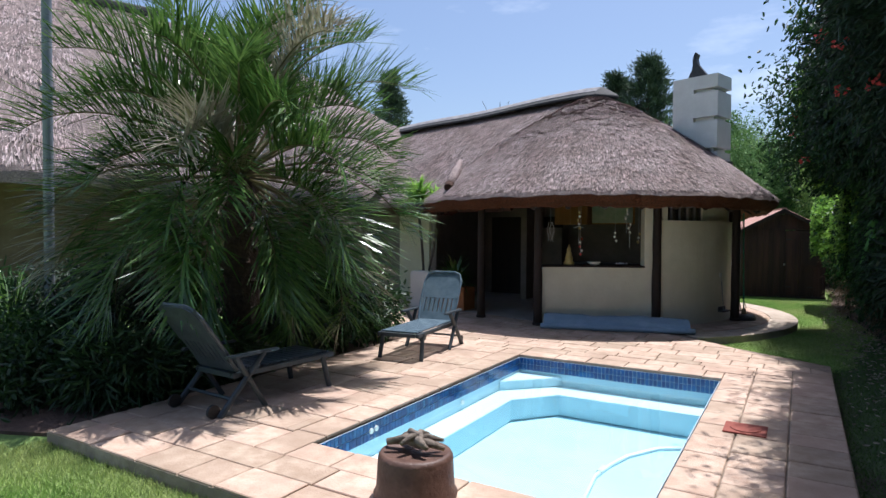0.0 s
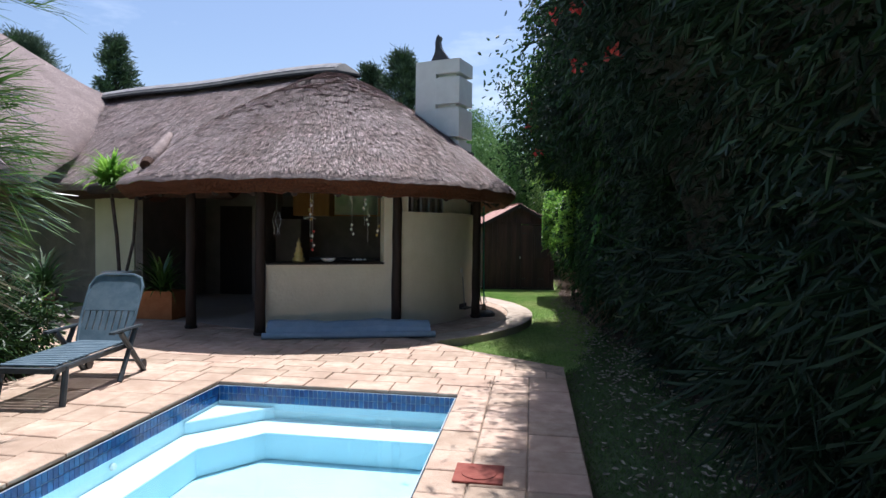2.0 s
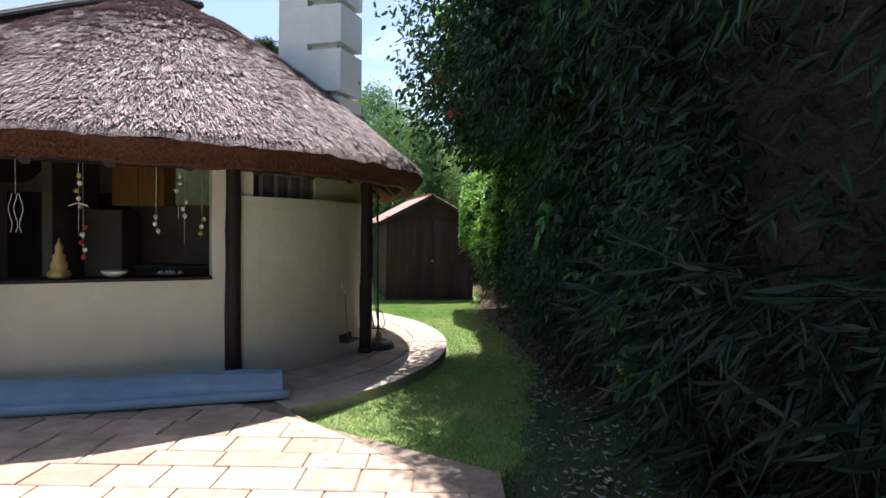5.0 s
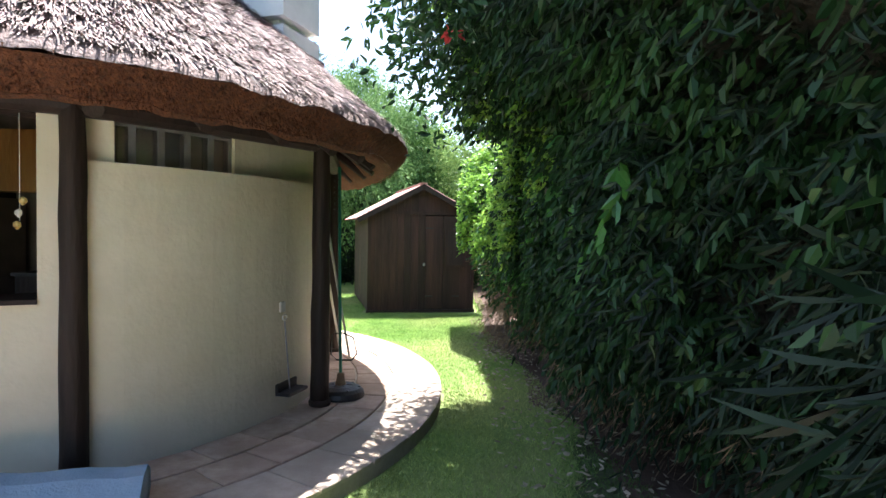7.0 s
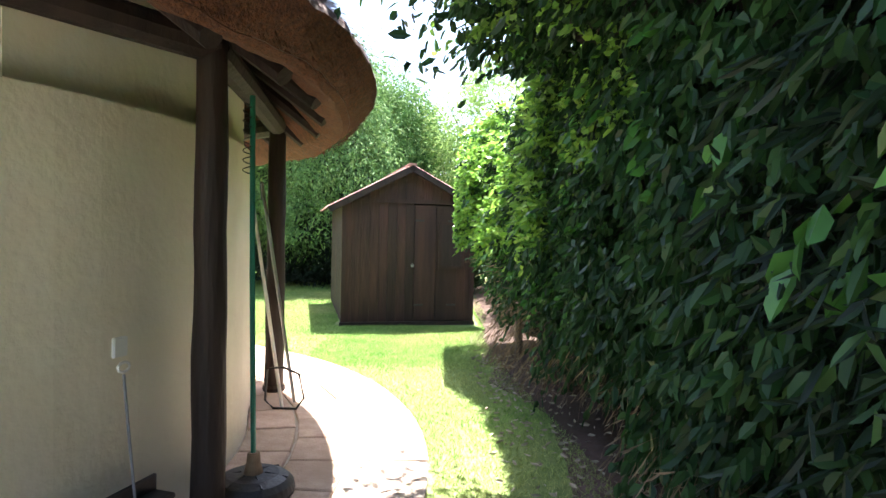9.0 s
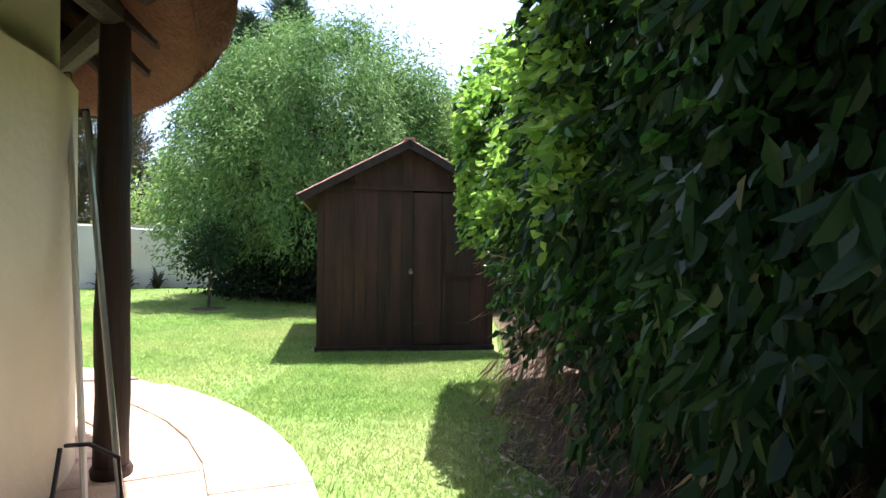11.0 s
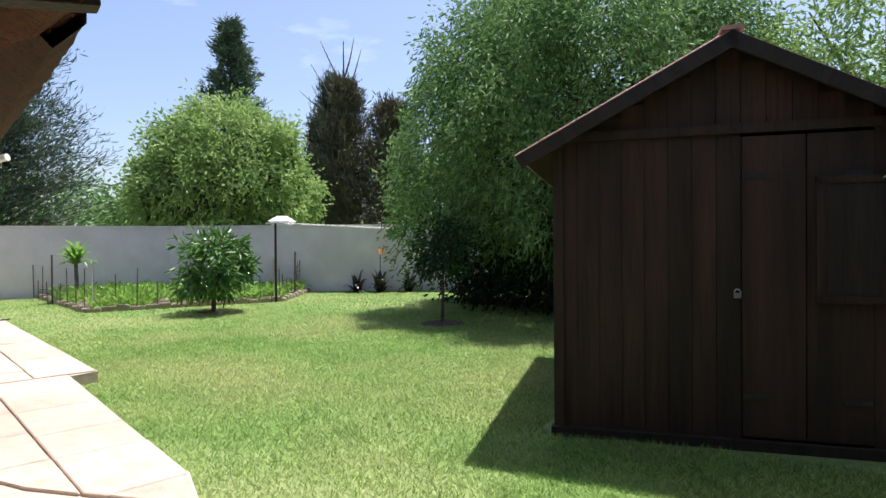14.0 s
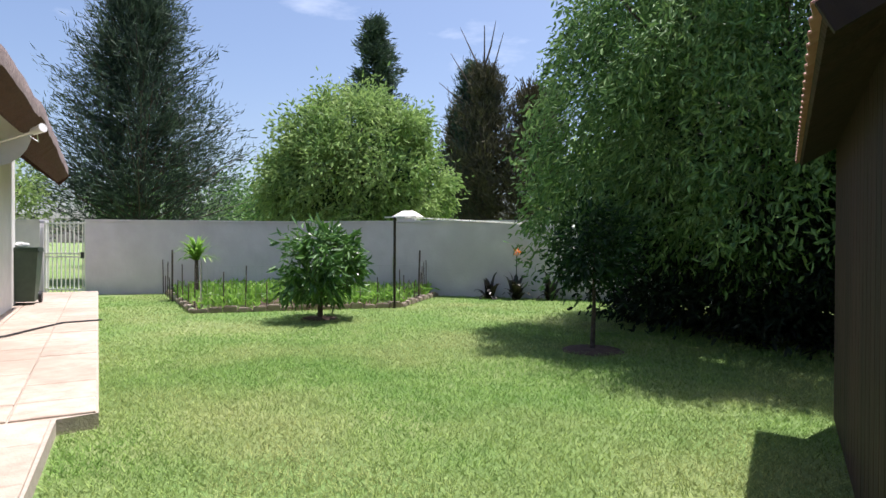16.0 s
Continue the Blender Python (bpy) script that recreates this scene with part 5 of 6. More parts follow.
for k in range(nf):
    a = k * 2.39996 + pr.uniform(-0.15, 0.15)
    rise = (1 - k / nf)
    elev = radians(84 - 124 * (k / nf) ** 0.95)
    L = pr.uniform(1.85, 2.45)
    pts = []
    p = np.array([0.08 * math.cos(a), 0.08 * math.sin(a), 2.36 + 0.18 * rise])
    e = elev
    steps = 14
    for i in range(steps + 1):
        pts.append(p.copy())
        p = p + L / steps * np.array([math.cos(a) * math.cos(e), math.sin(a) * math.cos(e), math.sin(e)])
        e -= radians(1.5 + 10.5 * (i / steps) ** 1.2)
    pts = np.array(pts)
    fr = part("frond_stalk", tube([tuple(q) for q in pts], [0.022 - 0.0013 * i for i in range(steps + 1)], 5), M["palm_stalk"], palm)
    nl = 76
    u = np.linspace(0.30, 1, nl)
    ii = u * steps
    i0 = np.clip(ii.astype(int), 0, steps - 1)
    f = (ii - i0)[:, None]
    base = pts[i0] * (1 - f) + pts[i0 + 1] * f
    tan = pts[i0 + 1] - pts[i0]
    tan /= np.linalg.norm(tan, axis=1)[:, None]
    side = np.array([-math.sin(a), math.cos(a), 0])
    upv = np.cross(tan, side)
    upv *= np.sign(upv[:, 2:3] + 1e-6)
    vs = []
    for sgn in (-1, 1):
        ll = (0.52 * np.sin(np.clip(u * 0.98, 0, 1) * math.pi * 0.93) ** 0.6 + 0.17)[:, None] * pr.uniform(0.8, 1.15, (nl, 1))
        d = tan * 0.75 + side * sgn * 0.5 + upv * pr.uniform(0.15, 0.95, (nl, 1)) + pr.normal(0, 0.14, (nl, 3))
        d /= np.linalg.norm(d, axis=1)[:, None]
        wv = np.cross(d, upv)
        wv /= np.linalg.norm(wv, axis=1)[:, None]
        w = 0.0105
        mid = base + d * ll * 0.5
        tip = base + d * ll - np.array([0, 0, 1]) * ll * pr.uniform(0.0, 0.22, (nl, 1))
        vs.append(np.stack([base - wv * w * 0.6, base + wv * w * 0.6, mid + wv * w, mid - wv * w, mid - wv * w, mid + wv * w, tip + wv * 0.002, tip - wv * 0.002], 1).reshape(-1, 3))
    tagged(fast("frond_leaf", np.concatenate(vs), 4, M["palm"] if k % 9 != 4 else M["palm_old"], fr), kind="stuff")

# ---- soil of the beds ----
poly = [(2.6, -4)] + [(2.6, 18.2)] + [(float(hedge_foot(y)) - 0.12 + 0.12 * math.sin(y * 2.7) + 0.07 * math.sin(y * 7.1), y) for y in np.arange(18.6, -4, -0.5)]
soil_e = part("soil_bed", prism(poly, GZ - 0.02, GZ + 0.008), M["soil"])
tagged(soil_e, "bare brown soil under the hedge", "soil", kind="structure")
tagged(part("soil_bed", prism([(0.78, 18.1), (0.55, 16.4), (1.2, 16.0), (2.6, 18.0), (2.6, 25.5), (0.3, 25.5), (0.75, 21.5)], GZ - 0.02, GZ + 0.012), M["soil"]), "bare brown soil beside the shed", "soil", kind="structure")
poly = [(-5.21, 2.8), (-5.21, 8.4), (-9.6, 9.6), (-9.8, 3.2), (-6.6, 2.2)]
tagged(part("soil_bed", prism(poly, GZ - 0.02, GZ + 0.03), M["soil"]), "brown soil of the bed round the palm", "soil", kind="structure")
BED = [(-16.3, 23.05), (-11.25, 21.45), (-9.45, 24.6), (-10.7, 26.9), (-13.8, 25.0)]
tagged(part("soil_bed", prism(BED, GZ - 0.02, GZ + 0.02), M["soil"]), "soil of the vegetable bed by the wall", "soil", kind="structure")
for (x, y, r) in ((-4.6, 23.0, 0.35), (-9.15, 22.55, 0.3)):
    tagged(part("soil_ring", lathe([(r, GZ), (r * 0.9, GZ + 0.02), (r * 0.3, GZ + 0.035)], 20, x, y), M["soil"]), "ring of bare soil round a young tree", "soil", kind="structure")

# ---- lawn ----
grass_patch("grass", -6.6, 1.6, -1.0, 2.64, 42000, lambda x, y: (y > FRONT) | ((x < -5.3) & (y > 2.4)), 0.045, 0.004, "fresh green lawn grass at the terrace kerb")
grass_patch("grass", -1.4, 9.0, 1.4, 18.9, 120000, lambda x, y: off_lawn(x, y) | ((y < 12.4) & (x > turf_edge(y) + 0.12 * rng.uniform(0, 1, len(x)))), 0.03, 0.0032, "lawn grass between the curved path and the hedge")
# strip and blades beside the hedge have its shade painted into their colour
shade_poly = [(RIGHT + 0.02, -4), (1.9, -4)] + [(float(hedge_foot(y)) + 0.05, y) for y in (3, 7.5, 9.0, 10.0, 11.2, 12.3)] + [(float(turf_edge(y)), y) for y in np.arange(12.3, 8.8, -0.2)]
tagged(part("shade_turf_sheet", prism(shade_poly, GZ - 0.02, GZ + 0.004), M["shade_turf"]), "turf coloured dark for the shade of the tall hedge", "turf", kind="structure")
grass_patch("grass", 0.38, 1.0, 2.0, 12.4, 56000, lambda x, y: off_lawn(x, y) | ((y > 8.9) & (x < turf_edge(y) - 0.12 * rng.uniform(0, 1, len(x)))), 0.03, 0.004, "lawn grass coloured dark for the hedge's shade beside the terrace", "shade_grass")
grass_patch("grass", -9.5, 16.2, 1.2, 24.5, 400000, lambda x, y: off_lawn(x, y) | ((x > -1.5) & (x < 0.7) & (y > 18.8)) | (rng.uniform(0, 1, len(x)) > np.clip((24.5 - y) / 5, 0, 1) * np.clip((x + 9.5) / 3, 0, 1)), 0.028, 0.0032, "sunlit lawn grass in front of the shed")
grass_patch("grass", -15.5, 17.5, -1.5, 28.5, 190000, lambda x, y: off_lawn(x, y) | ((y > 22) & (x > -2)), 0.028, 0.0048, "sunlit lawn grass of the back garden")

# fallen leaves
n = 2200
y = rng.uniform(3, 17, n)
x = hedge_foot(y) + rng.normal(-0.3, 0.5, n)
ok = (x > 0.45) & (x < 2.3)
pts = np.stack([x[ok], y[ok], np.full(ok.sum(), GZ + 0.035)], 1)
tagged(fast("fallen_leaves", leaves(pts, rng.normal(0, 1, (len(pts), 3)) * np.array([1, 1, 0.1]), 0.06, 0.022, droop=0.0, spread=0.1), 4, M["dry_leaf"]), "dry fallen leaves on the grass by the hedge", "leaf litter", kind="stuff")

# ---- sun loungers ----
def lounger(at, turn, label, back, mat_name="plastic_blue"):
    o = thing("sun_lounger", at, label, "sun lounger", "sun loungers by the pool", turn)
    m = M[mat_name]
    bm = bmesh.new()
    for x in (-0.29, 0.25):
        add_box(bm, x, 0.0, 0.30, x + 0.045, 1.25, 0.35, bevel=0.008)
    for yy in (0.0, 1.2):
        add_box(bm, -0.24, yy, 0.302, 0.245, yy + 0.045, 0.348)
    part("seat_frame", bm, M["plastic_dark"], o)
    for k in range(15):
        part("slat", box(-0.25, 0.055 + k * 0.077, 0.352, 0.25, 0.117 + k * 0.077, 0.368, bevel=0.004), m, o)
    # backrest with a rounded top and slots
    c, s = math.cos(radians(back)), math.sin(radians(back))
    mb = Matrix.Translation((0, 1.2, 0.36)) @ Matrix.Rotation(radians(back), 4, 'X')
    bm = bmesh.new()
    outline = [(-0.26, 0.0), (0.26, 0.0), (0.29, 0.25), (0.29, 0.62), (0.25, 0.72), (0.16, 0.76), (-0.16, 0.76), (-0.25, 0.72), (-0.29, 0.62), (-0.29, 0.25)]
    part("backrest_foot", box(-0.27, 0.0, -0.012, 0.27, 0.12, 0.012, m=mb), m, o)
    for k in range(8):
        xa = -0.265 + k * 0.0685
        part("backrest_slat", box(xa, 0.121, -0.011, xa + 0.051, 0.339, 0.011, m=mb), m, o)
    lo = [bm.verts.new((x, yy, -0.013)) for x, yy in [(-0.285, 0.34), (0.285, 0.34)] + outline[3:-1]]
    hi = [bm.verts.new((v.co.x, v.co.y, 0.013)) for v in lo]
    bm.faces.new(hi)
    bm.faces.new(lo[::-1])
    for i in range(len(lo)):
        bm.faces.new((lo[i], lo[(i + 1) % len(lo)], hi[(i + 1) % len(lo)], hi[i]))
    bmesh.ops.transform(bm, matrix=mb, verts=bm.verts)
    part("backrest", bm, m, o)
    rim = [mb @ Vector((x, yy, 0.014)) for x, yy in outline[1:]] + [mb @ Vector((-0.26, 0, 0.014))]
    part("backrest_rim", tube(rim, 0.016, 6), m, o)
    for x in (-0.33, 0.33):
        part("front_leg", tube([(x * 0.85, 0.16, 0.33), (x * 0.9, 0.08, 0.0)], 0.028, 8), M["plastic_dark"], o)
        part("rear_leg", tube([(x, 0.95, 0.50), (x, 1.42, 0.0)], 0.028, 8), M["plastic_dark"], o)
        part("rear_leg", tube([(x, 1.25, 0.50), (x, 0.93, 0.0)], 0.026, 8), M["plastic_dark"], o)
        bm = bmesh.new()
        add_box(bm, x - 0.035, 0.78, 0.50, x + 0.035, 1.36, 0.525, bevel=0.01)
        part("armrest", bm, M["plastic_dark"], o)
        bm = bmesh.new()
        bmesh.ops.create_cone(bm, cap_ends=True, segments=16, radius1=0.06, radius2=0.06, depth=0.03, matrix=pose(x * 0.9, 1.46, 0.06, 0, 90, 0))
        part("wheel", bm, M["black"], o)
    part("rear_bar", tube([(-0.33, 1.3, 0.14), (0.33, 1.3, 0.14)], 0.015, 6), M["plastic_dark"], o)
    return o


lounger((-4.32, 6.3, 0), 8, "faded blue plastic sun lounger with raised backrest on the terrace", 62)
lounger((-4.5, 5.0, 0), 176, "blue plastic sun lounger coloured darker for the palm's shade", 54, "plastic_shaded")

# ---- pot with driftwood ----
pot = thing("upturned_pot", (-1.98, 3.18, 0), "brown glazed pot standing upside down at the pool edge", "pot")
part("body", lathe([(0.255, 0.0), (0.26, 0.03), (0.248, 0.045), (0.243, 0.06), (0.232, 0.25), (0.22, 0.272), (0.20, 0.28), (0.19, 0.273), (0.05, 0.27)], 40), M["brown_pot"], pot, smooth=True)
wood = thing("driftwood", (-1.98, 3.18, 0.283), "gnarled grey driftwood lying on the upturned pot", "driftwood")
random.seed(4)
for (a, L, z, r) in ((10, 0.19, 0.03, 0.03), (35, 0.17, 0.055, 0.024), (-30, 0.15, 0.05, 0.028), (80, 0.12, 0.07, 0.02), (150, 0.1, 0.08, 0.018)):
    c, s = math.cos(radians(a)), math.sin(radians(a))
    pts = [(-c * L + random.uniform(-.01, .01), -s * L, z - 0.005), (-c * L * 0.4, -s * L * 0.4 + 0.02, z + 0.02), (0.02, 0.0, z + 0.012), (c * L * 0.5, s * L * 0.5 - 0.02, z + 0.03), (c * L, s * L, z)]
    part("branch", tube(pts, [r * 0.7, r, r * 1.15, r * 0.95, r * 0.5], 8), M["driftwood"], wood, smooth=True)

# ---- drain cover, pool cleaner hose ----
dr = thing("drain_cover", (-0.33, 5.63, 0.006), "red painted square cover set in the terrace", "drain cover")
part("frame", box(-0.16, -0.15, -0.004, 0.16, 0.15, 0.008, bevel=0.003), M["red_paint"], dr)
part("lid", lathe([(0.115, 0.009), (0.115, 0.014), (0.10, 0.016)], 24), M["red_paint"], dr)
hs = thing("pool_hose", (0, 0, 0), "ribbed pale blue cleaner hose lying in the pool", "hose")
part("tube", tube([(-0.74, 5.42, -0.17), (-0.95, 5.25, -0.16), (-1.12, 4.95, -0.16), (-1.2, 4.7, -0.17), (-1.25, 4.5, -0.19), (-1.27, 4.1, -0.35), (-1.4, 3.9, -0.8), (-1.7, 4.1, -1.18)], 0.019, 8), M["pool_step"], hs, smooth=True)
part("coupling", tube([(-1.24, 4.56, -0.185), (-1.235, 4.66, -0.175)], 0.027, 10), M["ceramic"], hs)

# ---- pool cover rolled along the servery ----
cov = thing("pool_cover", (-3.72, 9.78, 0), "pale blue bubble pool cover rolled up along the servery wall", "pool cover", turn=17.5)
bm = bmesh.new()
rows = []
for k in range(25):
    x = 2.36 * k / 24
    wv = 0.012 * math.sin(x * 5) + 0.008 * math.sin(x * 13)
    prof = [(0.0, 0.0), (0.30, 0.0), (0.37, 0.06 + wv), (0.36, 0.15), (0.28, 0.215 + wv), (0.15, 0.205 + wv), (0.04, 0.14 + wv), (-0.01, 0.06)]
    rows.append([Vector((x, y, z + 0.003)) for y, z in prof])
bm = loft(rows, True)
bm.faces.new(list(bm.verts)[:8][::-1])
bm.faces.new(list(bm.verts)[-8:])
part("roll", bm, M["cover"], cov, smooth=False)
part("front_roll", tube([(-0.05 + 2.47 * k / 10, -0.06 + 0.008 * math.sin(k), 0.048) for k in range(11)], 0.046, 12), M["cover"], cov, smooth=True)

# ---- things at the curved wall ----
umb = thing("parasol_base", (-0.87, 12.83, 0), "round black plastic parasol base with a beige socket", "parasol base")
part("disc", lathe([(0.205, 0.0), (0.21, 0.02), (0.202, 0.055), (0.175, 0.08), (0.13, 0.10), (0.05, 0.105)], 36), M["black"], umb, smooth=False)
part("socket", lathe([(0.05, 0.10), (0.035, 0.16), (0.032, 0.20), (0.028, 0.21)], 20), M["dry_grass"], umb)
for k in range(6):
    a = radians(60 * k)
    part("rib", tube([(0.06 * math.cos(a), 0.06 * math.sin(a), 0.106), (0.175 * math.cos(a), 0.175 * math.sin(a), 0.083)], 0.006, 5), M["black"], umb)
gp = thing("green_pole", (-0.87, 12.83, 0.12), "thin green coated pole standing in the parasol base", "pole")
part("tube", tube([(0, 0, 0), (-0.02, 0.0, 1.0), (-0.03, 0.0, 1.9)], 0.014, 8), M["green_pole"], gp)
part("spring", tube([(-0.05 + 0.025 * math.cos(k * 0.7), 0.025 * math.sin(k * 0.7), 1.5 + k * 0.0055) for k in range(70)], 0.003, 4, False), M["black"], gp)
for i, (x0_, y0_, x1_, y1_, zt) in enumerate(((-1.10, 14.28, -1.56, 14.80, 1.92), (-1.04, 14.42, -1.40, 14.70, 1.72))):
    pn = thing("pool_pole", (0, 0, 0), "long white aluminium pool pole leaning by the timber post" if i == 0 else "grey net pole leaning beside the white pool pole", "pole")
    part("tube", tube([(x0_, y0_, 0.0), (x1_, y1_, zt)], 0.014, 8), M["ceramic"] if i == 0 else M["steel"], pn)
    part("grip", tube([(x1_ + 0.005, y1_ + 0.025, zt - 0.14), (x1_, y1_, zt + 0.002)], 0.018, 8), M["black"], pn)
rk = thing("landing_net", (-1.1, 14.3, 0.0), "black wire landing net leaning at the timber post", "net")
part("hoop", tube([(-0.12, 0, 0.28), (-0.12, -0.05, 0.06), (-0.05, -0.08, 0.01), (0.12, -0.08, 0.01), (0.17, -0.05, 0.08), (0.12, 0.0, 0.25), (0.0, 0.0, 0.30), (-0.1, 0, 0.29)], 0.009, 6), M["black"], rk, smooth=True)
sw = thing("dustpan", (-1.19, 12.22, 0), "black long-handled dustpan hanging on the plaster wall", "dustpan", turn=-17)
bm = box(-0.01, -0.14, 0.20, 0.11, 0.14, 0.225, bevel=0.006)
add_box(bm, -0.012, -0.145, 0.20, 0.006, 0.145, 0.29, bevel=0.004)
part("pan", bm, M["black"], sw)
part("handle", tube([(0.03, 0.0, 0.22), (0.015, -0.02, 0.5), (0.0, -0.035, 0.76)], 0.006, 6), M["grey_metal"], sw)
part("grip_ring", tube([(0.0, -0.035 + 0.03 * math.cos(t), 0.79 + 0.02 * math.sin(t)) for t in [2 * math.pi * k / 12 for k in range(13)]], 0.006, 6), M["ceramic"], sw)
part("wall_hook", box(-0.03, -0.07, 0.83, -0.012, 0.0, 0.91, bevel=0.004), M["ceramic"], sw)
cb = thing("wall_cable", (0, 0, 0), "thin black cable sagging along the upper wall", "cable")
part("cable", tube([(CEN.x + 2.70 * math.cos(radians(a)), CEN.y + 2.70 * math.sin(radians(a)), 2.32 - 0.10 * math.sin(math.pi * (a + 22) / 40)) for a in range(-22, 19, 3)], 0.005, 5), M["black"], cb)

# ---- on the servery counter ----
CD = (SR - SL).normalized()
CN = Vector((-CD.y, CD.x))


def on_counter(f, back=0.12):
    p = SL.lerp(SR, f) + CN * back
    return (p.x, p.y, 1.052)


st = thing("garden_statue", on_counter(0.27), "small golden seated statue standing on the servery counter", "statue")
bm = lathe([(0.085, 0.0), (0.10, 0.03), (0.095, 0.06), (0.06, 0.08), (0.075, 0.12), (0.05, 0.17), (0.055, 0.21), (0.03, 0.235), (0.036, 0.27), (0.032, 0.30), (0.012, 0.33), (0.008, 0.37)], 18)
part("statue", bm, M["gold"], st, smooth=True)
bowl = thing("bowl", on_counter(0.52), "white ceramic bowl on the servery counter", "bowl")
part("bowl", lathe([(0.05, 0.0), (0.09, 0.02), (0.118, 0.055), (0.12, 0.065), (0.112, 0.062), (0.08, 0.028), (0.01, 0.02)], 28), M["ceramic"], bowl, smooth=True)
pl = thing("shell_dish", on_counter(0.78), "dark dish of pale shells on the servery counter", "dish")
part("dish", lathe([(0.08, 0.0), (0.14, 0.02), (0.15, 0.03), (0.14, 0.028), (0.02, 0.012)], 24), M["black"], pl)
for k in range(9):
    a = k * 2.4
    r = 0.02 + 0.011 * k
    part("shell", lathe([(0.022, 0.02), (0.026, 0.032), (0.012, 0.05), (0.003, 0.056)], 8, r * math.cos(a), r * math.sin(a)), M["ceramic"], pl)
for i, (f, z0_, cl) in enumerate(((0.38, 1.25, "red_flower"), (0.36, 1.42, "gold"), (0.72, 1.5, "ceramic"), (0.86, 1.35, "ceramic"), (0.95, 1.48, "gold"), (0.83, 1.6, "ceramic"))):
    x_, y_, _z = on_counter(f, 0.06)
    mob = thing("hanging_mobile", (x_, y_, 0), ("red and gold" if i < 2 else "white") + " shell mobile hanging in the servery opening", "mobile", "mobiles in the servery")
    part("cord", tube([(0, 0, z0_ + 0.02), (0, 0, 2.12)], 0.0025, 4), M["ceramic"], mob)
    for k in range(5 if i < 2 else 3):
        zz = z0_ + 0.07 * k + 0.3 * (i % 2)
        part("bead", lathe([(0.004, zz - 0.03), (0.022, zz - 0.01), (0.02, zz + 0.01), (0.004, zz + 0.02)], 8, 0.02 * math.sin(k * 2 + i), 0), M["ceramic"] if k % 2 else M[cl], mob)
    if i == 1:
        part("cross_arm", tube([(-0.09, 0, 1.72), (0, 0, 1.75), (0.09, 0, 1.72)], 0.006, 5), M["ceramic"], mob)
squig = thing("wall_ornament", (-3.90, 10.42, 1.47), "three white wavy metal strips hanging in the servery opening", "wall ornament")
for j in range(3):
    part("strip", tube([(j * 0.05 + 0.018 * math.sin(k * 1.1 + (math.pi if j == 2 else 0)), 0, 0.05 * k) for k in range(8)], 0.0035, 5), M["ceramic"], squig)
part("cord", tube([(0.05, 0, 0.34), (0.05, 0, 0.66)], 0.0025, 4), M["ceramic"], squig)

# ---- planters ----
def blades(parent, count, length, width, m, z, spread=1.0, seed=1, up=1.0, name="foliage"):
    r = np.random.default_rng(seed)
    vs = []
    for k in range(count):
        a = r.uniform(0, 2 * math.pi)
        e = radians(r.uniform(15, 85)) * up
        L = length * r.uniform(0.7, 1.15)
        p = np.array([0, 0, z]) + r.normal(0, 0.02, 3)
        s = np.array([-math.sin(a), math.cos(a), 0])
        pts = [p]
        for i in range(4):
            p = p + L / 4 * np.array([math.cos(a) * math.cos(e) * spread, math.sin(a) * math.cos(e) * spread, math.sin(e)])
            e -= radians(9 + 10 * i * r.uniform(0.5, 1.2))
            pts.append(p)
        ws = [width * 0.6, width, width * 0.9, width * 0.55, 0.001]
        for i in range(4):
            vs += [pts[i] - s * ws[i], pts[i] + s * ws[i], pts[i + 1] + s * ws[i + 1], pts[i + 1] - s * ws[i + 1]]
    return tagged(fast(name, np.array(vs), 4, M[m], parent), kind="stuff")


pbx = thing("planter_box", (-6.25, 11.2, 0.012), "square terracotta planter with spiky leaves at the thatched porch", "planter")
bm = bmesh.new()
for (a, b, c, d) in ((-0.32, -0.24, 0.32, -0.20), (-0.32, 0.20, 0.32, 0.24), (-0.32, -0.2, -0.28, 0.2), (0.28, -0.2, 0.32, 0.2)):
    add_box(bm, a, b, 0, c, d, 0.46)
add_box(bm, -0.34, -0.26, 0.43, 0.34, -0.235, 0.47)
part("box", bm, M["terracotta"], pbx)
part("soil", box(-0.28, -0.2, 0.02, 0.28, 0.2, 0.40), M["soil"], pbx)
blades(pbx, 130, 0.85, 0.019, "palm", 0.45, 1.0, 3)
pw = thing("planter_pot", (-7.1, 11.3, 0.0), "white square pot with a tall dracaena on the porch", "planter")
part("pot", box(-0.24, -0.24, 0, 0.24, 0.24, 0.78, bevel=0.02), M["white"], pw)
part("stem", tube([(-0.04, 0, 0.78), (-0.10, 0.02, 1.4), (-0.2, 0.0, 2.28)], 0.03, 8), M["bark"], pw)
part("stem", tube([(0.1, 0, 0.78), (0.22, 0.02, 1.3), (0.30, 0.0, 2.2)], 0.025, 8), M["bark"], pw)
main_tuft = blades(pw, 170, 0.72, 0.032, "lime_leaf", 2.25, 1.0, 4)
main_tuft.location = (-0.2, 0, 0)
crown_tuft = blades(pw, 110, 0.65, 0.03, "lime_leaf", 2.2, 1.0, 5)
crown_tuft.location = (0.3, 0, 0)
pk = thing("planter_pot", (-8.0, 10.6, 0.0), "dark glazed pot with strap leaves on the porch", "planter")
part("pot", lathe([(0.16, 0), (0.22, 0.25), (0.24, 0.42), (0.22, 0.43), (0.19, 0.38), (0.02, 0.38)], 24), M["brown_pot"], pk, smooth=True)
blades(pk, 110, 0.9, 0.022, "under_leaf", 0.42, 1.0, 6)

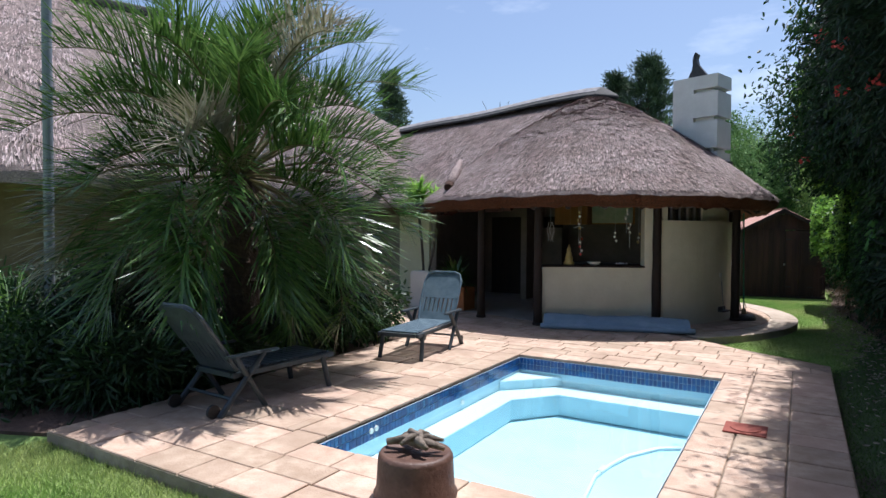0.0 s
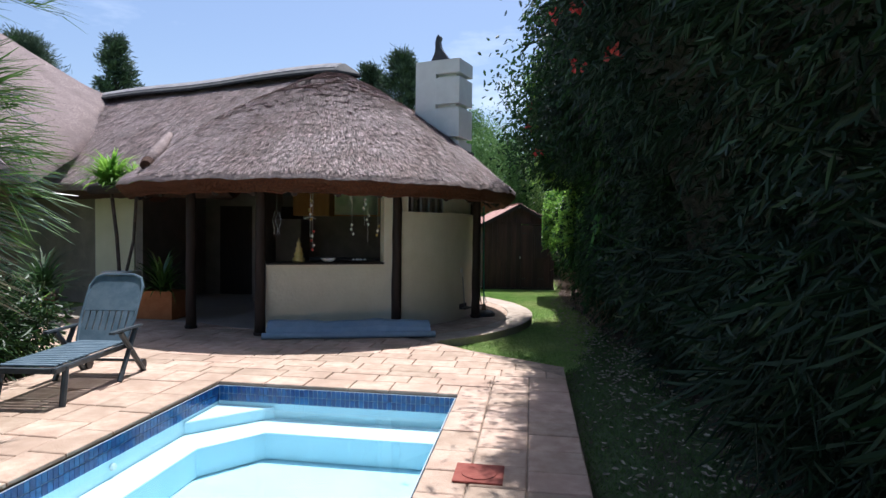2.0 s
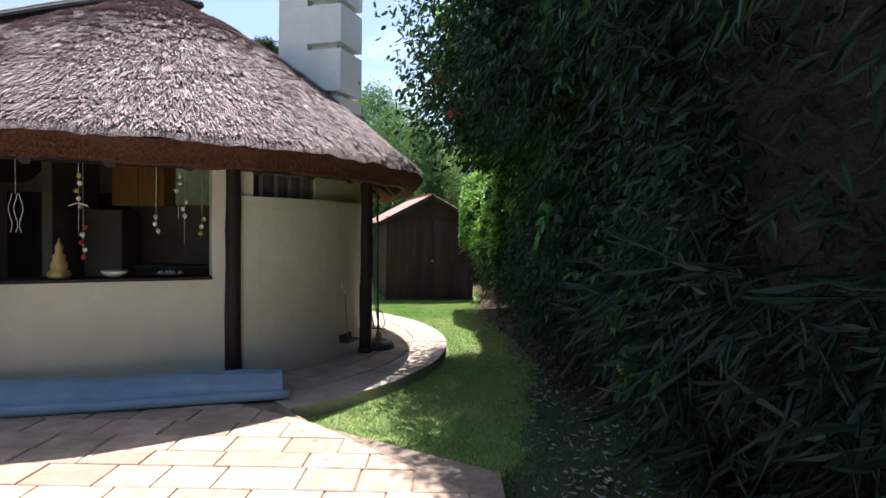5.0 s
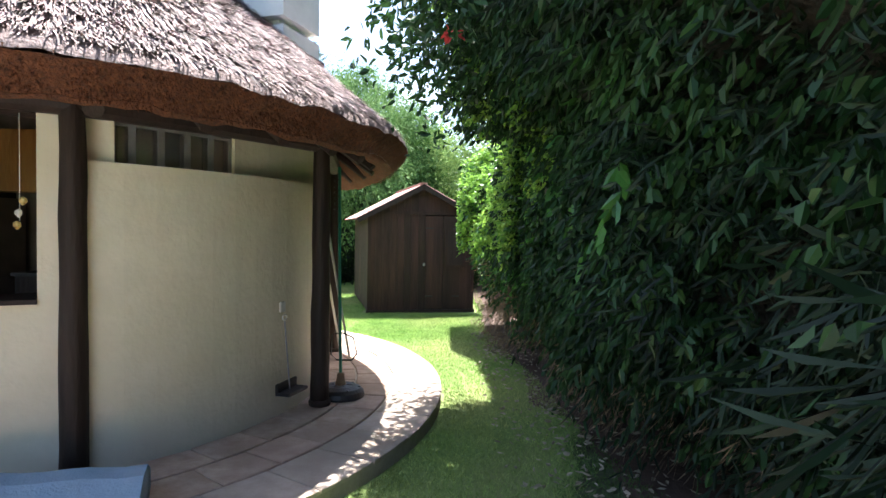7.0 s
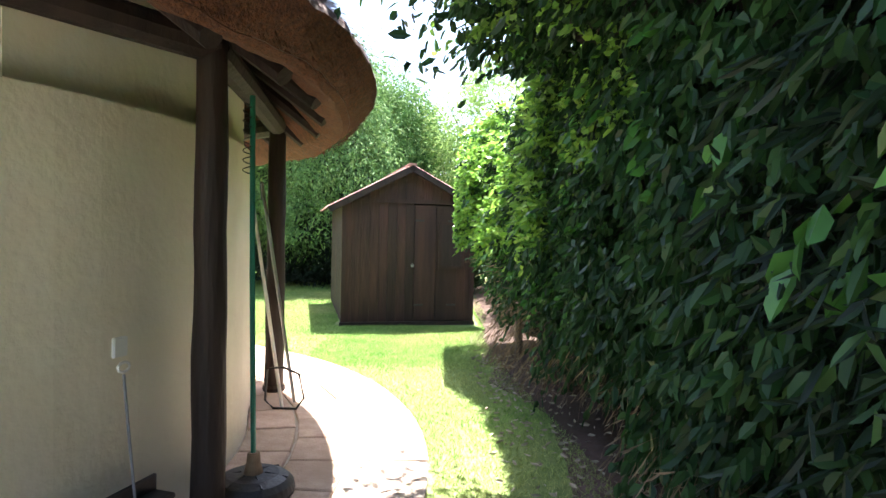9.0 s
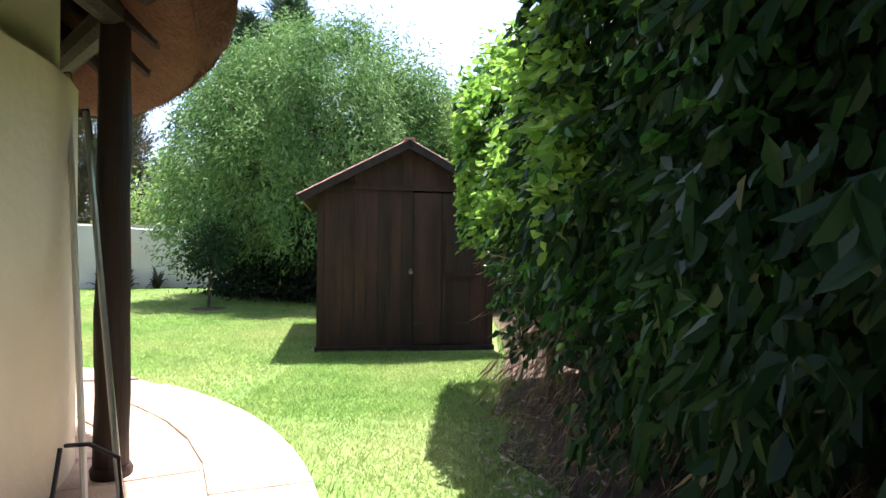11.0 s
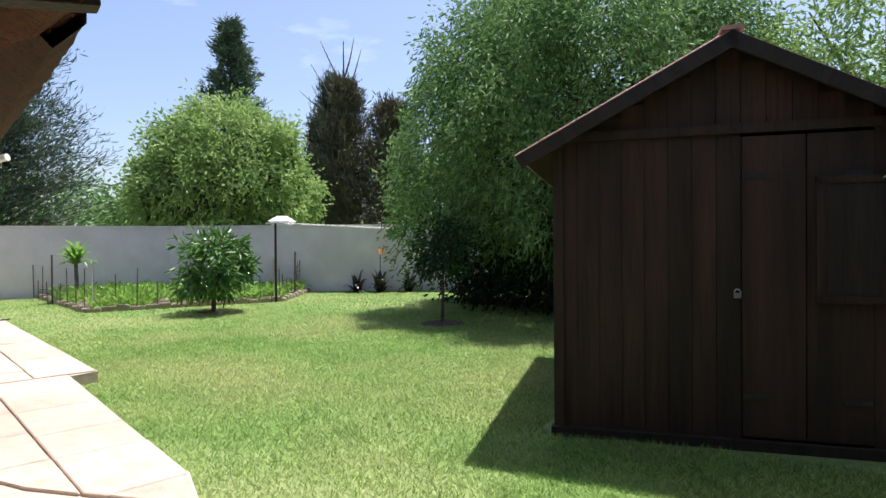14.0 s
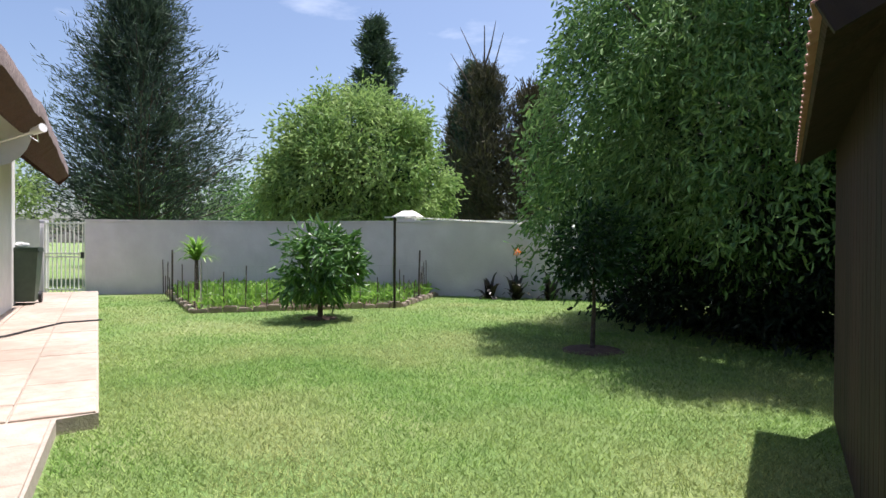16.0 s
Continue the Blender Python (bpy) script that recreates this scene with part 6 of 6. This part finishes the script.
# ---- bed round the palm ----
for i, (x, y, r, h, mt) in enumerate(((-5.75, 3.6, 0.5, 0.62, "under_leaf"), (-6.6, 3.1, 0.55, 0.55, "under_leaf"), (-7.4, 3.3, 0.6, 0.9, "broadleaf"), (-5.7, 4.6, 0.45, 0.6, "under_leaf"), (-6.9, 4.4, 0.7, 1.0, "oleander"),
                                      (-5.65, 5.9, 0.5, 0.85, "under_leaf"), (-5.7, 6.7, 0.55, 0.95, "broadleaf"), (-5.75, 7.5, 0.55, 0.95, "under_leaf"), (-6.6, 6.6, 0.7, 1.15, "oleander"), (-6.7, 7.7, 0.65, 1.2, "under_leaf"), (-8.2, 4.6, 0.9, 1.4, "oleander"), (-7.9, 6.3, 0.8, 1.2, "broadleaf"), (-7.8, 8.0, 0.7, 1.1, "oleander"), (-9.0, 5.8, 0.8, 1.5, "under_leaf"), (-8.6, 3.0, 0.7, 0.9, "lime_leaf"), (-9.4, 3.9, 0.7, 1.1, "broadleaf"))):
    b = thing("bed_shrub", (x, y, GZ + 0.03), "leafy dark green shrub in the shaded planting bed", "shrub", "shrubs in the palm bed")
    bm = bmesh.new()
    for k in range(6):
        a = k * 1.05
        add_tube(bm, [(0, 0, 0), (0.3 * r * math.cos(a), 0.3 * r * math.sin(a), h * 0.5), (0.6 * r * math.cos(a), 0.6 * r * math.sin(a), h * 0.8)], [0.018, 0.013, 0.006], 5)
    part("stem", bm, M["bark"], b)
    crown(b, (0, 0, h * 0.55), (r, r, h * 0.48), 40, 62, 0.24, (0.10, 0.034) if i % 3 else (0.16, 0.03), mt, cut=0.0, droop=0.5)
ee = thing("elephant_ear", (-7.0, 3.55, GZ + 0.03), "sunlit elephant ear plant with broad heart-shaped leaves", "plant")
for k in range(8):
    a, L = k * 2.4, 0.42 + 0.05 * (k % 3)
    c, s = math.cos(a), math.sin(a)
    tip = Vector((c * 0.25, s * 0.25, L))
    part("stalk", tube([(0, 0, 0), (c * 0.12, s * 0.12, L * 0.6), tip], [0.014, 0.011, 0.008], 6), M["lime_leaf"], ee)
    bm = bmesh.new()
    out = [(-0.10, 0.0), (-0.13, 0.09), (-0.04, 0.14), (0.10, 0.12), (0.22, 0.06), (0.32, 0.0)]
    top = [bm.verts.new(tip + Vector((c * u_ - s * w_, s * u_ + c * w_, -0.10 * u_ + 0.05 * abs(w_)))) for u_, w_ in out]
    bot = [bm.verts.new(tip + Vector((c * u_ + s * w_, s * u_ - c * w_, -0.10 * u_ + 0.05 * abs(w_)))) for u_, w_ in out[1:-1]]
    for i in range(len(out) - 1):
        lo0 = top[0] if i == 0 else bot[i - 1]
        lo1 = top[-1] if i == len(out) - 2 else bot[i]
        f = [v for n_, v in enumerate((top[i], top[i + 1], lo1, lo0)) if v not in (top[i], top[i + 1], lo1, lo0)[:n_]]
        bm.faces.new(f)
    part("leaf", bm, M["lime_leaf"], ee, smooth=True)
clump = thing("small_palm_clump", (-8.0, 3.6, GZ), "young dark feather palm fronds at the edge of the bed", "palm")
blades(clump, 130, 1.6, 0.013, "palm", 0.1, 0.9, 8)
clump2 = thing("small_palm_clump", (-5.9, 7.9, GZ), "yellow-green arching palm seedling by the terrace", "palm")
blades(clump2, 90, 1.0, 0.014, "lime_leaf", 0.1, 0.9, 9)
lp = thing("lamp_mast", (-8.7, 4.35, GZ), "tall grey steel mast standing in the planting bed", "mast")
part("mast", lathe([(0.062, 0), (0.062, 6.3), (0.05, 6.32)], 16), M["grey_metal"], lp, smooth=False)
part("bracket", box(-0.07, -0.07, 3.6, 0.07, 0.07, 3.68, bevel=0.01), M["grey_metal"], lp)

# ---- back garden ----
def edging(pts, label):
    o = thing("bed_edging", (pts[0][0], pts[0][1], GZ), label, "edging")
    base = Vector((pts[0][0], pts[0][1], 0))
    for a, b in zip(pts, pts[1:]):
        A, B = Vector((*a, 0)), Vector((*b, 0))
        n_ = int((B - A).length / 0.24)
        for k in range(n_):
            p = A.lerp(B, (k + 0.5) / n_) - base
            ob = part("stone", box(-0.11, -0.05, 0, 0.11, 0.05, 0.075 + 0.02 * (k % 3), bevel=0.015), M["kerb"], o)
            ob.matrix_local = pose(p.x, p.y, 0, 0, 0, math.degrees(math.atan2(B.y - A.y, B.x - A.x)) + 6 * math.sin(k * 2.3))


edging(BED[:4], "low stone edging round the vegetable bed")
n = 5200
pts = []
while len(pts) < n:
    x, y = rng.uniform(-16, -9.4), rng.uniform(21.5, 26.8)
    cr_ = [(BED[(i + 1) % 5][0] - BED[i][0]) * (y - BED[i][1]) - (BED[(i + 1) % 5][1] - BED[i][1]) * (x - BED[i][0]) for i in range(5)]
    if all(c_ > 0.1 for c_ in cr_) and noise.noise(Vector((x * 1.3, y * 1.3, 0))) > -0.15:
        pts.append((x, y, GZ + rng.uniform(0.02, 0.25)))
tagged(fast("bed_plants", leaves(np.array(pts), np.tile([0, 0, 1.0], (n, 1)), 0.14, 0.05, droop=0.0), 4, M["lime_leaf"]), "low leafy vegetables in the bed", "vegetables", kind="stuff")
fence = thing("net_fence", (0, 0, 0), "thin wire net fence on sticks round the vegetable bed", "fence")
line = [(-16.0, 22.85), (-13.6, 22.1), (-11.35, 21.65), (-10.4, 23.2), (-9.65, 24.6), (-10.3, 25.9), (-10.9, 26.8)]
for i, (x, y) in enumerate(line):
    part("fence_post", tube([(x, y, GZ), (x + 0.05 * math.sin(i * 3), y, GZ + 0.95 + 0.1 * (i % 2))], 0.02, 6), M["bark"] if i % 2 else M["steel"], fence)
for a, b in zip(line, line[1:]):
    for q in (0.2, 0.4, 0.6, 0.8):
        x, y = a[0] + (b[0] - a[0]) * q, a[1] + (b[1] - a[1]) * q
        part("stick", tube([(x, y, GZ), (x + 0.03 * math.sin(x * 9), y, GZ + 0.62 + 0.2 * math.sin(x * 7 + y))], 0.011, 5), M["bark"], fence)
wv_ = []
for a, b in zip(line, line[1:]):
    A, B = np.array([*a, GZ]), np.array([*b, GZ])
    L = np.linalg.norm(B - A)
    d = (B - A) / L
    for q in np.arange(0, L, 0.10):
        p = A + d * q
        wv_ += [p, p + d * 0.004, p + d * 0.004 + np.array([0, 0, 0.78]), p + np.array([0, 0, 0.78])]
    for z in (0.1, 0.3, 0.5, 0.78):
        p, e = A + np.array([0, 0, z]), B + np.array([0, 0, z])
        wv_ += [p, e, e + np.array([0, 0, 0.004]), p + np.array([0, 0, 0.004])]
tagged(fast("wire_net", np.array(wv_), 4, M["steel"], fence), kind="stuff")

mango = thing("small_tree", (-9.15, 22.55, GZ), "small bushy tree with long glossy leaves on the lawn", "tree")
bm = tube([(0, 0, 0), (0.02, 0, 0.3), (0.0, 0.02, 0.5)], [0.045, 0.035, 0.03], 8)
for k in range(7):
    a = k * 0.9
    add_tube(bm, [(0, 0.02, 0.42), (0.25 * math.cos(a), 0.25 * math.sin(a), 0.8), (0.45 * math.cos(a), 0.45 * math.sin(a), 1.1)], [0.025, 0.016, 0.008], 6)
part("trunk", bm, M["bark"], mango)
crown(mango, (0, 0, 0.86), (0.66, 0.66, 0.56), 44, 40, 0.17, (0.19, 0.052), "mango_leaf", shell=0.5, droop=0.7)
yuc = thing("yucca", (-13.6, 22.6, GZ), "spiky green yucca on a thin stem by the wall", "yucca")
part("stem", tube([(0, 0, 0), (0.03, 0, 0.4), (0, 0, 0.85)], 0.04, 8), M["bark"], yuc)
blades(yuc, 90, 0.62, 0.03, "lime_leaf", 0.85, 0.9, 12)
sap = thing("young_tree", (-4.6, 23.0, GZ), "young tree with a small dark crown in the willow's shade", "tree")
part("trunk", tube([(0, 0, 0), (0.02, 0, 0.5), (0, 0.02, 1.1)], [0.03, 0.022, 0.012], 8), M["bark"], sap)
crown(sap, (0, 0, 1.15), (0.42, 0.42, 0.48), 40, 46, 0.2, (0.09, 0.035), "broadleaf")
for i, (x, y) in enumerate(((-9.35, 27.15), (-8.85, 27.4), (-8.2, 27.75))):
    cn = thing("canna_clump", (x, y, GZ), "bronze-leaved canna clump against the garden wall", "canna", "cannas by the wall")
    blades(cn, 22, 0.75, 0.07, "canna", 0.0, 0.5, 20 + i)
    if i == 1:
        part("flower_stalk", tube([(0, 0, 0), (0.02, 0, 0.95)], 0.01, 6), M["broadleaf"], cn)
        p, nn = scatter_in_ball(14, (0.02, 0, 1.0), (0.05, 0.05, 0.08))
        fast("flower", leaves(p, nn, 0.09, 0.05), 4, M["orange_flower"], cn)
lin = thing("washing_line_post", (-9.42, 24.4, GZ), "rusty steel washing-line post with a short cross bar", "washing line")
part("post", tube([(0, 0, 0), (0, 0, 1.68)], 0.024, 8), M["timber"], lin)
part("cross_bar", tube([(-0.17, -0.1, 1.68), (0.17, 0.1, 1.68)], 0.016, 6), M["steel"], lin)
for k in (-1, 0, 1):
    part("line", tube([(0.14 * k, 0.09 * k, 1.69), (2.6 + 0.14 * k, 2.2, 1.52), (5.2 + 0.14 * k, 4.6, 1.66)], 0.003, 4), M["ceramic"], lin)
rocks = thing("rock_row", (-2.6, 27.6, GZ), "row of pale rocks in the shade under the willow", "rocks")
for k in range(9):
    bm = bmesh.new()
    bmesh.ops.create_icosphere(bm, subdivisions=2, radius=0.14 + 0.05 * (k % 3))
    for v in bm.verts:
        v.co = v.co * (1 + 0.3 * noise.noise(v.co * 6 + Vector((k, 0, 0))))
        v.co.z *= 0.6
        v.co += Vector((-2.2 + k * 0.5, 0.15 * math.sin(k * 2), 0.07))
    part("rock", bm, M["kerb"], rocks)
# dark leaf mass added so the ground under the willow reads as shade
under = thing("willow_undergrowth", (-3.0, 27.2, GZ), "near-black leaf mass standing in for the shade under the willow", "undergrowth")
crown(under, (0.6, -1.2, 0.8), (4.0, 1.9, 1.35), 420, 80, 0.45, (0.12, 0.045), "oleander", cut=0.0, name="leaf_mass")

# ---- gate and bin ----
gt = thing("garden_gate", (GATE_L[0], GATE_L[1], GZ), "white-painted steel bar gate in the garden wall", "gate", turn=math.degrees(math.atan2(GATE_R[1] - GATE_L[1], GATE_R[0] - GATE_L[0])))
GW = math.hypot(GATE_R[0] - GATE_L[0], GATE_R[1] - GATE_L[1])
for x in (0.03, GW - 0.07):
    part("stile", box(x, -0.02, 0.02, x + 0.04, 0.02, 1.68), M["ceramic"], gt)
for z in (0.08, 0.84, 0.92, 1.62):
    part("rail", box(0.07, -0.018, z, GW - 0.07, 0.018, z + 0.035), M["ceramic"], gt)
for k in range(9):
    x = 0.07 + (GW - 0.14) * (k + 0.5) / 9
    part("bar", box(x - 0.01, -0.01, 0.04, x + 0.01, 0.01, 1.68), M["ceramic"], gt)
part("lock_box", box(GW - 0.16, -0.03, 0.83, GW - 0.07, 0.03, 0.97), M["black"], gt)
bn = thing("wheelie_bin", (-13.72, 19.55, 0.004), "dark green wheeled refuse bin standing on the paving", "bin", turn=70)
bm = bmesh.new()
lo = [bm.verts.new(p) for p in ((-0.22, -0.24, 0.05), (0.22, -0.24, 0.05), (0.22, 0.24, 0.05), (-0.22, 0.24, 0.05))]
hi = [bm.verts.new(p) for p in ((-0.28, -0.32, 0.93), (0.28, -0.32, 0.93), (0.28, 0.32, 0.93), (-0.28, 0.32, 0.93))]
bm.faces.new(hi)
bm.faces.new(lo[::-1])
for i in range(4):
    bm.faces.new((lo[i], lo[(i + 1) % 4], hi[(i + 1) % 4], hi[i]))
part("body", bm, M["bin"], bn)
part("rim", box(-0.30, -0.34, 0.90, 0.30, 0.34, 0.935, bevel=0.008), M["bin"], bn)
part("lid", box(-0.30, -0.35, 0.937, 0.30, 0.36, 0.985, bevel=0.02), M["bin"], bn)
for x in (-0.25, 0.25):
    bm = bmesh.new()
    bmesh.ops.create_cone(bm, cap_ends=True, segments=20, radius1=0.1, radius2=0.1, depth=0.05, matrix=pose(x, 0.26, 0.1, 0, 90, 0))
    part("wheel", bm, M["black"], bn)
bag = thing("bin_bag", (-13.72, 19.55, 0.99), "white plastic bag lying on the bin lid", "bag")
bm = bmesh.new()
bmesh.ops.create_icosphere(bm, subdivisions=2, radius=0.11)
for v in bm.verts:
    v.co *= 1 + 0.35 * noise.noise(v.co * 14)
    v.co.z = v.co.z * 0.5 + 0.045
part("bag", bm, M["ceramic"], bag)
ho = thing("garden_hose", (0, 0, 0.004), "dark garden hose lying across the pale paving", "hose")
part("tube", tube([(-9.1, 17.9, 0.012), (-9.5, 18.5, 0.012), (-10.0, 18.95, 0.012), (-10.35, 19.3, 0.012), (-10.3, 19.75, 0.012)], 0.012, 6), M["black"], ho)
ds = thing("satellite_dish", (-7.75, 18.1, 2.02), "pale satellite dish with a feed arm under the thatched eave", "satellite dish")
part("arm", tube([(-0.25, -0.05, -0.08), (0.40, 0.22, 0.03)], 0.011, 6), M["ceramic"], ds)
part("feed_horn", tube([(0.36, 0.20, 0.02), (0.47, 0.25, 0.05)], [0.03, 0.04], 10), M["ceramic"], ds)
part("bracket", tube([(0.40, 0.22, 0.02), (0.36, 0.24, -0.06), (0.30, 0.18, -0.01)], 0.006, 5), M["steel"], ds)
bm = bmesh.new()
rgs = []
for q in range(5):
    r_ = 0.08 * q + 0.01
    rgs.append([Vector((-0.35 + 0.5 * r_ * r_ * 2, r_ * math.cos(2 * math.pi * k / 24), 0.12 + r_ * math.sin(2 * math.pi * k / 24) * 1.1)) for k in range(24)])
part("reflector", loft(rgs, True), M["ceramic"], ds)

# ---- pool tile band: tiles one by one ----
def small_mesh(name, sx, sy, sz, m, bevel=0.0):
    bm = box(-sx / 2, -sy / 2, -sz / 2, sx / 2, sy / 2, sz / 2, bevel=bevel)
    me = bpy.data.meshes.new(name)
    bm.to_mesh(me)
    bm.free()
    me.materials.append(m)
    return me


tile_me = small_mesh("tile", 0.042, 0.008, 0.074, M["tile"])


def piece(name, me, parent, m):
    ob = bpy.data.objects.new(name, me)
    scene.collection.objects.link(ob)
    ob.parent = parent
    ob.matrix_local = m
    return ob


for row in range(2):
    z = -0.074 - row * 0.079
    nx = int((x1 - x0) / 0.047)
    for k in range(nx):
        piece("tile", tile_me, pool, pose(x0 + 0.012 + (k + 0.5) * (x1 - x0 - 0.02) / nx, y1 - 0.006, z))
    ny = int((y1 - y0) / 0.047)
    for k in range(ny):
        piece("tile", tile_me, pool, pose(x0 + 0.006, y0 + 0.012 + (k + 0.5) * (y1 - y0 - 0.02) / ny, z, 0, 0, 90))

# ---- paving stones ----
prnd = random.Random(11)


def stone(poly, m="paver", top=0.0, gap=0.006, thick=0.03):
    if len(poly) < 3 or area(poly) < 0.004:
        return
    cx_ = sum(p[0] for p in poly) / len(poly)
    cy_ = sum(p[1] for p in poly) / len(poly)
    h = top + prnd.uniform(-0.003, 0.003)
    rad = max(math.hypot(p[0] - cx_, p[1] - cy_) for p in poly)
    f0 = max(0.5, 1 - gap / rad * 1.4)
    f1 = max(0.45, 1 - (gap + 0.008) / rad * 1.4)
    vs = [(f0 * (x - cx_), f0 * (y - cy_), -thick) for x, y in poly] + [(f0 * (x - cx_), f0 * (y - cy_), h - 0.006) for x, y in poly] + [(f1 * (x - cx_), f1 * (y - cy_), h) for x, y in poly]
    n_ = len(poly)
    fs = [tuple(range(2 * n_, 3 * n_))]
    for i in range(n_):
        j = (i + 1) % n_
        fs += [(i, j, n_ + j, n_ + i), (n_ + i, n_ + j, 2 * n_ + j, 2 * n_ + i)]
    me = bpy.data.meshes.new("paving_stone")
    me.from_pydata(vs, [], fs)
    me.materials.append(M[m])
    piece("paving_stone", me, pav_root, pose(cx_, cy_, 0))


def rows_of(region, rw, ln, ang=0.0, origin=(0, 0), m="paver", jitter=0.3):
    c, s = math.cos(radians(ang)), math.sin(radians(ang))
    loc = [((x - origin[0]) * c + (y - origin[1]) * s, -(x - origin[0]) * s + (y - origin[1]) * c) for x, y in region]
    ya, yb = min(p[1] for p in loc), max(p[1] for p in loc)
    xa, xb = min(p[0] for p in loc), max(p[0] for p in loc)
    y = ya
    while y < yb:
        h = rw * prnd.choice((0.85, 1.0, 1.1))
        x = xa - prnd.uniform(0, ln)
        while x < xb:
            w = ln * prnd.uniform(1 - jitter, 1 + jitter)
            q = clip([(x, y), (x + w, y), (x + w, y + h), (x, y + h)], loc)
            if q:
                stone([(origin[0] + a * c - b * s, origin[1] + a * s + b * c) for a, b in q], m)
            x += w
        y += h


def col_of(xa, xb, ya, yb, ln, m="paver"):
    y = ya
    while y < yb - 0.05:
        h = min(ln * prnd.uniform(0.85, 1.2), yb - y)
        if yb - y - h < 0.12:
            h = yb - y
        stone([(xa, y), (xb, y), (xb, y + h), (xa, y + h)], m)
        y += h


CW = 0.31
col_of(PX1, PX1 + CW, PY0 - CW, PY1 + CW, 0.40)
col_of(PX0 - CW, PX0, PY0 - CW, PY1 + CW, 0.46)
for (ya, yb) in ((PY0 - CW, PY0), (PY1, PY1 + CW)):
    x = PX0
    while x < PX1 - 0.02:
        w = min(0.45 * prnd.uniform(0.9, 1.1), PX1 - x)
        if PX1 - x - w < 0.15:
            w = PX1 - x
        stone([(x, ya), (x + w, ya), (x + w, yb), (x, yb)])
        x += w
col_of(PX1 + CW, -0.018, FRONT, 8.3, 0.36)
col_of(-0.018, RIGHT, FRONT, 8.3, 0.34)
rows_of([(LEFT, FRONT), (PX1 + CW, FRONT), (PX1 + CW, PY0 - CW), (LEFT, PY0 - CW)], 0.31, 0.5)
rows_of([(LEFT, PY0 - CW), (PX0 - CW, PY0 - CW), (PX0 - CW, PY1 + CW), (LEFT, PY1 + CW)], 0.42, 0.52)
rows_of([(LEFT, PY1 + CW), (PX1 + CW, PY1 + CW), (PX1 + CW, 8.3), (LEFT, 8.3)], 0.25, 0.42)
rows_of([(-11, 8.5), (LEFT, 8.3), (RIGHT, 8.3), (RIGHT, 8.95), (-1.03, 9.82), (-2.1, 10.9), (-11, 10.9)], 0.30, 0.46, 0)


def ring_row(r0, r1, a0, a1, ln, m):
    n_ = int(radians(a1 - a0) * (r0 + r1) / 2 / ln)
    for k in range(n_):
        p, q = radians(a0 + (a1 - a0) * k / n_), radians(a0 + (a1 - a0) * (k + 1) / n_)
        stone([(CEN.x + r * math.cos(a), CEN.y + r * math.sin(a)) for r, a in ((r0, p), (r1, p), (r1, (p + q) / 2), (r1, q), (r0, q))], m)


ring_row(3.46, 3.93, -49, 61, 0.45, "paver_pale")
ring_row(3.10, 3.45, -46, 64, 0.38, "paver")
ring_row(2.77, 3.09, -44, 70, 0.40, "paver")
rows_of([uv(NOTCH + 0.05, 2.3)[:2], uv(NOTCH + 0.05, 3.76)[:2], uv(13.5, 3.76)[:2], uv(13.5, 2.3)[:2]], 0.56, 0.6, math.degrees(math.atan2(U.y, U.x)), uv(0, 0)[:2], "paver_pale", 0.2)
rows_of([(-2.06, 16.6), (-2.72, 17.0), uv(NOTCH, 3.52)[:2], uv(NOTCH, 2.3)[:2], (-4.6, 16.1), (-3.2, 16.5)], 0.5, 0.6, math.degrees(math.atan2(U.y, U.x)), uv(0, 0)[:2], "paver_pale", 0.2)
